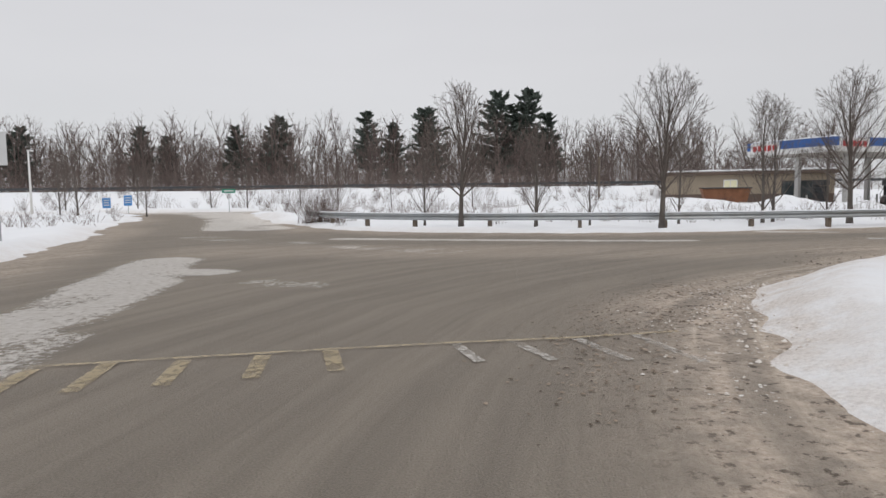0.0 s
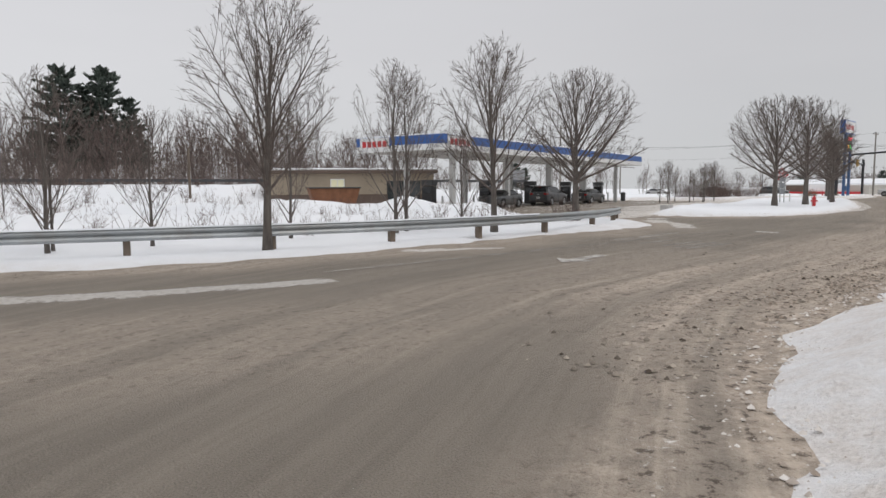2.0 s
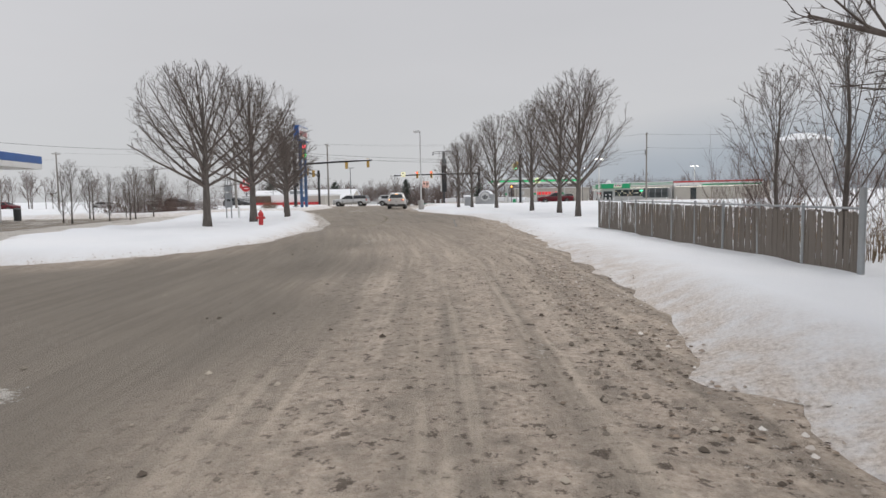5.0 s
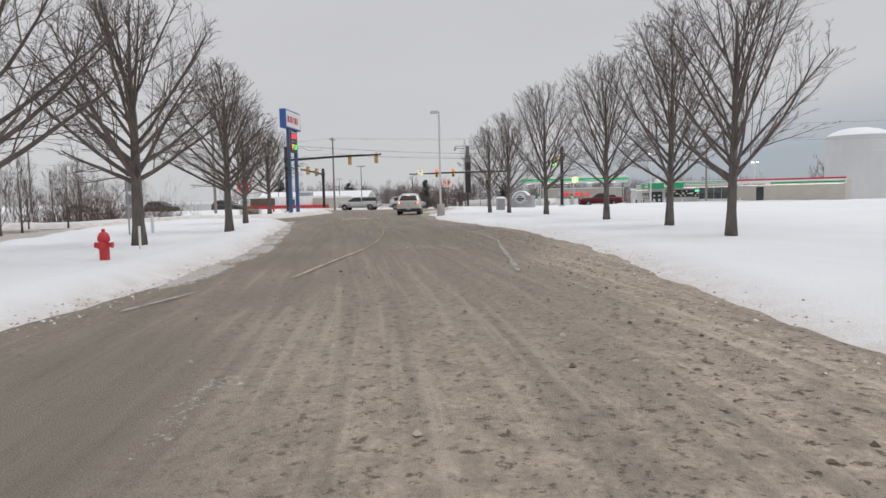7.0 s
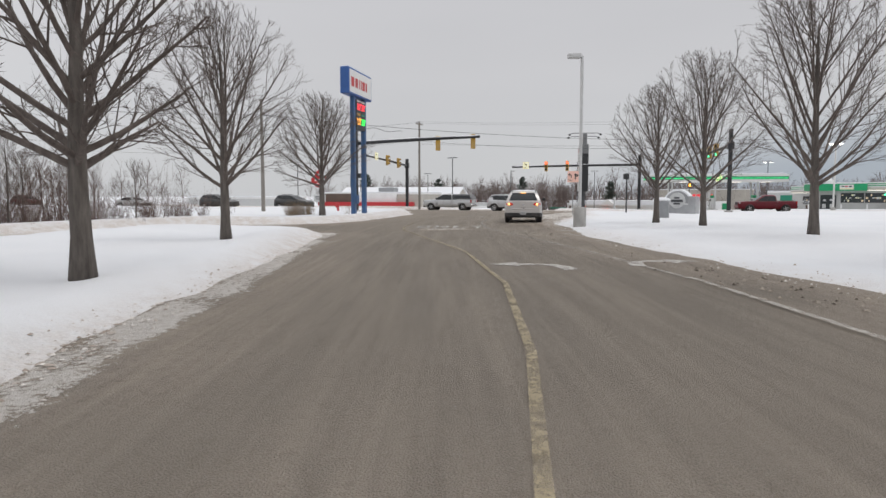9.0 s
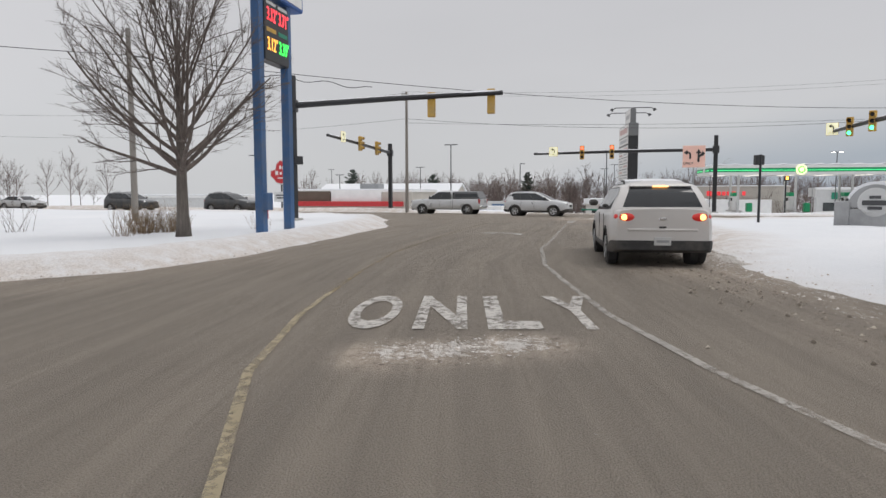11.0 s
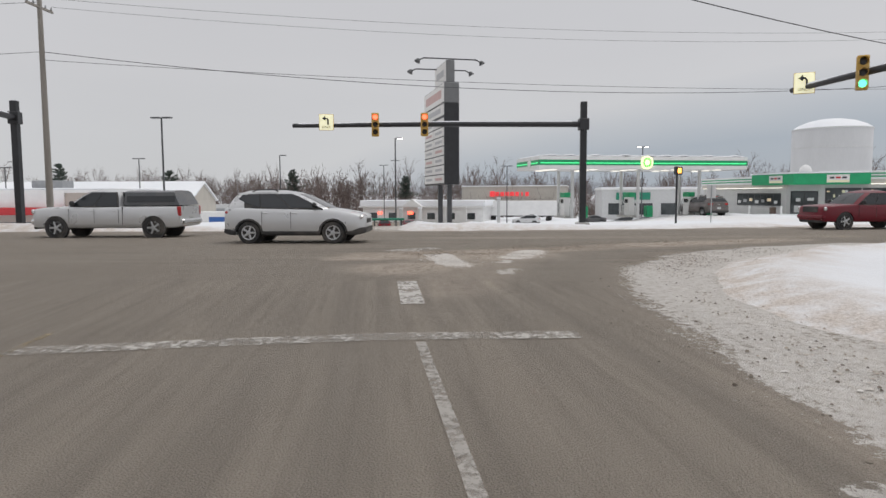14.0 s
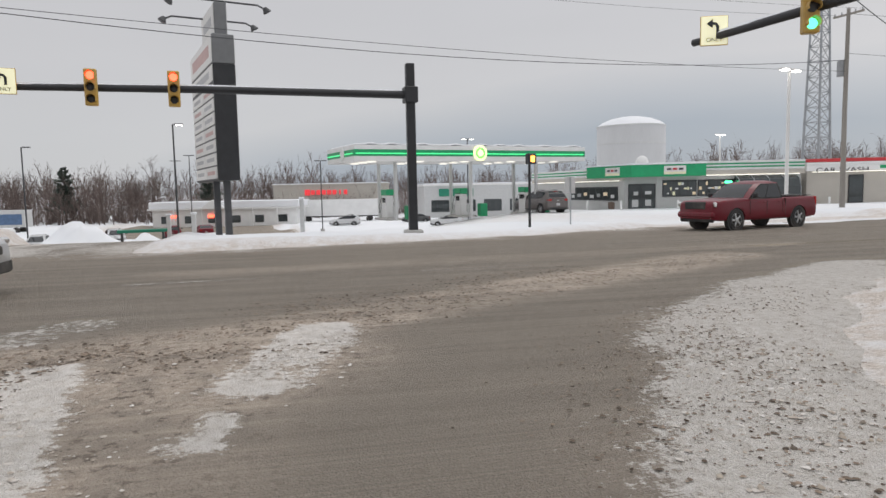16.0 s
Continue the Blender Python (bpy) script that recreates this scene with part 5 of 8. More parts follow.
tagged(array_object("snow_chunks", np.concatenate(tri_v), np.array(tri_f), CHUNK), "broken chunks of dirty snow along the ploughed banks", "snow", kind="stuff")


def snow_pile(x, y, r, h, seed):
    """A ploughed heap of snow, lumpy and uneven."""
    u = np.linspace(-1.15, 1.15, 26)
    px_, py_ = np.meshgrid(u, u)
    q = np.hypot(px_, py_ * 1.15)
    n1, n2 = value_noise(px_ * r + 50, py_ * r + 50, 1.5, seed), value_noise(px_ * r + 50, py_ * r + 50, 0.6, seed + 1)
    z = h * np.clip(1.02 - q, 0, 1) ** 0.75 * (0.62 + 0.55 * n1 + 0.2 * n2) - 0.25
    me = array_object("snow_mound", np.column_stack([(px_ * r).ravel(), (py_ * r).ravel(), z.ravel()]),
                      np.array([(i * 26 + j, i * 26 + j + 1, i * 26 + 27 + j, i * 26 + 26 + j) for i in range(25) for j in range(25)]), SNOW)
    me.data.shade_smooth()
    me.matrix_world = pose(x, y, gz(x, y) + 0.1)
    return tagged(me, "tall ploughed heap of white snow standing in the lot", "snow", "ploughed snow heaps")


for k, (x, y, r, h) in enumerate(((181.6, 64.2, 5.2, 3.0), (182.5, 58.5, 4.5, 1.7), (176, 70.5, 4.5, 1.5), (171, 75, 4.0, 1.3), (166, 80, 3.5, 1.1), (160.5, 62, 3.0, 0.9))):
    snow_pile(x, y, r, h, 60 + 3 * k)


# ---- guardrail, hydrants, small roadside things ----
RAIL = [(-7.6, 37.0), (-6.2, 33.2), (-5.3, 31.4), (-3.4, 29.4), (-1.2, 27.9), (1.9, 26.6), (5.4, 25.9), (8.6, 25.4), (11.9, 25.3), (15.0, 25.5), (18.2, 26.1), (21.6, 27.2), (24.4, 28.7), (25.6, 29.6)]


def guardrail():
    t = thing("guardrail", "galvanised W-beam guardrail on wooden posts, snow at its foot", "guardrail", Matrix())
    p = np.array(RAIL)
    fine = []
    for a, b in zip(p[:-1], p[1:]):
        fine += [a + (b - a) * k / 6 for k in range(6)]
    fine.append(p[-1])
    fine = np.array(fine)
    tan = np.gradient(fine, axis=0)
    tan /= np.linalg.norm(tan, axis=1)[:, None]
    nrm = np.stack([tan[:, 1], -tan[:, 0]], 1)
    prof = [(0.0, 0.40), (0.045, 0.43), (0.07, 0.47), (0.045, 0.51), (0.0, 0.545), (0.045, 0.58), (0.07, 0.62), (0.045, 0.66), (0.0, 0.69)]
    prof = [(o + 0.09, z) for o, z in prof] + [(o + 0.083, z) for o, z in prof[::-1]]
    g, k = Geo(), len(prof)
    vs = [(q[0] + n[0] * o, q[1] + n[1] * o, z) for q, n in zip(fine, nrm) for o, z in prof]
    fs = [(i * k + j, i * k + (j + 1) % k, (i + 1) * k + (j + 1) % k, (i + 1) * k + j) for i in range(len(fine) - 1) for j in range(k)]
    g.add(vs, fs + [tuple(range(k)), tuple((len(fine) - 1) * k + j for j in range(k))])
    part("beam", g, GALV, t, "grey galvanised rail with two ridges")
    for q, a, b in zip(p[1:], p[:-1], list(p[2:]) + [p[-1]]):
        d = math.degrees(math.atan2(b[1] - a[1], b[0] - a[0]))
        post = Geo().box(0, 0.06, 0.06, 0.15, 0.18, 1.14, 0.012)
        ob = part("post", post, WOODPOST, t, "weathered square wooden post")
        ob.matrix_local = pose(q[0], q[1], 0.03, 0, 0, d)
        block = Geo().box(0, -0.055, 0.54, 0.12, 0.05, 0.24, 0.01)
        part("block", block, WOODPOST, ob)
    snow = Geo()
    vs = []
    for q, n in zip(fine, nrm):
        vs += [(q[0] + n[0] * 0.08, q[1] + n[1] * 0.08, 0.694), (q[0] + n[0] * 0.125, q[1] + n[1] * 0.125, 0.712), (q[0] + n[0] * 0.165, q[1] + n[1] * 0.165, 0.676)]
    snow.add(vs, [(3 * i + j, 3 * i + j + 1, 3 * i + j + 4, 3 * i + j + 3) for i in range(8, len(fine) - 20) for j in range(2)])
    part("snow_cap", snow, SNOW, t, "thin line of snow along the rail")


guardrail()


def hydrant(m):
    t = thing("fire_hydrant", "red cast-iron fire hydrant standing in snow", "fire hydrant", m, "red fire hydrants")
    part("barrel", Geo().lathe([(0.15, 0), (0.15, 0.05), (0.11, 0.06), (0.11, 0.5), (0.135, 0.52), (0.135, 0.57)], 16), RED, t, "", True)
    part("bonnet", Geo().lathe([(0.135, 0.57), (0.13, 0.62), (0.09, 0.70), (0.04, 0.73), (0.04, 0.79), (0.01, 0.80)], 16), RED, t, "", True)
    for a in (0, 90, 180):
        r = Matrix.Rotation(radians(a), 4, "Z") @ Matrix.Rotation(radians(90), 4, "X")
        s = 0.075 if a == 90 else 0.055
        part("nozzle", Geo().lathe([(s, 0.09), (s, 0.16), (s * 1.25, 0.165), (s * 1.25, 0.2), (s * 0.5, 0.21)], 12, (0, 0, 0.42), r), RED, t)


hydrant(pose(49.45, 33.4, 0.12, 0, 0, 200))
hydrant(pose(104.7, 60.6, 0.12, 0, 0, 120))


def post_sign(name, label, category, m, height, w, h, face, square=0.05, drop=0.0):
    """A plate on a post; the plate looks along -y."""
    t = thing(name, label, category, m)
    part("post", Geo().box(0, 0.03, height / 2, square, square, height, 0.006), GALV, t, "thin galvanised post")
    part("plate", Geo().box(0, 0, height - h / 2 - drop, w, 0.012, h, 0.004), face, t)
    return t


# arrows on plates: outlines in the plate's plane
def plate_shape(outline, w, y, material, parent, name="arrow", x0=0.0, z0=0.0):
    g = Geo().prism([(x0 + u * w, z0 + v * w) for u, v in outline], y - 0.004, y, "y")
    return part(name, g, material, parent)


TURN = [(0.10, -0.5), (0.28, -0.5), (0.28, 0.05), (0.12, 0.26), (-0.10, 0.30), (-0.10, 0.50), (-0.48, 0.20), (-0.10, -0.08), (-0.10, 0.12), (0.05, 0.10), (0.10, -0.02)]
BENT = [(-0.08, -0.5), (0.08, -0.5), (0.08, -0.16), (0.26, 0.02), (0.26, -0.1), (0.5, 0.16), (0.26, 0.38), (0.26, 0.24), (0.08, 0.08), (0.08, 0.2), (0.22, 0.2), (0, 0.52), (-0.22, 0.2), (-0.08, 0.2)]

t = post_sign("lane_use_sign", "square salmon-lit lane sign with turn arrows on a post", "road sign", facing(102.0, 39.22, 0.1, 195), 3.15, 0.80, 0.80, TINTED_SIGN)
plate_shape(TURN, 0.34, -0.008, BLACK, t, "arrow", -0.2, 2.83)
plate_shape(BENT, 0.46, -0.008, BLACK, t, "arrow", 0.16, 2.78)
g = lettering("ONLY", 0.13)
g.v = [(p[0] - 0.2, p[1] - 0.01, p[2] + 2.5) for p in g.v]
part("writing", g, BLACK, t, "black word ONLY")

t = thing("street_lamp", "pale street lamp on a tall round concrete footing", "street lamp", pose(86.25, 35.5, 0.1, 0, 0, 23))
part("footing", Geo().lathe([(0.30, -0.2), (0.30, 0.78), (0.27, 0.84), (0.1, 0.86)], 20), CONCRETE, t, "round concrete footing", True)
part("pole", Geo().box(0, 0, 4.35, 0.13, 0.13, 7.1, 0.015), LIGHTGREY, t)
part("lamp_head", Geo().box(0, 0.36, 7.9, 0.34, 0.62, 0.22, 0.03).box(0, 0.05, 7.9, 0.08, 0.16, 0.08), LIGHTGREY, t)

t = thing("utility_cabinet", "grey utility cabinet with snow on top beside the road", "utility cabinet", pose(96.7, 32.7, 0.1, 0, 0, 20))
part("body", Geo().box(0, 0, 0.55, 0.9, 0.7, 1.1, 0.03), STONE, t)
part("door", Geo().box(-0.455, 0, 0.58, 0.012, 0.56, 0.9, 0.004), GREY, t)
part("snow_cap", Geo().lathe([(0.5, 1.1), (0.52, 1.14), (0.42, 1.24), (0.2, 1.29), (0.02, 1.3)], 14), SNOW, t, "", True)

for x, y, a in ((60.0, 41.6, 0), ):
    t = thing("sign_frame", "back of a sign on two square steel posts", "road sign", facing(x, y, 0.1, 40))
    for dx in (-0.16, 0.16):
        part("post", Geo().box(dx, 0, 1.6, 0.07, 0.07, 3.2, 0.008), GALV, t)
    for z in (1.0, 1.55, 2.1):
        part("plate", Geo().box(0, -0.05, z, 0.5, 0.014, 0.42, 0.004), GREY, t)
t = thing("marker_post", "short white marker post in the snow", "post", pose(60.9, 41.4, 0.1))
part("post", Geo().box(0, 0, 0.42, 0.11, 0.11, 0.85, 0.02), WHITE, t)
t = thing("marker_post", "thin white marker post in the snow", "post", pose(53.0, 35.4, 0.1))
part("post", Geo().box(0, 0, 0.35, 0.06, 0.06, 0.75, 0.01), WHITE, t)
t = thing("drain_box", "low grey box at the edge of the snow", "box", pose(36.4, 35.4, 0.15, 0, 0, 20))
part("body", Geo().box(0, 0, 0.16, 0.9, 0.5, 0.35, 0.03), CONCRETE, t)

# first junction, to the north-west
t = post_sign("road_sign", "back of a pale road sign on a steel post", "road sign", facing(-12.7, 18.9, 0.1, 80), 3.3, 0.75, 0.95, LIGHTGREY)
t = thing("street_lamp", "slim white lamp pole beside the far road", "street lamp", pose(-35.5, 57, 0, 0, 0, 0))
part("pole", Geo().rod((0, 0, 0), (0, 0, 5.6), 0.11, 0.07), WHITE, t, "", True)
part("lamp_head", Geo().box(0, 0.3, 5.6, 0.2, 0.7, 0.14, 0.03), LIGHTGREY, t)
t = post_sign("street_name_sign", "small green street name sign on a post", "road sign", facing(-18.3, 56.6, 0.1, -72), 2.0, 1.1, 0.34, STREETGREEN)
part("writing", Geo().box(0, -0.012, 1.84, 0.8, 0.006, 0.1), WHITE, t, "pale unreadable lettering")
for x, y, h in ((-28.3, 55.6, 1.4), (-26.3, 55.2, 1.6)):
    t = post_sign("blue_sign", "small blue sign with white lettering by the far road", "road sign", facing(x, y, 0.05, -65), h, 0.62, 0.85, SKYBLUE)
    for k in range(3):
        part("writing", Geo().box(0, -0.012, h - 0.2 - 0.2 * k, 0.42, 0.006, 0.07), WHITE, t)
t = thing("utility_pole", "short dark wooden utility pole in the snowfield", "utility pole", pose(16.6, 70, 0.2))
part("pole", Geo().rod((0, 0, 0), (0, 0, 5.0), 0.12, 0.09), WOODPOST, t, "", True)
rail = Geo()
for k in range(40):
    rail.box(-96 + 4.0 * k, 78 + 0.0 * k, 2.25, 0.12, 0.12, 0.9)
rail.box(-18, 77.9, 2.55, 160, 0.06, 0.28)
solid("far_guardrail", "dark far guardrail along the top of the embankment", "guardrail", rail, DARK)

# ---- fence along the verge ----
t = thing("fence", "faded slatted chain-link fence half sunk in snow", "fence", Matrix())
A, B = Vector((31.3, 13.55, 0)), Vector((46.5, 17.4, 0))
axis = (B - A).normalized()
turn = math.degrees(math.atan2(axis.y, axis.x))
length = (B - A).length
for k in range(11):
    q = A + axis * (length * k / 10)
    ob = part("post", Geo().rod((0, 0, 0), (0, 0, 1.2 if k else 1.45), 0.03 if k else 0.05, None, 10), GALV, t, "", True)
    ob.matrix_local = pose(q.x, q.y, 0.05, 0, 0, turn)
ob = part("rail", Geo().rod((0, 0, 1.14), (length, 0, 1.14), 0.02), GALV, t, "", True)
ob.matrix_local = pose(A.x, A.y, 0.05, 0, 0, turn)
slat = mesh_from("slat", Geo().box(0, 0, 0.56, 0.055, 0.010, 1.08), FENCE)
rng = np.random.RandomState(3)
for k in range(280):
    ob = new("slat", slat)
    q = A + axis * (length * (k + 0.5) / 280)
    ob.parent = t
    ob.matrix_local = pose(q.x, q.y, 0.03 + rng.normal(0, 0.012), rng.normal(0, 1), rng.normal(0, 0.5), turn)

# ---- signals at the crossing ----
def signal_head(parent, m, on=None):
    """Three-lamp yellow head that looks along -y, hung from its top."""
    body = part("signal_head", Geo().box(0, 0, -0.1, 0.34, 0.22, 1.06, 0.03), YELLOW, parent, "yellow three-lamp traffic signal")
    body.matrix_local = m @ Matrix.Scale(1.15, 4)
    for k in range(3):
        z = 0.24 - 0.34 * k
        material = on if (on is not None and ((on is GREEN_LIT and k == 2) or (on is not GREEN_LIT and k == 0))) else BLACK
        part("lens", Geo().lathe([(0.115, 0), (0.10, 0.025), (0.03, 0.04)], 14, (0, -0.11, z), Matrix.Rotation(radians(90), 4, "X")), material, body)
        visor = Geo()
        arc = [(math.cos(a) * 0.135, z + math.sin(a) * 0.135) for a in np.linspace(-0.5, math.pi + 0.5, 10)]
        inner = [(math.cos(a) * 0.125, z + math.sin(a) * 0.125) for a in np.linspace(math.pi + 0.5, -0.5, 10)]
        visor.prism(arc + inner, -0.30, -0.11, "y")
        part("visor", visor, YELLOW, body)
    return body


def lane_plate(parent, m):
    ob = part("lane_plate", Geo().box(0, 0, 0, 0.72, 0.03, 0.80, 0.01), CASE_LIT, parent, "lit pale plate with a black turn arrow")
    ob.matrix_local = m
    plate_shape(TURN, 0.46, -0.02, BLACK, ob, "arrow", 0.0, 0.1)
    g = lettering("ONLY", 0.17)
    g.v = [(p[0], p[1] - 0.02, p[2] - 0.26) for p in g.v]
    part("writing", g, BLACK, ob)
    part("edge", Geo().box(0, 0.03, 0, 0.76, 0.03, 0.84, 0.01), YELLOW, ob)


def signal_mast(label, base, height, tip, z0, z1, heads, face, plates=(), hung=True, box_z=None, group="traffic signal masts"):
    """A square pole with an arm to tip; heads and plates at fractions of the arm from the pole. face: the compass angle that they look along."""
    x, y = base
    zg = gz(x, y)
    t = thing("signal_mast", label, "traffic signal", pose(x, y, zg), group)
    part("footing", Geo().box(0, 0, 0.12, 0.7, 0.7, 0.3, 0.04), CONCRETE, t)
    part("pole", Geo().box(0, 0, height / 2, 0.34, 0.34, height, 0.03), BLACK, t, "black square steel pole")
    dx, dy = tip[0] - x, tip[1] - y
    part("collar", Geo().box(0, 0, z0 - zg, 0.52, 0.52, 0.62, 0.03, Matrix.Rotation(math.atan2(dy, dx), 4, "Z")), BLACK, t)
    arm = part("arm", Geo().tube([(0, 0, z0 - zg), (dx * 0.5, dy * 0.5, (z0 + z1) / 2 - zg + 0.04), (dx, dy, z1 - zg)], [0.155, 0.135, 0.11], 12), BLACK, t, "tapered black steel arm", True)
    snow = Geo()
    n = 26
    vs = []
    for k in range(n + 1):
        f = 0.04 + 0.94 * k / n
        px, py, pz = dx * f, dy * f, (z0 + (z1 - z0) * f) - zg + 0.155 * (1 - 0.3 * f) + 0.03 * math.sin(math.pi * f)
        ln = math.hypot(dx, dy)
        nx, ny = -dy / ln * 0.085, dx / ln * 0.085
        up = 0.035 + 0.02 * math.sin(9 * f) * math.sin(23 * f)
        vs += [(px - nx, py - ny, pz - 0.04), (px, py, pz + up), (px + nx, py + ny, pz - 0.04)]
    snow.add(vs, [(3 * k + j, 3 * k + j + 1, 3 * k + j + 4, 3 * k + j + 3) for k in range(n) for j in range(2)])
    part("snow_cap", snow, SNOW, arm, "line of snow on the arm")
    turn = face + 90
    for f, on in heads:
        z = z0 + (z1 - z0) * f - zg
        signal_head(arm, pose(dx * f, dy * f, z + (0.12 if not hung else -0.24), 0, 0, turn) @ Matrix.Translation((0, -0.22, 0)), on)
    for f in plates:
        z = z0 + (z1 - z0) * f - zg
        lane_plate(arm, pose(dx * f, dy * f, z + 0.15, 0, 0, turn) @ Matrix.Translation((0, -0.24, 0)))
    if box_z is not None:
        b = part("pedestrian_signal", Geo().box(0, -0.36, box_z, 0.36, 0.3, 0.42, 0.03), BLACK, t)
    return t


signal_mast("black traffic signal mast with two heads facing the road", (137.0, 38.75), 6.75, (135.5, 54.2), 5.2, 5.12, ((0.72, RED_LIT), (0.553, RED_LIT)), 188, (0.885,), hung=False)
signal_mast("black traffic signal mast with heads seen from behind", (104.1, 58.4), 7.45, (107.4, 48.3), 5.95, 6.45, ((0.665, None), (0.945, None)), 15, hung=True, box_z=3.2)
signal_mast("black traffic signal mast over the crossing street", (134.0, 68.3), 6.7, (118.6, 65.6), 5.5, 5.9, ((0.30, None), (0.58, None)), -85, (0.83,), hung=False)
signal_mast("black traffic signal mast reaching over the crossing street", (116.6, 28.9), 7.2, (129.3, 31.4), 5.75, 5.72, ((0.71, GREEN_LIT), (0.45, GREEN_LIT)), 158, (0.945,), hung=False)


def pedestal(x, y, h, on, face, label):
    t = thing("pedestrian_signal", label, "pedestrian signal", facing(x, y, gz(x, y), face), "pedestrian signals")
    part("pole", Geo().rod((0, 0, 0), (0, 0, h), 0.06, 0.055, 12), BLACK, t, "", True)
    part("case", Geo().box(0, -0.12, h - 0.25, 0.42, 0.28, 0.46, 0.03), BLACK, t)
    if on is not None:
        part("symbol", Geo().box(0, -0.268, h - 0.25, 0.2, 0.012, 0.26, 0.004), on, t, "glowing amber crossing symbol")


pedestal(110.2, 36.6, 3.3, None, 30, "black pedestrian signal on a slim pole in the snow")
pedestal(138.8, 33.2, 3.35, AMBER_LIT, 195, "pedestrian signal with amber symbol lit on a slim pole")
post_sign("road_sign", "back of a small grey road sign on a post", "road sign", facing(139.0, 31.2, gz(139, 31.2), 20), 2.3, 0.62, 0.75, LIGHTGREY)

# ---- tall price sign of the near filling station ----
t = thing("pylon_sign", "tall blue-legged pylon sign with lit fuel price board", "sign", pose(95.45, 53.0, 0, 0, 0, 10.5))
for x in (-1.07, 1.07):
    leg = part("leg", Geo().box(x, 0, 4.2, 0.34, 0.30, 8.5, 0.02), LEGBLUE, t, "square blue steel leg")
    if x < 0:
        part("junction_box", Geo().box(x, -0.24, 1.25, 0.42, 0.2, 0.6, 0.03), LEGBLUE, leg)
board = part("price_board", Geo().box(0, 0, 7.1, 1.82, 0.4, 2.05, 0.02), BLACK, t, "black board with lit fuel prices")
for txt, x, z, m in (("3.12", -0.44, 7.62, LED_RED), ("3.71", 0.44, 7.62, LED_RED), ("3.12", -0.44, 6.62, LED_AMBER), ("3.39", 0.44, 6.62, LED_GREEN)):
    g = lettering(txt, 0.44, 0.01)
    g.v = [(p[0] * 0.86 + x, p[1] - 0.21, p[2] * 1.45 + z) for p in g.v]
    part("digits", g, m, board, "lit price digits")
    part("small_digit", Geo().box(x + 0.40, -0.21, z + 0.2, 0.06, 0.02, 0.12), m, board)
for x in (-0.44, 0.44):
    part("grade_strip", Geo().box(x, -0.205, 7.12, 0.7, 0.014, 0.14), YELLOW if x < 0 else STREETGREEN, board)
    part("grade_strip", Geo().box(x, -0.205, 8.02, 0.7, 0.014, 0.10), LIGHTGREY, board)
cab = part("cabinet", Geo().box(-0.3, 0, 9.15, 4.6, 0.62, 1.75, 0.05), BLUE, t, "blue sign cabinet")
for s in (-1, 1):
    face = part("face", Geo().box(-0.3, 0.32 * s, 9.15, 4.3, 0.02, 1.5, 0.01), WHITE, cab, "white sign face with a red band")
    for k, (x, w) in enumerate(((-1.6, 0.55), (-0.85, 0.5), (-0.3, 0.14), (0.05, 0.16), (0.55, 0.5), (1.1, 0.3))):
        part("red_shape", Geo().box(-0.3 + x, 0.335 * s, 9.12, w, 0.012, 0.62, 0.004), RED, face)
part("snow_cap", Geo().box(-0.3, 0, 10.06, 4.4, 0.5, 0.08, 0.035), SNOW, cab)

# ---- utility poles and wires ----
def wood_pole(x, y, h, arm=None, label="weathered wooden utility pole with crossarm", lamp=None):
    t = thing("utility_pole", label, "utility pole", pose(x, y, gz(x, y), 0, 0, 0), "wooden utility poles")
    part("pole", Geo().tube([(0, 0, 0), (0.03, 0.02, h * 0.5), (0, 0, h)], [0.17, 0.14, 0.11], 12), POLEWOOD, t, "", True)
    if arm is not None:
        a = part("crossarm", Geo().box(0, 0, h - 0.35, 2.0, 0.1, 0.12, 0.01, Matrix.Rotation(radians(arm), 4, "Z")), POLEWOOD, t)
        for k in (-0.9, -0.45, 0.45, 0.9):
            c, s = math.cos(radians(arm)), math.sin(radians(arm))
            part("insulator", Geo().lathe([(0.03, 0), (0.05, 0.05), (0.03, 0.1), (0.045, 0.13), (0.01, 0.16)], 8, (k * c, k * s, h - 0.29)), GREY, a)
    if lamp is not None:
        c, s = math.cos(radians(lamp)), math.sin(radians(lamp))
        a = part("bracket", Geo().tube([(0, 0, 6.1), (0.8 * c, 0.8 * s, 6.5), (1.9 * c, 1.9 * s, 6.6)], 0.03, 8), GALV, t, "", True)
        part("lamp_head", Geo().box(2.1 * c, 2.1 * s, 6.58, 0.6, 0.26, 0.14, 0.05, Matrix.Rotation(radians(lamp), 4, "Z")), GALV, a)
    return t


wood_pole(133.0, 66.0, 11.4, 0)
wood_pole(100.4, 65.3, 9.6, None, "weathered wooden utility pole with a street lamp bracket", 150)
t = wood_pole(146.5, 9.5, 12.5, 10)
part("transformer", Geo().lathe([(0.02, 8.4), (0.24, 8.42), (0.24, 9.3), (0.2, 9.38), (0.02, 9.4)], 14, (0.33, 0.1, 0)), GREY, t, "grey can transformer", True)
for x, y, h in ((125.5, 118, 11), (112, 150, 11), (58, 78, 10.5), (70, 80, 10.5), (140, -42, 12.5)):
    wood_pole(x, y, h, 0)


def wire(label, a, b, sag, r=0.008):
    pts = [tuple(np.array(a) * (1 - f) + np.array(b) * f - np.array((0, 0, sag * 4 * f * (1 - f)))) for f in np.linspace(0, 1, 22)]
    solid("overhead_wire", label, "overhead wire", Geo().tube(pts, r, 5, False), BLACK, None, "overhead wires")


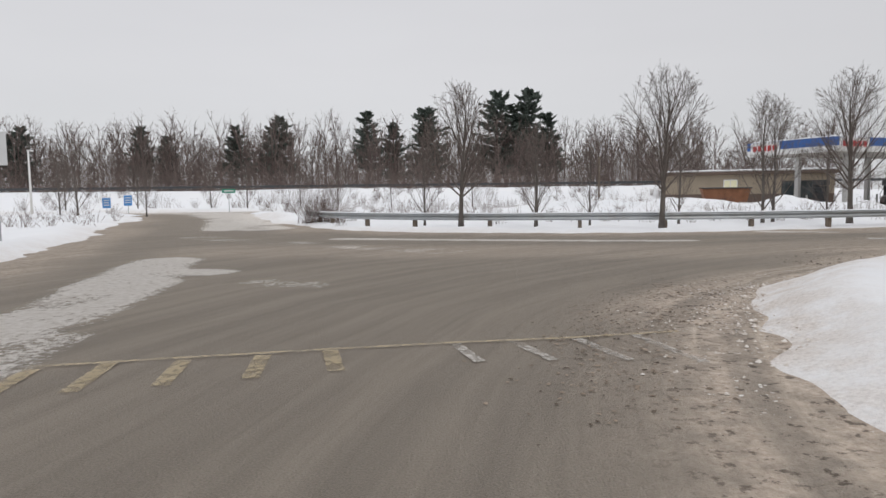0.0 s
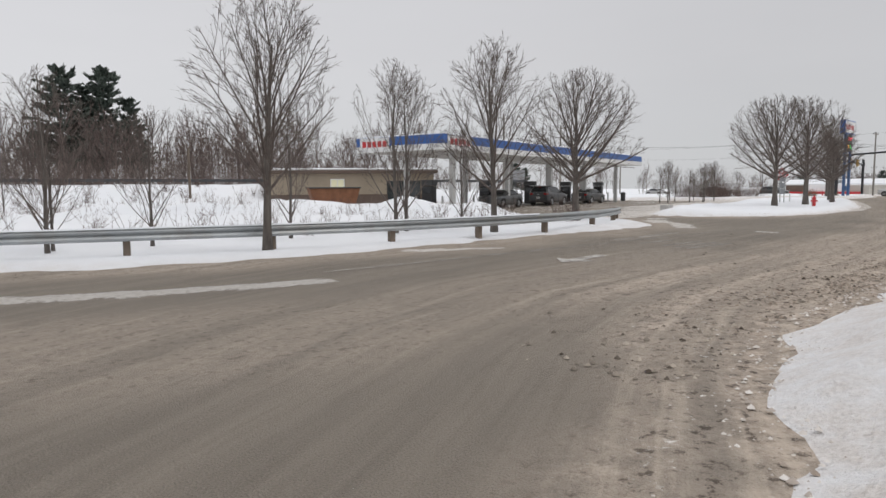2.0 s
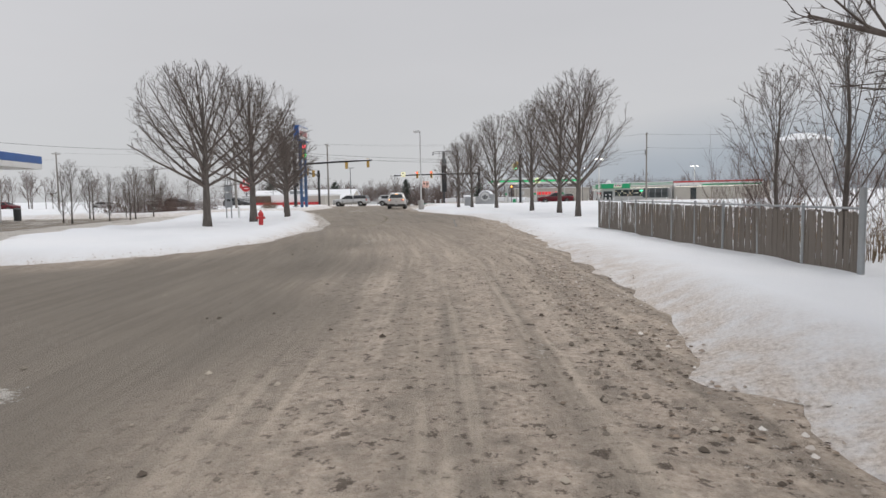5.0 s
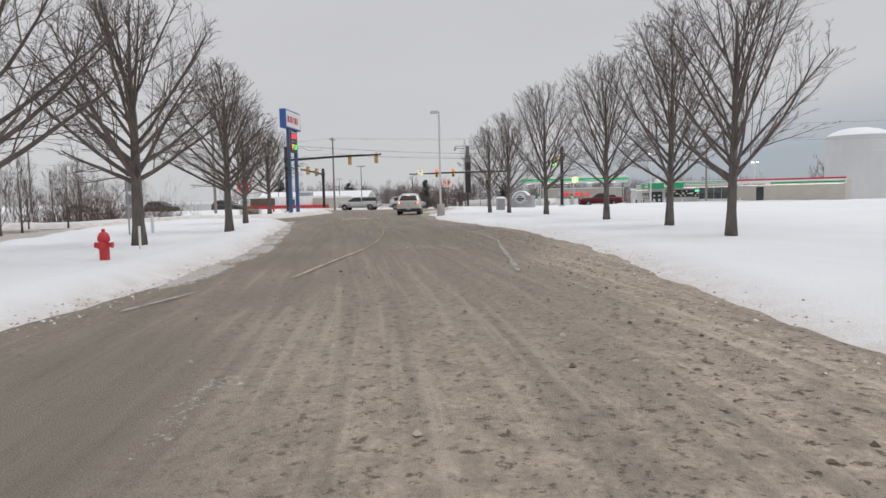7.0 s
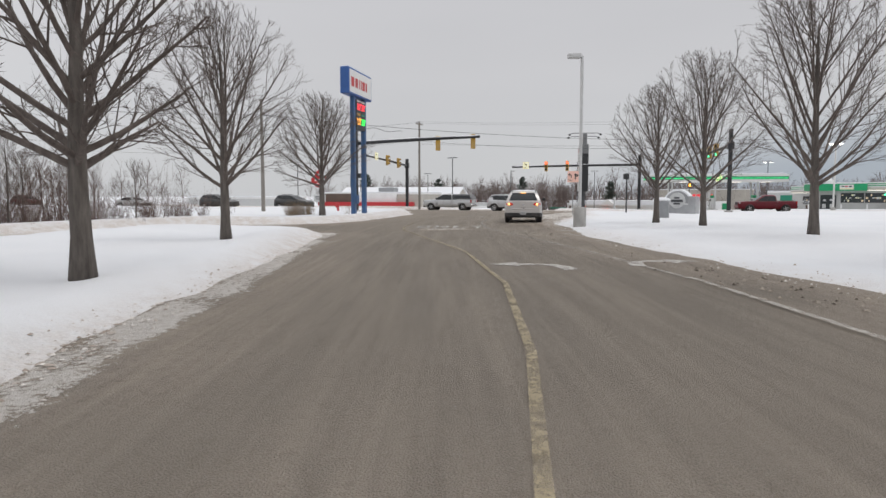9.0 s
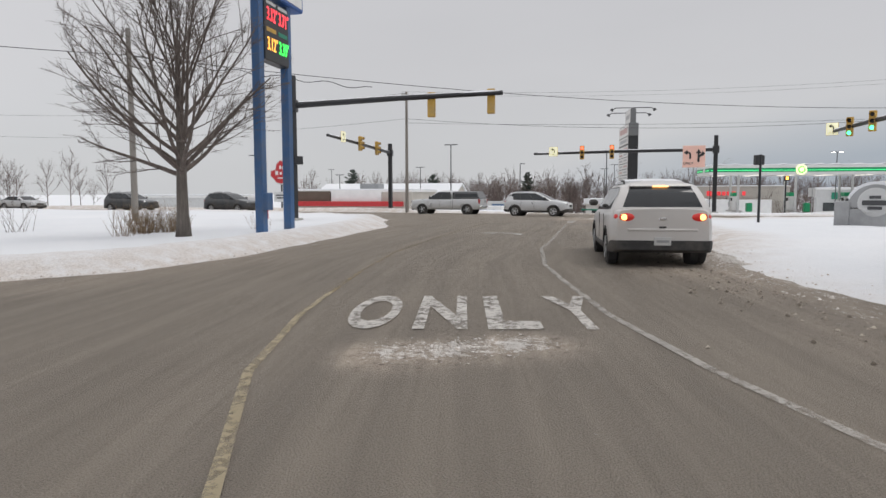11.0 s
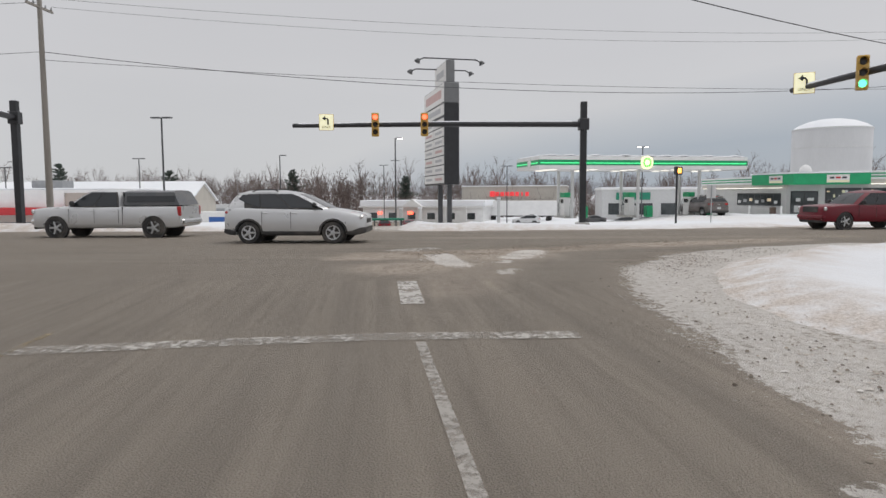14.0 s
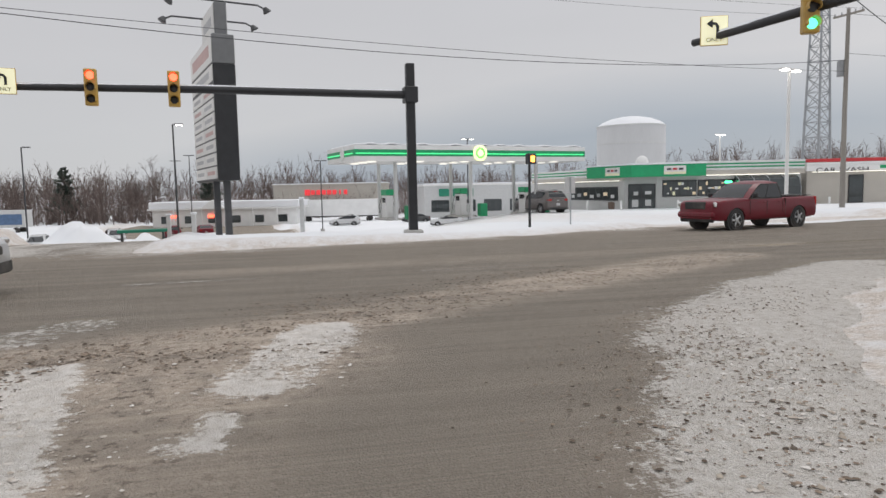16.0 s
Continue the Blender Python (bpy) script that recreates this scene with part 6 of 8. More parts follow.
wire("dark overhead wire along the crossing street", (132.1, 66, 11.0), (145.6, 9.5, 11.9), 0.9)
wire("dark overhead wire along the crossing street", (133.9, 66, 11.0), (147.4, 9.5, 11.9), 1.0)
wire("dark overhead cable along the crossing street", (133, 66, 8.6), (146.5, 9.5, 9.0), 1.5, 0.016)
wire("dark overhead cable along the crossing street", (133, 66, 8.2), (146.5, 9.5, 8.3), 0.6, 0.012)
for z in (11.0, 8.6):
    wire("dark overhead wire along the crossing street", (133, 66, z), (125.5, 118, z - 0.3), 0.9, 0.012)
    wire("dark overhead wire along the crossing street", (146.5, 9.5, z + 0.8), (140, -42, z + 0.8), 0.9, 0.012)
wire("heavy overhead cable crossing above the road", (100.4, 65.3, 8.31), (135.8, 16.6, 7.73), 1.17, 0.017)
wire("overhead cable running off beyond the filling station", (100.4, 65.3, 8.31), (58, 78, 8.2), 1.1, 0.017)
pts = [(100.4 + 0.19 * k, 65.3 - 0.262 * k, 8.2 - 0.03 * k + 0.10 * math.sin(k * 0.9)) for k in range(38)]
solid("overhead_wire", "slack coiled cable hanging from the main wire", "overhead wire", Geo().tube(pts, 0.02, 6, False), BLACK, None, "overhead wires")
wire("dark overhead wire behind the filling station", (70, 80, 8.8), (58, 78, 8.8), 0.3, 0.012)
wire("dark overhead wire behind the filling station", (70, 80, 8.8), (125.5, 118, 9.5), 1.2, 0.012)


# ---- vehicles ----
def wheel(parent, x, y, r, w, side):
    m = pose(x, y, r) @ Matrix.Rotation(radians(90), 4, "X")
    prof = [(r * 0.62, -w / 2), (r * 0.93, -w / 2), (r, -w * 0.36), (r, w * 0.36), (r * 0.93, w / 2), (r * 0.62, w / 2)]
    tyre = part("wheel", Geo().lathe(prof, 24, (0, 0, 0), m), RUBBER, parent, "road-dirty black tyre", True)
    g = Geo()
    out = y + side * (w / 2 + 0.004)
    g.lathe([(r * 0.64, -0.02), (r * 0.64, 0.02), (r * 0.56, 0.015), (r * 0.54, -0.01)], 24, (x, out, r), Matrix.Rotation(radians(90), 4, "X"), False)
    g.lathe([(r * 0.2, -0.02), (r * 0.2, 0.02), (r * 0.05, 0.03)], 12, (x, out + side * 0.01, r), Matrix.Rotation(radians(-90 * side), 4, "X"))
    for k in range(5):
        a = 2 * math.pi * k / 5
        g.box(x + math.cos(a) * r * 0.36, out, r + math.sin(a) * r * 0.36, r * 0.5, 0.03, r * 0.17, 0.008, Matrix.Rotation(-a, 4, "Y"))
    part("rim", g, RIM, tyre, "alloy rim with five spokes", True)
    part("brake_disc", Geo().lathe([(r * 0.5, -0.03), (r * 0.5, 0.0)], 18, (x, y + side * w * 0.2, r), Matrix.Rotation(radians(90), 4, "X")), PLASTIC, tyre)


def arch(cx, r, z0):
    return [(cx + r * math.cos(a), z0 + r * math.sin(a)) for a in np.linspace(0.12, math.pi - 0.12, 9)]


def vehicle(name, label, m, paint, L, W, H, base, r, kind, lights=None, group="", plastic=True, cells=44):
    """A car that looks along +x. kind: suv, sedan, pickup, pickup_cap."""
    t = thing(name, label, "car" if "pickup" not in kind else "pickup truck", m, group)
    truck = kind in ("pickup", "pickup_cap")
    xr, xf = -base / 2 - (0.02 if not truck else 0.0) * L, base / 2 - (0.02 if not truck else 0.0) * L
    bx0, bx1 = -L / 2, L / 2
    ra, lo = r * 1.17, 0.155 * H if not truck else 0.20 * H
    # side view, as shares of length from the nose and of height: bonnet and belt line, windscreen, tail of the cabin
    if kind == "suv":
        belt_line = [(0, 0.47), (0.03, 0.535), (0.09, 0.575), (0.18, 0.615), (0.27, 0.648), (0.45, 0.655), (0.75, 0.672), (0.93, 0.685), (1, 0.66)]
        front = [(0.64, 0.25), (0.72, 0.31), (0.82, 0.385), (0.90, 0.45), (0.945, 0.50)]
        rear = [(0.64, 0.985), (0.75, 0.968), (0.85, 0.945), (0.92, 0.918), (0.945, 0.895)]
    elif kind == "sedan":
        belt_line = [(0, 0.47), (0.03, 0.55), (0.10, 0.615), (0.2, 0.655), (0.28, 0.685), (0.5, 0.69), (0.8, 0.715), (0.95, 0.735), (1, 0.68)]
        front = [(0.67, 0.27), (0.78, 0.33), (0.88, 0.395), (0.945, 0.45)]
        rear = [(0.67, 0.905), (0.78, 0.83), (0.88, 0.77), (0.945, 0.71)]
    else:
        belt_line = [(0, 0.53), (0.015, 0.585), (0.06, 0.61), (0.16, 0.63), (0.26, 0.645), (0.4, 0.635), (0.98, 0.645), (1, 0.635)]
        shift = 0.045 if kind == "pickup" else 0.0
        front = [(0.62, 0.235 + shift), (0.74, 0.285 + shift), (0.85, 0.335 + shift), (0.945, 0.39 + shift)]
        rear = [(0.62, 0.615 + shift), (0.80, 0.610 + shift), (0.945, 0.595 + shift)]
    bf, bz = [p[0] for p in belt_line], [p[1] for p in belt_line]
    belt = (0.69 if kind == "sedan" else 0.635 if truck else 0.655) * H

    def plan(x):
        """Half width at a station: rounded in towards nose and tail."""
        a, b = (bx1 - x), (x - bx0)
        k = 1 - 0.22 * np.exp(-a / 0.16) - 0.05 * np.exp(-a / 0.5) - (0.13 if not truck else 0.04) * np.exp(-b / (0.14 if not truck else 0.05))
        return W / 2 * k

    xs_ = set(np.linspace(bx0, bx1, cells)) | {bx0 + 0.03, bx0 + 0.08, bx1 - 0.03, bx1 - 0.08}
    for c in (xr, xf):
        xs_ |= {c - ra * math.cos(a) for a in np.linspace(0, math.pi, 13)} | {c - ra - 0.004, c + ra + 0.004}
    xs_ = sorted(xs_)

    def under(x, z0):
        for c in (xr, xf):
            if abs(x - c) <= ra + 1e-6:
                return max(z0, r * 0.97 + math.sqrt(max(0.0, ra * ra - (x - c) ** 2)))
        return z0 + 0.10 * math.exp(-(bx1 - x) / 0.18) + 0.10 * math.exp(-(x - bx0) / 0.18)

    levels = [(0.0, 0.90), (0.06, 0.965), (0.22, 0.995), (0.45, 1.0), (0.62, 0.995), (0.80, 0.975), (0.92, 0.955), (0.975, 0.925), (1.0, 0.88)]

    low_levels = [(0.0, 0.90), (0.15, 0.965), (0.45, 0.997), (0.8, 1.0), (0.97, 1.0), (1.0, 0.985)]

    def shell(top_of, grow=0.0, crown=True):
        g, rings = Geo(), []
        for x in xs_:
            zt, hw, zu = top_of(x), plan(x) + grow, under(x, lo)
            zu = min(zu, zt - 0.01)
            half = [(hw * w, max(lo + (zt - lo) * s, zu)) for s, w in (levels if crown else low_levels)]
            if crown:
                rise = 0.03 if not truck else 0.02
                half += [(hw * 0.66, zt + rise * 0.7), (hw * 0.3, zt + rise)]
            x_ = x if crown else x * 1.008
            rings.append([(x_, y, z) for y, z in half] + [(x_, -y, z) for y, z in half[::-1]])
        k = len(rings[0])
        vs = [p for q in rings for p in q]
        fs = [(i * k + j, i * k + (j + 1) % k, (i + 1) * k + (j + 1) % k, (i + 1) * k + j) for i in range(len(rings) - 1) for j in range(k)]
        return g.add(vs, fs + [tuple(range(k))[::-1], tuple(range((len(rings) - 1) * k, len(rings) * k))])

    def top(x):
        return float(np.interp((bx1 - x) / L, bf, bz)) * H

    body = part("body", shell(top), paint, t, "", True)
    if plastic:
        hi = 0.56 if lights == "brake" else 0.50

        def skirt(x):
            return lo + 0.15 + (hi - lo - 0.15) * smooth((bx0 + 0.55 - x) / 0.4) + 0.12 * smooth((x - bx1 + 0.5) / 0.4)
        part("lower_cladding", shell(lambda x: float(skirt(x)), 0.012, False), PLASTIC, body, "dark road-dirty plastic cladding", True)

    # cabin: rings at rising heights, eight corners each
    z_list = np.concatenate([np.linspace(0.62 if kind != "sedan" else 0.65, 0.93, 9), (0.955, 0.978, 0.993, 1.0)])

    def ring_at(f, grow=0.0):
        z = f * H
        a = bx1 - L * float(np.interp(f, [p[0] for p in front], [p[1] for p in front]))
        b = bx1 - L * float(np.interp(f, [p[0] for p in rear], [p[1] for p in rear]))
        hy = W / 2 * 0.93 - max(0.0, z - belt) * (0.27 if kind != "suv" else 0.42)
        over = max(0.0, f - 0.94) / 0.06
        a, b, hy = a - 0.55 * over ** 1.6, b + (0.35 if kind != "suv" else 0.30) * over ** 1.6, hy - 0.32 * over ** 1.8
        c = 0.11
        a, b, hy = a + grow, b - grow, hy + grow
        return a, b, hy, c, z

    def corner_points(q):
        a, b, hy, c, z = q
        bulge = 0.10
        return [(a, -hy + c + 0.06, z), (a + bulge * 0.5, 0, z), (a, hy - c - 0.06, z), (a - c * 1.5, hy, z), (b + c, hy, z), (b, hy - c - 0.05, z), (b - 0.03, 0, z), (b, -hy + c + 0.05, z), (b + c, -hy, z), (a - c * 1.5, -hy, z)]

    def skin(cols, f0, f1, grow, cap=False):
        g, k = Geo(), 10
        zs_ = [f for f in z_list if f0 - 1e-6 <= f <= f1 + 1e-6]
        vs = [p for f in zs_ for p in corner_points(ring_at(f, grow))]
        fs = [(i * k + j, i * k + (j + 1) % k, (i + 1) * k + (j + 1) % k, (i + 1) * k + j) for i in range(len(zs_) - 1) for j in cols]
        if cap:
            fs.append(tuple(range((len(zs_) - 1) * k, len(zs_) * k)))
        used = sorted({i for q in fs for i in q})
        at_ = {i: n_ for n_, i in enumerate(used)}
        return g.add([vs[i] for i in used], [tuple(at_[i] for i in q) for q in fs])

    cab = part("cabin", skin(range(10), 0.6, 0.94, 0.0), PLASTIC, t, "black window surround", True)
    part("roof", skin(range(10), 0.925, 1.0, 0.006, True), paint, cab, "", True)
    for col in (2, 9, 4, 7):
        part("pillar", skin((col,), 0.6, 0.94, 0.007), paint, cab, "", True)
    part("windscreen", skin((0, 1), 0.62, 0.93, 0.012), GLASS, cab, "dark windscreen glass", True)
    part("rear_window", skin((5, 6), 0.66, 0.93, 0.012), GLASS, cab, "dark tinted rear glass", True)
    if kind == "suv":
        part("tailgate_top", skin((5, 6), 0.6, 0.70, 0.014), paint, cab, "", True)

    def side_edge(f):
        a, b, hy, c, z = ring_at(f)
        return a - c * 1.5, b + c, hy, z

    z0, z1 = (belt + 0.035) / H, 0.918
    n = 3 if kind == "suv" else 2
    for s in (-1, 1):
        if kind == "suv":
            vs = []
            for f in np.linspace(z0 - 0.03, 0.93, 5):
                a, b, hy, z = side_edge(f)
                vs += [(b - 0.01, s * (hy + 0.007), z), (b + 0.50 - 0.25 * (f - z0) / (z1 - z0), s * (hy + 0.007), z)]
            part("quarter_panel", Geo().add(vs, [(2 * i, 2 * i + 1, 2 * i + 3, 2 * i + 2) for i in range(4)]), paint, cab)
        for k in range(n):
            vs, cols_ = [], 4
            for i in range(cols_ + 1):
                u = (k + i / cols_) / n
                u = min(max(u, (k + 0.025) / n), (k + 0.975) / n)
                kick = 0.72 * float(smooth((0.42 - u) / 0.50)) ** 1.2 * (z1 - z0) if kind == "suv" else 0.0
                for f in np.linspace(z0 + kick, z1, 3):
                    a, b, hy, z = side_edge(f)
                    b2 = b + (0.10 if kind == "suv" else 0.05)
                    vs.append((b2 + (a - 0.02 - b2) * u, s * (hy + 0.013), z))
            fs = [(3 * i + j, 3 * i + 3 + j, 3 * i + 4 + j, 3 * i + 1 + j) for i in range(cols_) for j in range(2)]
            part("side_window", Geo().add(vs, fs), GLASS, cab, "dark tinted side window")
        # seams, handles, mirror
        for u in ((0.36, 0.68) if kind == "suv" else (0.0, 0.5)) + (1.02,):
            a, b, hy, z = side_edge(z0)
            sx = b + (a - b) * u
            if abs(sx - xr) < ra or abs(sx - xf) < ra:
                continue
            part("door_seam", Geo().box(sx, s * W / 2, (belt + lo) / 2 + 0.06, 0.012, 0.012, (belt - lo) * 0.66), PLASTIC, body)
        for u in (0.40, 0.72) if kind == "suv" else (0.1, 0.56):
            a, b, hy, z = side_edge(z0)
            part("door_handle", Geo().box(b + (a - b) * u, s * (W / 2 * 0.985), belt * 0.875, 0.19, 0.035, 0.04, 0.012), paint, body)
        a, b, hy, z = side_edge(z0 + 0.02)
        part("mirror", Geo().box(a - 0.10, s * (W / 2 + 0.07), z + 0.06, 0.15, 0.22, 0.15 if not truck else 0.2, 0.05), paint if kind == "sedan" else PLASTIC, body)
        for x in (xr, xf):
            wheel(t, x, s * (W / 2 - 0.135), r, 0.23, s)
            part("arch_lining", Geo().lathe([(ra - 0.015, -0.16), (ra - 0.015, 0.0)], 20, (x, s * (W / 2 - 0.20), r * 0.98), Matrix.Rotation(radians(90), 4, "X")), PLASTIC, body)
            if plastic:
                ring = arch(x, ra + 0.05, r * 0.95) + arch(x, ra - 0.012, r * 0.95)[::-1]
                part("arch_trim", Geo().prism(ring, s * (W / 2 - 0.07), s * (W / 2 + 0.010), "y"), PLASTIC, body)
        # lamps
        hw = float(plan(bx1 - 0.16))
        lamp_m = Matrix.Rotation(radians(-24 * s), 4, "Z")
        hl_z = 0.50 * H if not truck else 0.535 * H
        part("headlight", Geo().box(bx1 - 0.15, s * (hw - 0.13), hl_z, 0.14, 0.34, 0.12 if not truck else 0.19, 0.04, lamp_m), CHROME, body, "clear headlight glass")
        if lights == "front":
            part("fog_lamp", Geo().lathe([(0.065, 0), (0.06, 0.02), (0.03, 0.03)], 14, (bx1 - 0.03, s * (hw - 0.16), 0.30 * H), Matrix.Rotation(radians(90), 4, "Y")), LAMP_DIM, body, "lit round lamp in the bumper")
        if truck:
            part("taillight", Geo().box(bx0 + 0.06, s * (W / 2 - 0.09), 0.54 * H, 0.14, 0.15, 0.40, 0.03), TAIL, body, "red tail lamp")
        else:
            rear_m = Matrix.Rotation(radians(-16 * s), 4, "Z")
            lens = part("taillight", Geo().lathe([(0.08, -1), (0.55, -0.84), (0.87, -0.5), (1, 0), (0.87, 0.5), (0.55, 0.84), (0.08, 1)], 18, (bx0 + 0.075, s * (W / 2 * 0.92 - 0.20), 0.585 * H), rear_m @ Matrix.Diagonal((0.115, 0.215, 0.105, 1))), BRAKE_LIT if lights == "brake" else TAIL, body, "red brake lamp, lit" if lights == "brake" else "red tail lamp", True)
            if lights == "brake":
                part("bulb", Geo().lathe([(0.062, 0), (0.056, 0.014), (0.02, 0.022)], 16, (bx0 - 0.032, s * (W / 2 * 0.92 - 0.19), 0.585 * H), Matrix.Rotation(radians(-90), 4, "Y") @ Matrix.Rotation(radians(0), 4, "X")), BULB_LIT, lens, "glowing bulb behind the lens", True)
        if kind == "suv":
            a, b, hy, z = side_edge(0.93)
            part("roof_rail", Geo().tube([(a - 0.5, s * (hy - 0.10), H * 0.975), (a - 0.65, s * (hy - 0.11), H * 1.012), (b + 0.5, s * (hy - 0.11), H * 1.005), (b + 0.35, s * (hy - 0.10), H * 0.965)], 0.02, 8), PLASTIC, cab)
    gw = W * (0.42 if not truck else 0.50)
    part("grille", Geo().box(bx1 - 0.015, 0, 0.42 * H if not truck else 0.515 * H, 0.07, gw, 0.17 if not truck else 0.30, 0.03), PLASTIC, body, "dark grille")
    if truck:
        part("front_bumper", Geo().box(bx1 - 0.06, 0, 0.33 * H, 0.22, W * 0.86, 0.22, 0.06), paint if paint is MAROON else CHROME, body)
        part("rear_bumper", Geo().box(bx0 - 0.03, 0, 0.33 * H, 0.18, W * 0.88, 0.20, 0.05), PLASTIC if paint is MAROON else CHROME, body)
        part("air_dam", Geo().box(bx1 - 0.12, 0, 0.22 * H, 0.2, W * 0.78, 0.16, 0.05), PLASTIC, body)
    plate_z = (0.40 if lights != "brake" else 0.31) * H
    plate = part("number_plate", Geo().box(bx0 - 0.02, 0, plate_z, 0.03, 0.33, 0.17, 0.008), LIGHTGREY, body, "pale plate with a dark bar")
    part("plate_bar", Geo().box(bx0 - 0.037, 0, plate_z, 0.006, 0.24, 0.05), GREY, plate)
    if kind == "suv":
        part("crease", Geo().box(bx0 - 0.002, 0, 0.44 * H, 0.03, W * 0.66, 0.05, 0.02), paint, body)
        part("badge", Geo().box(bx0 - 0.012, 0, 0.565 * H, 0.02, 0.16, 0.05, 0.008), CHROME, body)
        part("gate_handle", Geo().box(bx0 - 0.004, 0, 0.47 * H, 0.02, 0.14, 0.035, 0.008), PLASTIC, body)
        a, b, hy, z = side_edge(0.93)
        sp = part("spoiler", Geo().box(b - 0.03, 0, 0.942 * H, 0.30, 2 * hy - 0.26, 0.05, 0.024), paint, cab)
        part("high_brake_light", Geo().box(b - 0.185, 0, 0.938 * H, 0.02, 0.30, 0.032), BULB_LIT if lights == "brake" else TAIL, sp)
        part("wiper", Geo().box(b - 0.36, 0.12, 0.725 * H, 0.03, 0.5, 0.025, 0.01, Matrix.Rotation(radians(6), 4, "X")), PLASTIC, cab)
    if truck:
        y = W / 2 - 0.10
        x_cab = bx1 - (0.625 if kind == "pickup_cap" else 0.67) * L
        if kind == "pickup_cap":
            g = Geo()
            cs = [(-y, 0.66 * H), (-y + 0.03, 0.80 * H), (-y + 0.12, 0.925 * H), (-y + 0.30, 0.955 * H), (0, 0.965 * H), (y - 0.30, 0.955 * H), (y - 0.12, 0.925 * H), (y - 0.03, 0.80 * H), (y, 0.66 * H)]
            k = len(cs)
            g.add([(x_cab - 0.03, u, w) for u, w in cs] + [(bx0 + 0.03 + 0.5 * (w - 0.66 * H), u, w) for u, w in cs],
                  [(i, i + 1, k + i + 1, k + i) for i in range(k - 1)] + [tuple(range(k)), tuple(range(k, 2 * k))])
            cp = part("bed_cap", g, DARKCAR, t, "dark hard cover over the load bed", True)
            for s in (-1, 1):
                part("cap_window", Geo().box((x_cab + bx0) / 2 + 0.05, s * (y - 0.015), 0.79 * H, (x_cab - bx0) * 0.84, 0.02, 0.25, 0.008, Matrix.Rotation(radians(8 * s), 4, "X")), GLASS, cp)
        else:
            # the body is closed here; a flat dark sheet imitates the bed's shaded hollow
            part("bed", Geo().box((x_cab + bx0) / 2, 0, 0.668 * H + 0.018, x_cab - bx0 - 0.24, W - 0.42, 0.02), PLASTIC, t, "dark open load bed")
        part("bed_seam", Geo().box(x_cab + 0.02, 0, 0.45 * H, 0.02, W * 1.0, 0.35 * H), PLASTIC, body)
    return t


vehicle("parked_car", "dusty beige-silver family SUV with brake lamps lit", pose(92.2, 39.95, 0, 0, 0, 14.5), CHAMPAGNE, 5.0, 2.06, 1.76, 2.9, 0.365, "suv", "brake", "cars on the road")
part_snow = solid("roof_snow", "patch of snow lying on the car roof", "snow", Geo().lathe([(0.62, 0), (0.6, 0.06), (0.45, 0.10), (0.2, 0.115), (0.05, 0.12)], 22), SNOW, pose(91.5, 39.77, 1.715, 0, 0, 14.5), smooth=True)
part_snow.scale = (1.5, 1.2, 1)
vehicle("parked_car", "silver compact SUV crossing in the near lane", pose(123.4, 50.6, gz(123.4, 50.6), 0, 0, -90), SILVER, 4.75, 1.98, 1.80, 2.85, 0.38, "suv", None, "cars on the road")
vehicle("parked_car", "dark red crew-cab pickup waiting in the far lane", pose(134.9, 25.2, gz(134.9, 25), 0, 0, 104), MAROON, 5.9, 2.05, 1.93, 3.65, 0.42, "pickup", "front", "cars on the road", False)
vehicle("parked_car", "silver pickup with a dark bed cap in the far lane", pose(127.4, 59.4, gz(127.4, 59), 0, 0, 90.5), SILVER, 6.2, 2.05, 1.98, 4.0, 0.42, "pickup_cap", None, "cars on the road", False)
vehicle("parked_car", "dark grey SUV queuing on the crossing street", pose(123.0, 78.5, gz(123, 78), 0, 0, -88), DARKCAR, 4.8, 2.0, 1.8, 2.85, 0.38, "suv", None, "cars on the road")
vehicle("parked_car", "grey minivan on the crossing street", pose(121.5, 89, gz(121, 88), 0, 0, -88), DARKCAR, 5.0, 2.0, 1.8, 3.0, 0.36, "suv", None, "cars on the road")
vehicle("parked_car", "silver sedan on the crossing street", pose(121.5, 104, gz(121, 102), 0, 0, -88), SILVER, 4.8, 1.9, 1.5, 2.8, 0.35, "sedan", None, "cars on the road")
vehicle("parked_car", "red-brown SUV far up the crossing street", pose(121.5, 126, gz(121, 128), 0, 0, -88), MAROON, 4.8, 1.9, 1.75, 2.8, 0.36, "suv", None, "cars on the road")
vehicle("parked_car", "brown-grey SUV parked beside the pumps", pose(160.5, 24.4, gz(160.5, 24.4), 0, 0, 12), BROWNCAR, 4.9, 2.05, 1.8, 2.9, 0.38, "suv", None, "parked cars")


vehicle("parked_car", "dark SUV refuelling under the canopy", pose(44.5, 54.6, 0.02, 0, 0, 24), DARKCAR, 4.7, 1.95, 1.75, 2.8, 0.37, "suv", None, "cars at the filling station")
vehicle("parked_car", "black sedan refuelling under the canopy", pose(52.5, 57.4, 0.02, 0, 0, 22), DARKCAR, 4.8, 1.9, 1.47, 2.8, 0.35, "sedan", None, "cars at the filling station")
vehicle("parked_car", "dark grey sedan beside the pumps", pose(36.5, 51.6, 0.02, 0, 0, 204), DARKCAR, 4.7, 1.9, 1.47, 2.8, 0.35, "sedan", None, "cars at the filling station")


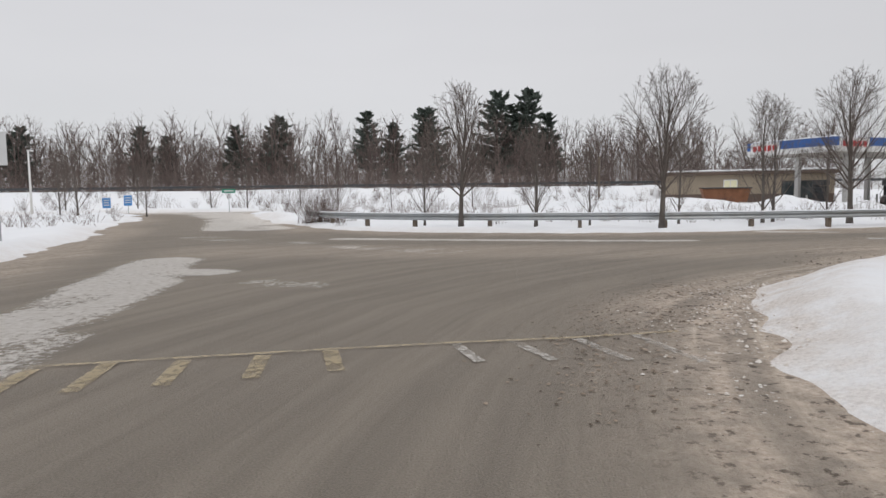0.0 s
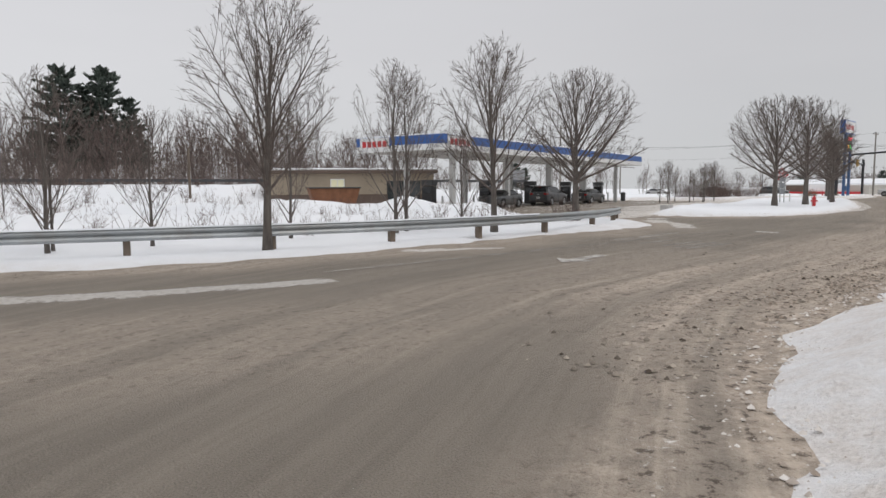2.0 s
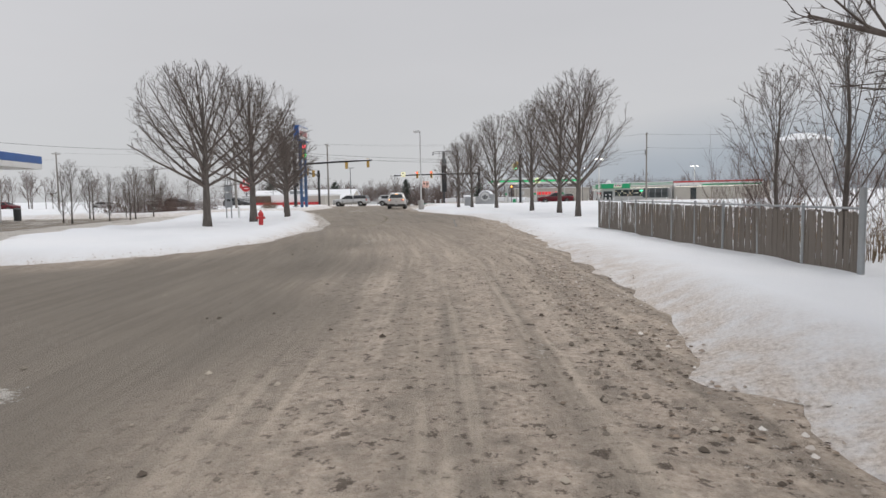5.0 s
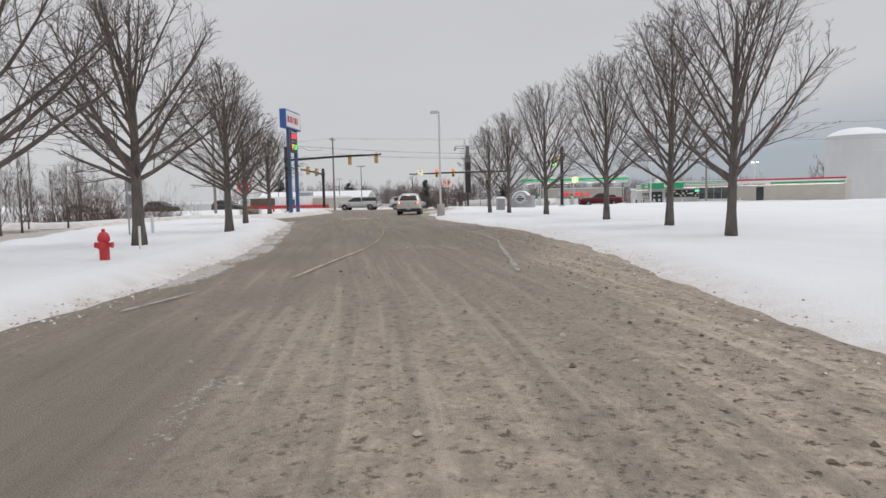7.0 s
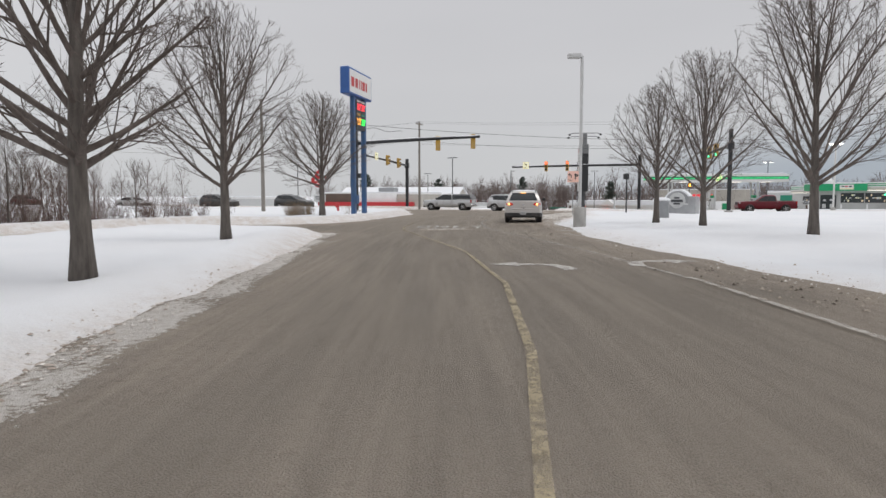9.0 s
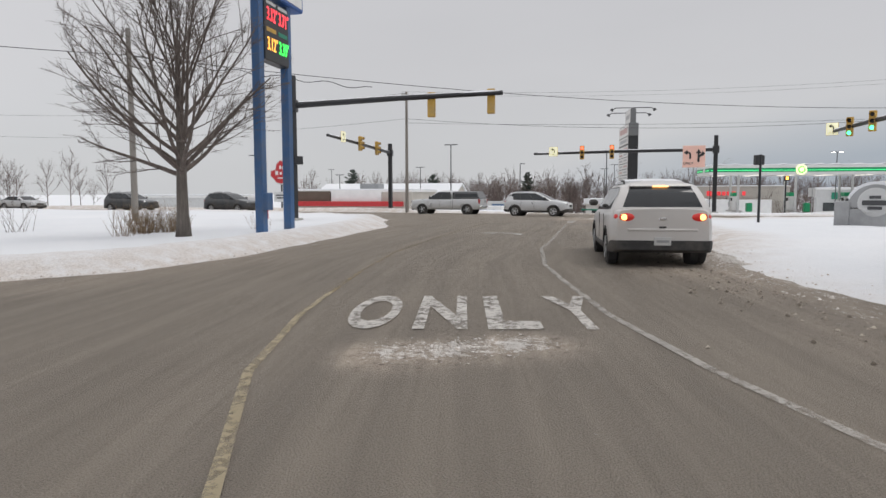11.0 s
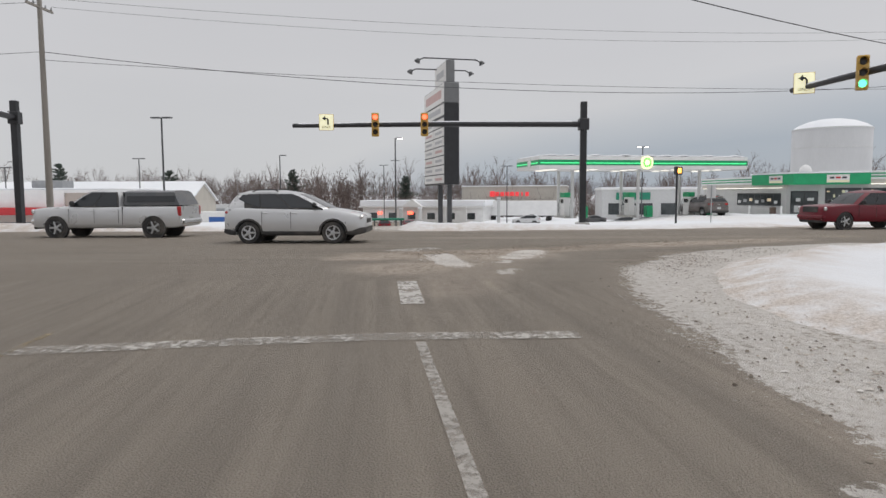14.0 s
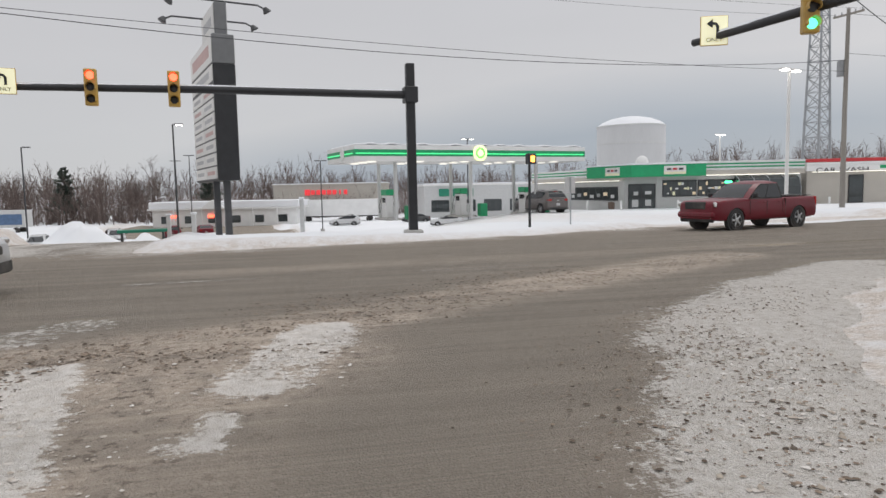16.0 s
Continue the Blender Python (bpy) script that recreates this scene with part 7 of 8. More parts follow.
# ---- filling stations ----
def fuel_pump(m, body, band, group):
    t = thing("fuel_pump", "tall fuel pump with dark screen and hoses on a kerbed island", "fuel pump", m, group)
    part("island", Geo().box(0, 0, 0.08, 2.6, 1.1, 0.16, 0.05), CONCRETE, t)
    part("cabinet", Geo().box(0, 0, 0.95, 0.95, 0.55, 1.6, 0.04), body, t)
    part("top_panel", Geo().box(0, 0, 1.98, 1.05, 0.6, 0.42, 0.04), band, t)
    for s in (-1, 1):
        part("screen", Geo().box(0, 0.285 * s, 1.42, 0.6, 0.02, 0.34, 0.008), GLASS, t)
        part("hose", Geo().tube([(0.42, 0.3 * s, 1.6), (0.62, 0.42 * s, 1.0), (0.55, 0.42 * s, 0.5), (0.46, 0.32 * s, 0.9)], 0.022, 8), BLACK, t, "", True)
        part("bollard", Geo().rod((1.15 * s, 0, 0), (1.15 * s, 0, 1.05), 0.07, None, 12), LIGHTGREY, t, "", True)


def canopy(name, label, m, length, depth, z0, z1, bands, columns, soffit, lamps=None, stout=0.34):
    """A flat roof on columns; its front runs along x at y = 0 and it reaches back to y = depth."""
    t = thing(name, label, "filling station canopy", m)
    roof = part("roof", Geo().box(length / 2, depth / 2, (z0 + z1) / 2 + 0.02, length - 0.1, depth - 0.1, z1 - z0 - 0.04, 0.02), soffit, t)
    for a, b, material, nm in bands:
        g = Geo()
        for cx, cy, sx, sy in ((length / 2, -0.03, length + 0.12, 0.06), (length / 2, depth + 0.03, length + 0.12, 0.06), (-0.03, depth / 2, 0.06, depth), (length + 0.03, depth / 2, 0.06, depth)):
            g.box(cx, cy, (a + b) / 2, sx, sy, b - a, 0.01)
        part(nm, g, material, roof)
    for x, y in columns:
        part("column", Geo().box(x, y, z0 / 2, stout, stout, z0, 0.02), LIGHTGREY, t, "pale square column")
    part("snow_cap", Geo().box(length / 2, depth / 2, z1 + 0.06, length - 0.3, depth - 0.3, 0.12, 0.05), SNOW, roof, "layer of snow on the roof")
    if lamps:
        for x, y in lamps:
            part("canopy_light", Geo().box(x, y, z0 - 0.01, 0.5, 0.5, 0.04, 0.01), SOFT_LIT, roof, "square light under the canopy")
    return t


CAN = pose(26.6, 45.0, 0, 0, 0, 22.4)
cols = [(x, y) for x in (3.5, 11.5, 19.5, 27.5, 36.5) for y in (1.6, 5.6)]
can = canopy("station_canopy", "white filling station canopy with a blue band on pale columns", CAN, 40.3, 7.2, 4.05, 5.05, [(4.05, 4.46, WHITE, "white_band"), (4.464, 5.05, BLUE, "blue_band")], cols, WHITE)
for x, y, sx, sy in ((1.9, -0.08, 3.0, 0.03), (-0.08, 5.6, 0.03, 2.6)):
    pnl = part("sign_panel", Geo().box(x, y, 4.6, sx, sy, 0.86, 0.01), WHITE, can, "white panel with red shapes")
    for k in range(5):
        part("red_shape", Geo().box(x + (k - 2) * 0.5 * (sx > 1), y + (k - 2) * 0.45 * (sy > 1) - 0.02 * (sx > 1), 4.6, 0.36 if sx > 1 else 0.07, 0.03 if sx > 1 else 0.34, 0.4, 0.01), RED, pnl)
for x in (3.5, 11.5, 19.5, 27.5, 36.5):
    fuel_pump(CAN @ pose(x, 3.6, 0, 0, 0, 90), BLACK, DARK, "fuel pumps of the near station")
for x, y in ((40.8, 2.2), (24.0, 1.2), (8.0, 1.2)):
    t = thing("litter_bin", "dark litter bin beside the pumps", "litter bin", CAN @ pose(x, y, 0))
    part("body", Geo().lathe([(0.26, 0), (0.28, 0.85), (0.30, 0.87), (0.26, 0.98), (0.1, 1.04)], 16), DARK, t, "", True)


def block_building(name, label, m, w, d, h, wall, roof_over=0.25, fascia=None, snow=0.2):
    """A flat-roofed building, front along x at y = 0."""
    t = thing(name, label, "building", m)
    part("wall", Geo().box(w / 2, d / 2, h / 2 - 1.5, w, d, h + 3, 0.02), wall, t)
    roof = part("roof", Geo().box(w / 2, d / 2, h + 0.1, w + roof_over * 2, d + roof_over * 2, 0.3, 0.03), fascia or wall, t)
    part("roof_snow", Geo().box(w / 2, d / 2, h + 0.25 + snow / 2, w + roof_over * 1.4, d + roof_over * 1.4, snow, 0.08), SNOW, roof, "smooth snow on the roof")
    return t


def add_window(t, x, z, w, h, name="window", material=SHOPGLASS, y=0.0, frame_material=BLACK, bars=1):
    f = part(name, Geo().box(x, y - 0.02, z, w, 0.08, h, 0.01), frame_material, t)
    for k in range(bars):
        pw = (w - 0.08 * (bars + 1)) / bars
        part("pane", Geo().box(x - w / 2 + 0.08 + pw / 2 + k * (pw + 0.08), y - 0.055, z, pw, 0.03, h - 0.16, 0.005), material, f)
    return f


KIOSK = pose(23.2, 69.2, 0.2, 0, 0, -24)
t = block_building("station_building", "low tan block building with snow on the roof", KIOSK, 15.5, 8, 2.9, TAN, 0.35, BROWN)
part("lower_course", Geo().box(7.75, -0.03, 0.45, 15.5, 0.06, 0.9, 0.01), BROWN, t)
add_window(t, 6.4, 1.85, 1.3, 1.0, bars=2, material=SIGN_YELLOW, frame_material=WHITE)
add_window(t, 12.6, 1.25, 3.2, 1.8, bars=3)
t = thing("skip", "orange-brown steel skip half buried in snow", "skip", KIOSK @ pose(6.0, -6.5, 0.2, 0, 0, 10))
part("body", Geo().prism([(-1.7, 0), (1.7, 0), (2.1, 1.3), (-2.1, 1.3)], -0.9, 0.9, "y"), mat("rust_orange", (0.24, 0.11, 0.06), 0.8, 0, 0.3, 1.5, 30, 0.3), t)
part("rim", Geo().box(0, -0.92, 1.3, 4.3, 0.1, 0.12, 0.02).box(0, 0.92, 1.3, 4.3, 0.1, 0.12, 0.02), DARK, t)

# green-and-white station past the crossing
ZB = -0.62
bp = canopy("station_canopy", "white filling station canopy with a green band, lit below", pose(154.91, 39.43, ZB, 0, 0, -75.9), 18.84, 5.8, 4.1, 5.15,
            [(4.1, 4.42, WHITE, "white_band"), (4.424, 4.86, GREEN, "green_band"), (4.864, 5.15, WHITE, "white_edge")], [(3.4, 1.3), (3.4, 4.5), (9.4, 1.3), (9.4, 4.5), (15.2, 1.3), (15.2, 4.5)], WHITE,
            [(x, y) for x in (1.6, 5.2, 8.8, 12.8, 16.8) for y in (1.2, 2.9, 4.6)], 0.22)
for x, y, r in ((9.42, -0.11, 0.56),):
    d0 = part("badge", Geo().lathe([(r, 0), (r, 0.04), (r * 0.9, 0.06)], 28, (x, y, 4.66), Matrix.Rotation(radians(90), 4, "X")), BADGE_LIT, bp, "round lit badge", True)
    g = Geo()
    for k in range(18):
        a = 2 * math.pi * k / 18
        g.add([(x + math.cos(a) * r * 0.15, y - 0.08, 4.66 + math.sin(a) * r * 0.15), (x + math.cos(a + 0.16) * r * 0.6, y - 0.08, 4.66 + math.sin(a + 0.16) * r * 0.6), (x + math.cos(a) * r * 0.86, y - 0.08, 4.66 + math.sin(a) * r * 0.86), (x + math.cos(a - 0.16) * r * 0.6, y - 0.08, 4.66 + math.sin(a - 0.16) * r * 0.6)], [(0, 1, 2, 3)])
    part("green_petals", g, BADGE_GREEN, d0)
    part("yellow_heart", Geo().lathe([(r * 0.42, 0), (r * 0.40, 0.02)], 20, (x, y - 0.07, 4.66), Matrix.Rotation(radians(90), 4, "X")), BADGE_LIT, d0)
part("badge", Geo().lathe([(0.4, 0), (0.4, 0.05)], 24, (-0.1, 2.2, 4.66), Matrix.Rotation(radians(-90), 4, "Y")), WHITE, bp, "", True)
for cx, cy, sx, sy in ((9.42, -0.09, 18.7, 0.03), (-0.09, 2.9, 0.03, 5.6)):
    part("neon_line", Geo().box(cx, cy, 4.60, sx, sy, 0.07, 0.01), NEON_GREEN, bp, "glowing green line along the fascia")
for k in range(9):
    part("snow_lump", Geo().lathe([(0.55, 0), (0.5, 0.05), (0.3, 0.09), (0.05, 0.10)], 12, (1.2 + 2.05 * k + 0.5 * math.sin(5 * k), 0.5, 5.24)), SNOW, bp, "", True)
C2 = pose(154.91, 39.43, ZB, 0, 0, -75.9)
for x, y in ((3.4, 2.9), (9.4, 2.9), (15.2, 2.9)):
    fuel_pump(C2 @ pose(x, y, 0, 0, 0, 90), WHITE, GREEN, "fuel pumps of the far station")
for x in (4.9, 11.0, 16.8):
    t = thing("litter_bin", "green bin beside the fuel pumps", "litter bin", C2 @ pose(x, 2.4, 0))
    part("body", Geo().box(0, 0, 0.5, 0.6, 0.6, 1.0, 0.05), GREEN, t)

# the shop: a left wing, a slanted entrance corner and a long right wing
SHOP = pose(157.6, 17.7, ZB - 0.08)
SH = thing("shop", "low grey shop with green fascia and lit windows", "building", SHOP)


def wing(p, q, h, d, nm="wall", material=LIGHTGREY, drop=0.0):
    (ax, ay), (bx, by) = p, q
    ln, an = math.hypot(bx - ax, by - ay), math.atan2(by - ay, bx - ax)
    ob = part(nm, Geo().box(ln / 2, d / 2, h / 2 - 0.5, ln, d, h + 1, 0.02), material, SH)
    ob.matrix_local = pose(ax, ay, -drop, 0, 0, math.degrees(an))
    return ob, ln


def on_face(p, q, name, geo, material, parent, label=""):
    """A part drawn along the line from p to q of the shop's plan."""
    ob = part(name, geo, material, parent, label)
    ob.matrix_local = pose(p[0], p[1], 0, 0, 0, math.degrees(math.atan2(q[1] - p[1], q[0] - p[0])))
    return ob


SHOP_BANDS = ((3.08, 0.38, BEIGE, "cream_band"), (3.36, 0.18, WHITE, "white_band"), (3.51, 0.11, GREEN, "green_band"), (3.635, 0.14, WHITE, "white_band"), (3.76, 0.11, GREEN, "green_band"), (3.90, 0.17, WHITE, "white_band"))
CORNER_A, CORNER_B, CORNER_C = (2.6, -0.35), (1.2, -2.5), (-1.32, -13.6)
lw, ln = wing((17.9, 1.6), CORNER_A, 3.0, 7, material=SHOPWALL, drop=0.3)
f = add_window(lw, 10.9, 1.85, 7.4, 1.15, bars=7)
# pale and glowing pieces also imitate the reflections and indoor light in these panes
for k in range(7):
    part("goods", Geo().box(7.7 + 1.04 * k, -0.078, 1.62 + 0.1 * (k % 3), 0.5 + 0.1 * (k % 2), 0.012, 0.28, 0.003), (LIGHTGREY, GREY, GOODS_GLOW)[k % 3], f, "goods and notices behind the glass")
for z, s, m_, nm in SHOP_BANDS:
    part(nm, Geo().box(ln / 2, -0.10, z, ln + 0.2, 0.3, s - 0.01, 0.01), m_, lw)
part("strip_light", Geo().box(ln / 2, -0.24, 2.9, ln - 0.6, 0.06, 0.05), SOFT_LIT, lw, "lit strip under the fascia")
ce, ln = wing(CORNER_A, CORNER_B, 3.0, 6, "entrance_wall", SHOPWALL)
f = add_window(ce, ln / 2 + 0.1, 1.15, 2.1, 2.3, "door", bars=2)
for x, z, w, h in ((-0.5, 0.75, 0.5, 0.6), (0.5, 0.8, 0.45, 0.5), (-0.45, 1.55, 0.35, 0.3), (0.5, 1.6, 0.5, 0.25)):
    part("notice", Geo().box(ln / 2 + 0.1 + x, -0.078, z, w, 0.012, h, 0.003), LIGHTGREY, f, "pale notice on the door glass")
part("waste_bin", Geo().lathe([(0.24, 0.0), (0.27, 0.75), (0.22, 0.8), (0.02, 0.84)], 14, (-0.9, -0.9, 0.1)), BROWN, ce, "dark bin beside the door", True)
# the green canopy bends round the entrance corner
BEND = [(6.6, 1.05), (1.3, -0.3), (-0.65, -5.6)]
gf = part("green_fascia", Geo().prism([BEND[0], (6.7, 0.15), CORNER_A, CORNER_B, (0.40, -5.85), BEND[2], BEND[1]], 2.85, 3.80, "z"), GREEN, SH, "green entrance canopy with snow on top")
part("fascia_snow", Geo().prism([(6.65, 1.12), (6.75, 0.2), (2.7, -0.3), (1.3, -2.5), (0.5, -5.9), (-0.72, -5.65), (1.22, -0.24)], 3.804, 3.93, "z"), SNOW, gf)
for p, q, x, w in ((BEND[0], BEND[1], 3.3, 1.7), (BEND[1], BEND[2], 3.3, 1.65)):
    sg = on_face(p, q, "sign_panel", Geo().box(x, -0.03, 3.34, w, 0.05, 0.66, 0.01), PANEL, gf, "small lit white sign with a yellow foot")
    part("foot", Geo().box(x, -0.062, 3.12, w - 0.06, 0.012, 0.18, 0.003), SIGN_YELLOW, sg)
    for k in range(3):
        part("writing", Geo().box(x - 0.45 + 0.45 * k, -0.062, 3.42, 0.34, 0.012, 0.16, 0.003), RED if k == 1 else DARK, sg)
part("roof_dome", Geo().lathe([(0.5, 0.0), (0.5, 0.25), (0.40, 0.5), (0.22, 0.66), (0.02, 0.72)], 18, (2.0, -1.6, 3.85)), WHITE, SH, "white dome on the roof", True)
for x, y in ((3.6, 2.4), (0.5, 1.0), (-1.6, -2.6), (-2.4, -5.4), (-3.2, -12.4), (-3.6, -14.2)):
    part("bollard", Geo().rod((x, y, -0.2), (x, y, 1.05), 0.08, None, 12), WHITE, SH, "", True)
rw, ln = wing(CORNER_B, CORNER_C, 3.0, 8, material=SHOPWALL)
rng = np.random.RandomState(12)
for x, w, b in ((1.75, 2.7, 4), (4.65, 2.9, 4)):
    f = add_window(rw, x, 1.90, w, 1.30, bars=b)
    # the glowing pieces stand in for the warm light inside the shop
    for k in range(11):
        part("goods", Geo().box(x - w / 2 + 0.2 + k * (w - 0.4) / 10, -0.078, 1.50 + 0.38 * rng.randint(3), rng.uniform(0.12, 0.26), 0.012, rng.uniform(0.10, 0.3), 0.003), (GOODS_GLOW, WHITE, SIGN_YELLOW, GOODS_GLOW)[rng.randint(4)], f, "goods and notices behind the glass")
part("lit_sign", Geo().box(5.6, -0.10, 2.32, 0.6, 0.03, 0.2, 0.01), GREEN_LIT, rw, "small green lit sign")
for z, s, m_, nm in SHOP_BANDS:
    part(nm, Geo().box(ln / 2, -0.12, z, ln + 0.3, 0.3, s - 0.01, 0.02), m_, rw)
part("strip_light", Geo().box(ln / 2, -0.30, 2.88, ln - 0.6, 0.06, 0.05), SOFT_LIT, rw, "lit strip under the fascia")
cw, ln2 = wing((-1.45, -14.0), (-7.2, -28.5), 3.6, 9, "car_wash_wall", BEIGE)
part("band", Geo().box(ln2 / 2, -0.10, 3.86, ln2 + 0.2, 0.3, 0.26, 0.02), RED, cw)
part("band", Geo().box(ln2 / 2, -0.10, 3.60, ln2 + 0.2, 0.3, 0.20, 0.02), WHITE, cw)
part("band", Geo().box(ln2 / 2, -0.10, 3.26, ln2 + 0.2, 0.28, 0.46, 0.02), WHITE, cw)
part("band", Geo().box(ln2 / 2 + 2.6, -0.12, 3.28, ln2 - 5.2, 0.3, 0.26, 0.02), GREEN, cw)
part("strip_light", Geo().box(ln2 / 2, -0.28, 2.96, ln2 - 0.6, 0.06, 0.05), SOFT_LIT, cw, "lit strip under the fascia")
g = lettering("CAR WASH", 0.5, 0.02)
g.v = [(p[0] * 1.5 + 2.5, p[1] - 0.252, p[2] + 3.08) for p in g.v]
part("writing", g, DARK, cw, "grey letters CAR WASH")
add_window(cw, 3.6, 1.6, 1.1, 2.2, bars=1)
vend = thing("glass_shelter", "dark arched glass shelter against the shop wall", "shelter", SHOP @ pose(-0.66, -10.7, 0, 0, 0, -102.8))
part("plinth", Geo().box(0, -0.66, 0.30, 4.9, 1.3, 1.2, 0.02), SHOPWALL, vend)
part("shell", Geo().prism([(0, 0.904), (-1.2, 0.904), (-1.2, 1.9), (-0.95, 2.5), (-0.4, 2.78), (-0.12, 2.82), (-0.12, 0.904)], -2.35, 2.35, "x"), SHOPGLASS, vend)
for x in (-2.35, -1.2, 0, 1.2, 2.35):
    part("rib", Geo().tube([(x, -1.22, 0.9), (x, -1.22, 1.9), (x, -0.96, 2.53), (x, -0.4, 2.81)], 0.035, 6), GREY, vend)

# ---- lamps of the far lots ----
def lot_lamp(x, y, z_top, arms=1, on=False, face=180, material=DARK, r=0.08):
    zg = gz(x, y)
    t = thing("lot_lamp", "tall parking-lot lamp, lit" if on else "tall dark parking-lot lamp", "street lamp", facing(x, y, zg, face), "parking-lot lamps")
    h = z_top - zg
    part("footing", Geo().lathe([(0.28, -0.3), (0.28, 0.5), (0.1, 0.52)], 14), CONCRETE, t)
    part("pole", Geo().rod((0, 0, 0.4), (0, 0, h), r, r * 0.8), material, t, "", True)
    for k in range(arms):
        s = (1, -1)[k]
        hd = part("lamp_head", Geo().box(s * 0.45, 0, h, 0.72, 0.34, 0.11, 0.03), material, t)
        if on:
            part("lens", Geo().box(s * 0.5, -0.06, h - 0.07, 0.46, 0.3, 0.06, 0.02), LAMP_LIT, hd, "bright white lens")


for row in ((150.6, 68.6, 7.4, 2, False), (184.5, 69.7, 6.5, 1, False), (186, 89, 6.3, 2, False), (147.4, 95.4, 6.6, 2, False), (169.7, 53.0, 7.3, 1, True), (221.9, 61.6, 6.8, 2, False), (221.0, 59.4, 7.6, 2, False),
            (200, 40, 5.6, 2, False), (191.4, 22.2, 7.7, 2, True), (205, 120, 7, 2, False), (176, 100, 4.8, 2, False)):
    lot_lamp(*row)
lot_lamp(141.4, 17.9, 7.35, 2, True, 200, WHITE, 0.10)
lot_lamp(176, -2.5, 6.9, 2, True, 200, WHITE, 0.10)

# ---- shopping-plaza sign ----
MIDGREY = mat("mid_grey_metal", (0.17, 0.175, 0.18), 0.5, 0, 0.12)
PZ = thing("plaza_sign", "tall slab sign with rows of tenant panels and lamp arms", "sign", pose(140.42, 45.97, gz(140.4, 46), 0, 0, 16))
for x in (0.7, 3.2):
    part("leg", Geo().box(x, 0, 1.0, 0.26, 0.27, 3.2, 0.02), DARK, PZ, "dark square leg")
slab = part("slab", Geo().box(3.0, 0, 4.9, 6.0, 0.90, 4.84, 0.03), BLACK, PZ, "black slab with pale tenant panels")
head = part("head", Geo().box(3.0, 0, 7.92, 6.0, 0.90, 1.2, 0.03), MIDGREY, PZ, "grey top field of the slab")
crest = part("crest", Geo().box(1.9, 0, 9.2, 3.2, 0.50, 1.36, 0.03), MIDGREY, PZ, "narrow grey crest above the slab")
for s in (-1, 1):
    pn = part("tenant_panel", Geo().box(3.0, s * 0.465, 7.92, 5.84, 0.03, 1.08, 0.01), PANEL, head, "broad pale top panel")
    part("writing", Geo().box(3.0, s * 0.483, 7.92, 4.6, 0.008, 0.5), FADED_RED, pn)
    pn = part("crest_panel", Geo().box(1.9, s * 0.265, 9.2, 3.0, 0.03, 1.22, 0.01), PANEL, crest, "pale crest panel")
    part("writing", Geo().box(1.9, s * 0.283, 9.2, 2.0, 0.008, 0.4), FADED_GREY, pn)
    pn = part("tenant_panel", Geo().box(3.0, s * 0.465, 6.95, 5.8, 0.03, 0.66, 0.01), PANEL, slab, "pale tenant panel with a bar of lettering")
    part("writing", Geo().box(3.0, s * 0.483, 6.95, 4.2, 0.008, 0.3), FADED_GREY, pn)
    for r in range(7):
        for c in range(2):
            x, z = 1.55 + 2.9 * c, 2.82 + 0.565 * r
            pn = part("tenant_panel", Geo().box(x, s * 0.465, z, 2.8, 0.03, 0.50, 0.01), PANEL, slab, "pale tenant panel with a bar of lettering")
            part("writing", Geo().box(x, s * 0.483, z, 1.9, 0.008, 0.16), FADED_RED if (r + c) % 3 == 0 else FADED_GREY, pn)
for z, x in ((9.95, 0.45), (9.75, 2.9)):
    arm = part("lamp_arm", Geo().tube([(x, -1.85, z - 0.12), (x, -1.6, z), (x, 1.6, z), (x, 1.85, z - 0.12)], 0.04, 8).rod((x, 0, z - 0.6), (x, 0, z), 0.04), DARK, PZ)
    for y in (-1.95, 1.95):
        part("lamp_head", Geo().lathe([(0.06, 0.12), (0.11, 0.06), (0.19, -0.10), (0.17, -0.13)], 14, (x, y, z - 0.16), Matrix.Rotation(radians(30 if y > 0 else -30), 4, "X")), DARK, arm, "", True)

# ---- stone sign by the corner ----
t = thing("monument_sign", "low grey stone monument sign with snow on its arch", "sign", facing(107.6, 32.4, gz(107, 32) + 0.05, 162))
part("pedestal", Geo().box(0, 0, 0.35, 2.6, 0.7, 0.9, 0.03), STONE, t)
part("pier", Geo().box(1.15, -0.02, 0.7, 0.55, 0.8, 1.4, 0.03), STONE, t)
part("pier", Geo().box(-1.15, -0.02, 0.55, 0.55, 0.8, 1.15, 0.03), STONE, t)
arc = [(1.0 * math.cos(a), 0.85 + 0.95 * math.sin(a)) for a in np.linspace(0, math.pi, 16)]
part("arch", Geo().prism(arc, -0.28, 0.28, "y"), STONE, t)
part("plaque", Geo().lathe([(0.62, 0), (0.62, 0.05), (0.56, 0.06)], 26, (0, -0.29, 1.05), Matrix.Rotation(radians(90), 4, "X")), LIGHTGREY, t, "pale round plaque with dark bars")
for z, w in ((1.28, 0.4), (1.05, 0.9), (0.84, 0.5)):
    part("writing", Geo().box(0, -0.365, z, w, 0.02, 0.12 if w < 0.8 else 0.2), DARK, t)
arc2 = [(1.06 * math.cos(a), 0.9 + 1.02 * math.sin(a)) for a in np.linspace(0.35, math.pi - 0.35, 14)] + [(0.97 * math.cos(a), 0.86 + 0.94 * math.sin(a)) for a in np.linspace(math.pi - 0.35, 0.35, 14)]
part("snow_cap", Geo().prism(arc2, -0.30, 0.30, "y"), SNOW, t)

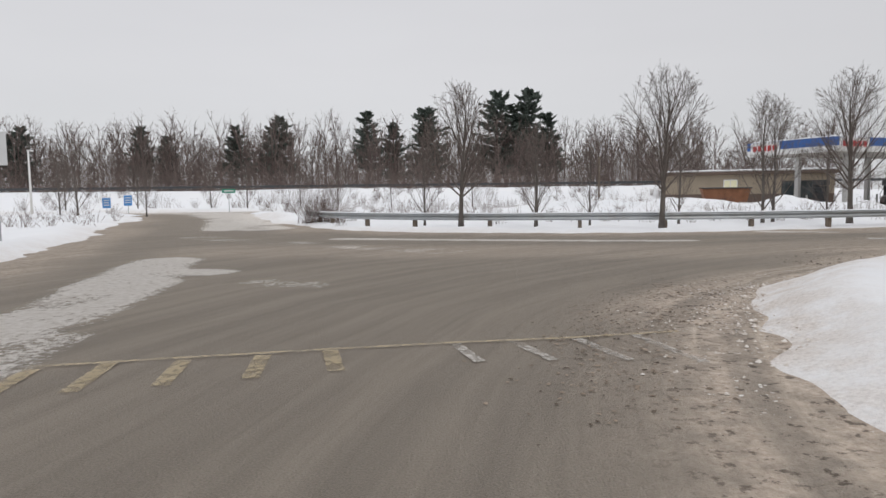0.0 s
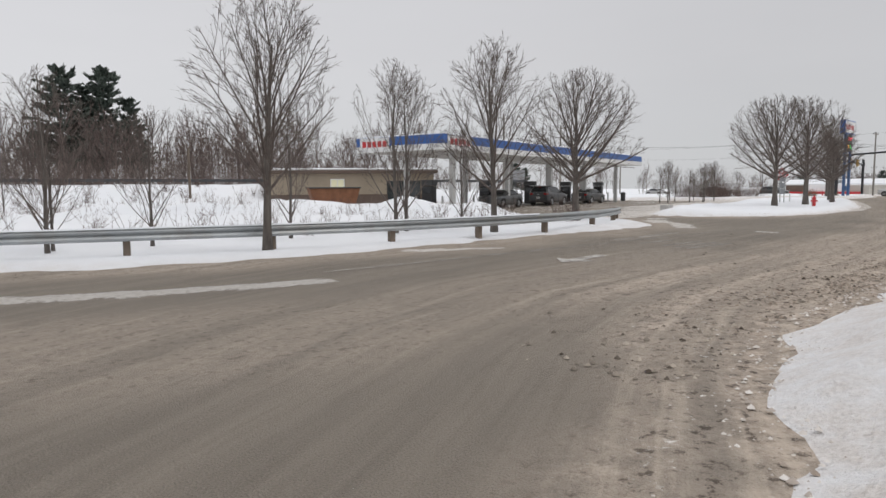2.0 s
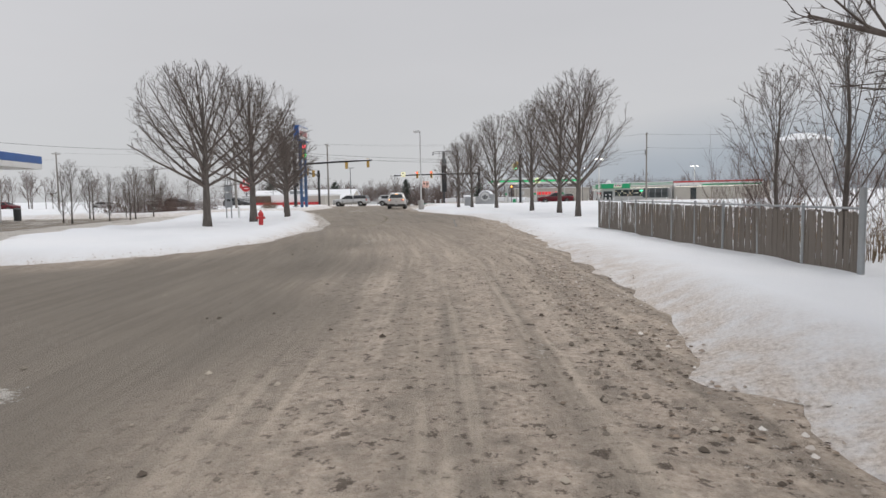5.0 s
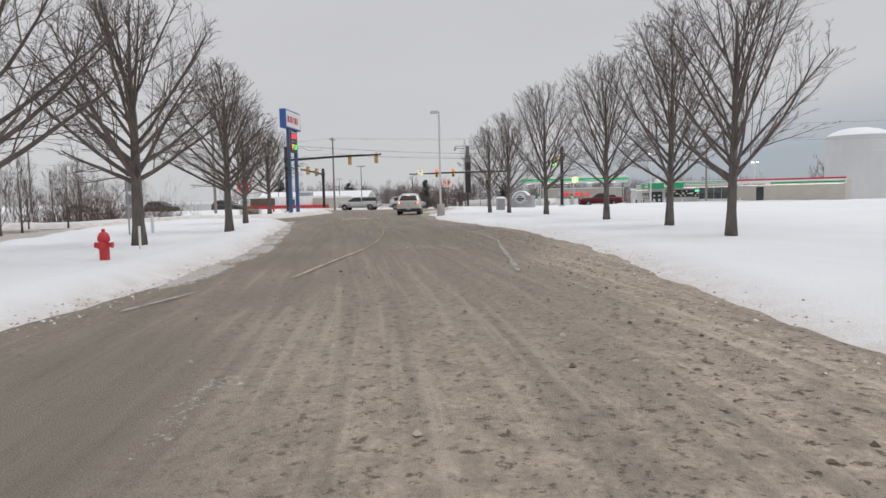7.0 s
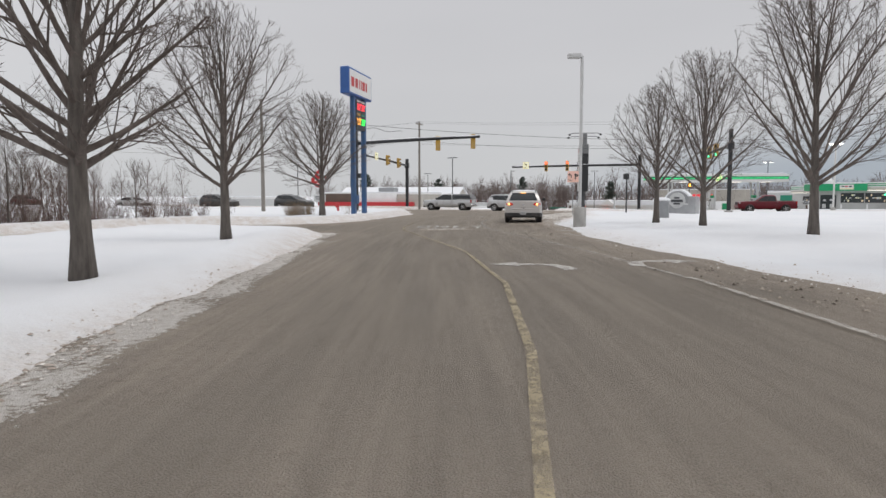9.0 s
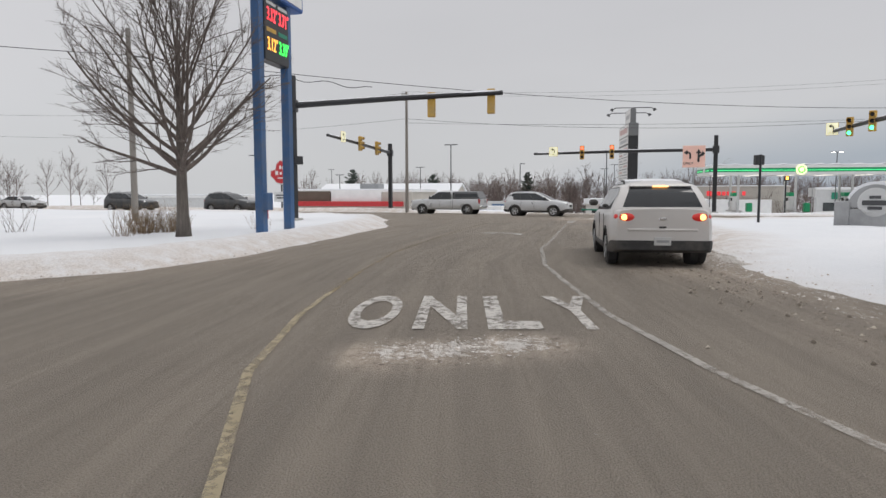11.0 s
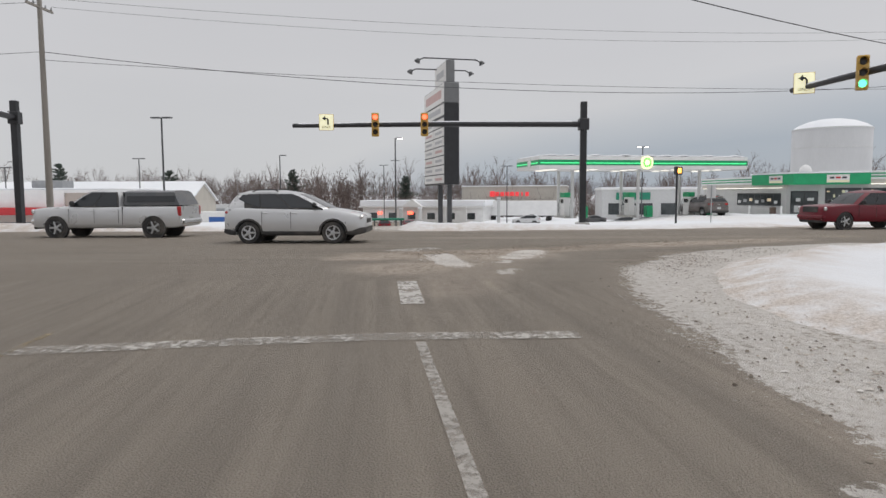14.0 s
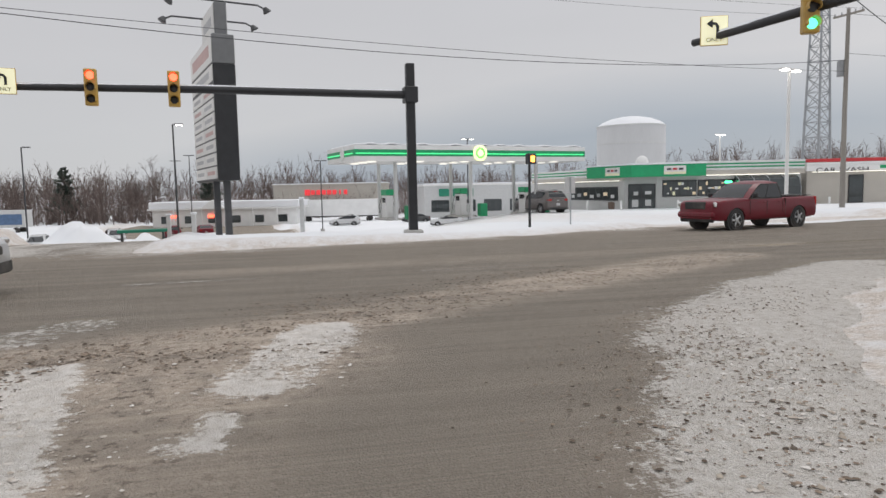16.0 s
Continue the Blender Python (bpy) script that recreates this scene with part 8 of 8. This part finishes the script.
# ---- far buildings, trailer, tank and tower ----
t = block_building("restaurant", "low brown and white restaurant with a red awning band", pose(163.5, 101.5, -3.4, 0, 0, -84), 20.6, 12, 5.2, BEIGE, 0.2, WHITE)
part("brown_front", Geo().box(3.6, -0.15, 4.35, 7.2, 0.3, 1.9, 0.02), BROWN, t)
part("white_front", Geo().box(11.5, -0.12, 4.4, 8.4, 0.24, 1.8, 0.02), WHITE, t)
part("red_band", Geo().box(9.5, -0.45, 3.35, 19.5, 0.9, 0.75, 0.05), RED, t, "bright red awning band")
for k in range(7):
    add_window(t, 1.8 + 2.7 * k, 1.3, 2.0, 1.9, bars=2)
part("roof_unit", Geo().box(12, 5, 6.0, 3.2, 2.4, 1.0, 0.05), GREY, t)
t = thing("restaurant_sign", "red roadside sign with white shapes above a small board", "sign", facing(146.5, 90.5, gz(146, 90), 205))
part("pole", Geo().rod((0, 0, 0), (0, 0, 3.9), 0.12), DARK, t, "", True)
pts = [(-0.9, 4.2), (-1.3, 4.6), (-1.25, 5.2), (-0.7, 5.35), (-0.55, 6.1), (-0.1, 6.5), (0.45, 6.3), (0.6, 5.6), (1.3, 5.3), (1.35, 4.8), (0.85, 4.5), (0.7, 3.9), (0.0, 3.6), (-0.6, 3.75)]
fc = part("red_face", Geo().prism(pts, -0.2, 0.2, "y"), RED, t)
for x, z, w, h in ((-0.55, 4.95, 0.35, 0.5), (-0.05, 4.9, 0.28, 0.32), (0.35, 4.9, 0.28, 0.32), (0.8, 5.0, 0.3, 0.5), (-0.1, 5.65, 0.22, 0.45), (0.2, 5.6, 0.16, 0.35), (0.0, 4.3, 0.9, 0.14)):
    part("white_shape", Geo().box(x, -0.22, z, w, 0.05, h, 0.02), WHITE, fc)
part("pale_rim", Geo().prism([(0.0 + (u - 0.0) * 1.10, 5.0 + (w - 5.0) * 1.10) for u, w in pts], -0.12, 0.12, "y"), LIGHTGREY, fc)
part("message_board", Geo().box(0, -0.1, 1.9, 1.9, 0.3, 1.3, 0.03), LIGHTGREY, t)
part("writing", Geo().box(0, -0.27, 2.1, 1.4, 0.02, 0.16).box(0, -0.27, 1.75, 1.2, 0.02, 0.16), DARK, t)

WH = thing("warehouse", "pale metal warehouse with a snowy gable roof", "building", pose(195.6, 86.6, -4.0, 0, 0, 97))
part("wall", Geo().box(15, -7, 2.2, 30, 14, 4.8, 0.02), BEIGE, WH)
part("gable", Geo().prism([(-14, 4.6), (0, 4.6), (-7, 7.3)], 0, 30, "x"), BEIGE, WH)
part("roof", Geo().prism([(-14.4, 4.45), (-7, 7.35), (0.4, 4.45), (0.4, 4.7), (-7, 7.65), (-14.4, 4.7)], -0.3, 30.3, "x"), SNOW, WH, "snow-covered gable roof")
for k in range(3):
    part("door", Geo().box(4 + 8 * k, 0.02, 1.5, 3.0, 0.08, 2.9, 0.02), LIGHTGREY, WH)
t = block_building("shop_row", "low white row of shops with a snowy roof", pose(228.8, 66.8, -3.95, 0, 0, -102), 24, 9, 2.9, WHITE, 0.6, WHITE, 1.1)
for k in range(6):
    add_window(t, 2.2 + 3.9 * k, 1.25, 1.5, 1.2, bars=2)
part("porch_gable", Geo().prism([(8.4, 3.0), (12.6, 3.0), (10.5, 4.5)], -1.5, 1.5, "y"), WHITE, t)
for x in (8.6, 12.4, 4, 17, 21):
    part("post", Geo().rod((x, -1.2, 0), (x, -1.2, 3.0), 0.1), WHITE, t)
part("lit_sign", Geo().box(9.8, -0.15, 1.8, 1.0, 0.05, 0.5).box(3.6, -0.15, 1.8, 0.8, 0.05, 0.4), RED_LIT, t, "small red lit window signs")
t = block_building("store", "large beige store with red lettering shapes", pose(256, 48, -3.9, 0, 0, -100), 24, 14, 6.8, BEIGE, 0.2, BEIGE)
for k, w in enumerate((1.1, 0.8, 0.8, 0.8, 0.9, 0.8, 0.3, 0.7)):
    part("red_shape", Geo().box(7.2 + 1.15 * k, -0.15, 5.3, w, 0.2, 1.2 if k == 0 else 0.95, 0.03), RED_LETTER, t)
t = block_building("store", "pale store beyond the far pumps", pose(232, 20, -3.0, 0, 0, -95), 26, 14, 5.2, LIGHTGREY, 0.2, WHITE)
part("sign_panel", Geo().box(6, -0.15, 3.9, 6.5, 0.2, 1.4, 0.03), STREETGREEN, t)
for k in range(5):
    add_window(t, 3 + 5 * k, 1.4, 3.4, 2.2, bars=3)
t = thing("semi_trailer", "long white box trailer parked by the shops", "trailer", pose(233, 44.2, -3.95, 0, 0, -101.5))
part("box", Geo().box(8, 0, 2.6, 16.1, 2.6, 2.9, 0.04), WHITE, t, "plain white trailer box")
part("frame", Geo().box(8, 0, 1.05, 15.5, 1.0, 0.2, 0.02), DARK, t)
for x in (1.6, 2.9, 14.0):
    for y in (-1.1, 1.1):
        part("wheel", Geo().lathe([(0.3, -0.15), (0.5, -0.15), (0.52, 0), (0.5, 0.15), (0.3, 0.15)], 18, (x, y, 0.52), Matrix.Rotation(radians(90), 4, "X")), RUBBER, t)
t = thing("box_truck", "white box truck parked beside the warehouse", "truck", pose(178, 74, -3.6, 0, 0, -95))
part("box", Geo().box(0, 0, 1.9, 7.5, 2.4, 2.4, 0.04), WHITE, t)
part("blue_band", Geo().box(0.5, 1.21, 1.9, 5.0, 0.02, 1.2).box(0.5, -1.21, 1.9, 5.0, 0.02, 1.2), BLUE, t)
part("cab", Geo().box(4.6, 0, 1.35, 1.7, 2.2, 1.9, 0.15), WHITE, t)
for x in (-2.6, 4.6):
    for y in (-1.05, 1.05):
        part("wheel", Geo().lathe([(0.25, -0.14), (0.44, -0.14), (0.46, 0), (0.44, 0.14), (0.25, 0.14)], 16, (x, y, 0.46), Matrix.Rotation(radians(90), 4, "X")), RUBBER, t)

tk = thing("storage_tank", "large white cylindrical storage tank with a shallow dome", "storage tank", pose(294, -55.5, 0))
part("shell", Geo().lathe([(10, -3), (10, 19.0), (9.9, 19.2)], 48), TANKWHITE, tk, "", True)
part("dome", Geo().lathe([(10, 19.2), (8.5, 20.3), (6, 21.3), (3, 21.9), (0.1, 22.1)], 48), SNOW, tk, "snowy shallow dome", True)
part("rim", Geo().lathe([(10.12, 18.8), (10.12, 19.15), (10.0, 19.2)], 48), LIGHTGREY, tk)
part("band", Geo().lathe([(10.06, 13.6), (10.06, 13.9)], 48), LIGHTGREY, tk)

tw = thing("radio_tower", "tall steel lattice radio tower", "tower", pose(206, -42, -1))
H0, B0 = 52.0, 2.6
corners = [(math.cos(a), math.sin(a)) for a in (0.4, 0.4 + 2.094, 0.4 + 4.189)]
def leg_at(c, z):
    f = 1 - 0.72 * z / H0
    return (c[0] * B0 * f, c[1] * B0 * f, z)
for c in corners:
    part("leg", Geo().rod(leg_at(c, 0), leg_at(c, H0), 0.24, 0.10, 8), GREY, tw)
g = Geo()
levels = np.linspace(0, H0, 22)
for z0, z1 in zip(levels[:-1], levels[1:]):
    for a, b in zip(corners, corners[1:] + corners[:1]):
        g.rod(leg_at(a, z0), leg_at(b, z1), 0.07, None, 5).rod(leg_at(b, z0), leg_at(a, z1), 0.07, None, 5).rod(leg_at(a, z1), leg_at(b, z1), 0.06, None, 5)
part("bracing", g, GREY, tw, "crossed steel bracing")
for z in (31, 34, 40):
    part("antenna", Geo().box(B0 * 0.6, 0.5, z, 0.5, 0.3, 2.2, 0.05).box(-B0 * 0.3, 1.3, z, 0.3, 0.5, 2.0, 0.05), LIGHTGREY, tw)

t = thing("box_trailer", "long pale box trailer with a blue side panel", "trailer", pose(223.4, 89, gz(223, 89), 0, 0, -95))
bd = part("box", Geo().box(0, 0, 2.3, 11.6, 2.5, 2.6, 0.06), LIGHTGREY, t)
part("blue_panel", Geo().box(3.6, -1.262, 2.2, 3.6, 0.02, 1.6, 0.01), TRAILERBLUE, bd, "blue graphic panel")
part("dark_panel", Geo().box(-3.0, -1.262, 2.1, 5.0, 0.02, 1.5, 0.01), GREY, bd)
for x in (-4.4, -3.4, 4.4):
    for y in (-1.0, 1.0):
        part("wheel", Geo().lathe([(0.3, -0.13), (0.5, -0.13), (0.5, 0.13), (0.3, 0.13)], 18, (x, y, 0.5), Matrix.Rotation(radians(90), 4, "X")), RUBBER, t, "", True)
# billboard up the crossing street
t = thing("billboard", "small grey billboard on two posts", "sign", facing(112, 140, 0, -110))
part("panel", Geo().box(0, 0, 5.0, 4.2, 0.25, 2.4, 0.03), GREY, t)
for x in (-1.2, 1.2):
    part("post", Geo().rod((x, 0, 0), (x, 0, 4.0), 0.13), DARK, t)
t = block_building("house", "low pale green building up the crossing street", pose(150, 122, -3.2, 0, 0, -80), 20, 8, 4.2, LIGHTGREY, 0.2, WHITE)

# parked cars in the far lots
LOT = [(196, 58, 10, "suv", MAROON), (201, 55, 12, "sedan", MAROON), (190, 63, 200, "suv", SILVER), (215, 36, 80, "suv", SILVER), (219, 24, 85, "sedan", DARKCAR), (205, 22, 80, "suv", SILVER),
       (212, 17, 80, "sedan", SILVER), (176, 82, 100, "sedan", SILVER), (177, 86, 100, "suv", DARKCAR), (182, 68, 190, "suv", SILVER), (199, 12, 85, "suv", MAROON), (188, 6, 80, "sedan", SILVER)]
for x, y, a, kind, paint in LOT:
    colour = {SILVER: "silver", MAROON: "dark red", DARKCAR: "dark grey"}[paint]
    vehicle("parked_car", colour + (" SUV" if kind == "suv" else " sedan") + " parked in the snowy lot",
            pose(x, y, gz(x, y) + 0.02, 0, 0, a), paint, 4.7, 1.9, 1.75 if kind == "suv" else 1.48, 2.8, 0.35, kind, None, "parked cars")
for x, y, h in ((146, 43.0, 1.9), (148, 48.6, 1.4), (150, 50.2, 1.5)):
    t = thing("bollard_post", "short white post by the lot entrance", "post", pose(x, y, gz(x, y)))
    part("post", Geo().box(0, 0, h / 2, 0.22, 0.22, h, 0.03), LIGHTGREY, t)
    part("cap", Geo().box(0, 0, h + 0.06, 0.3, 0.3, 0.12, 0.03), SNOW, t)
t = thing("bench", "low green bench buried in snow", "bench", pose(145, 50.5, gz(145, 50.5), 0, 0, 100))
part("seat", Geo().box(0, 0, 0.5, 2.2, 0.6, 0.14, 0.02), STREETGREEN, t)
for x in (-0.9, 0.9):
    part("leg", Geo().box(x, 0, 0.22, 0.1, 0.5, 0.45, 0.01), DARK, t)
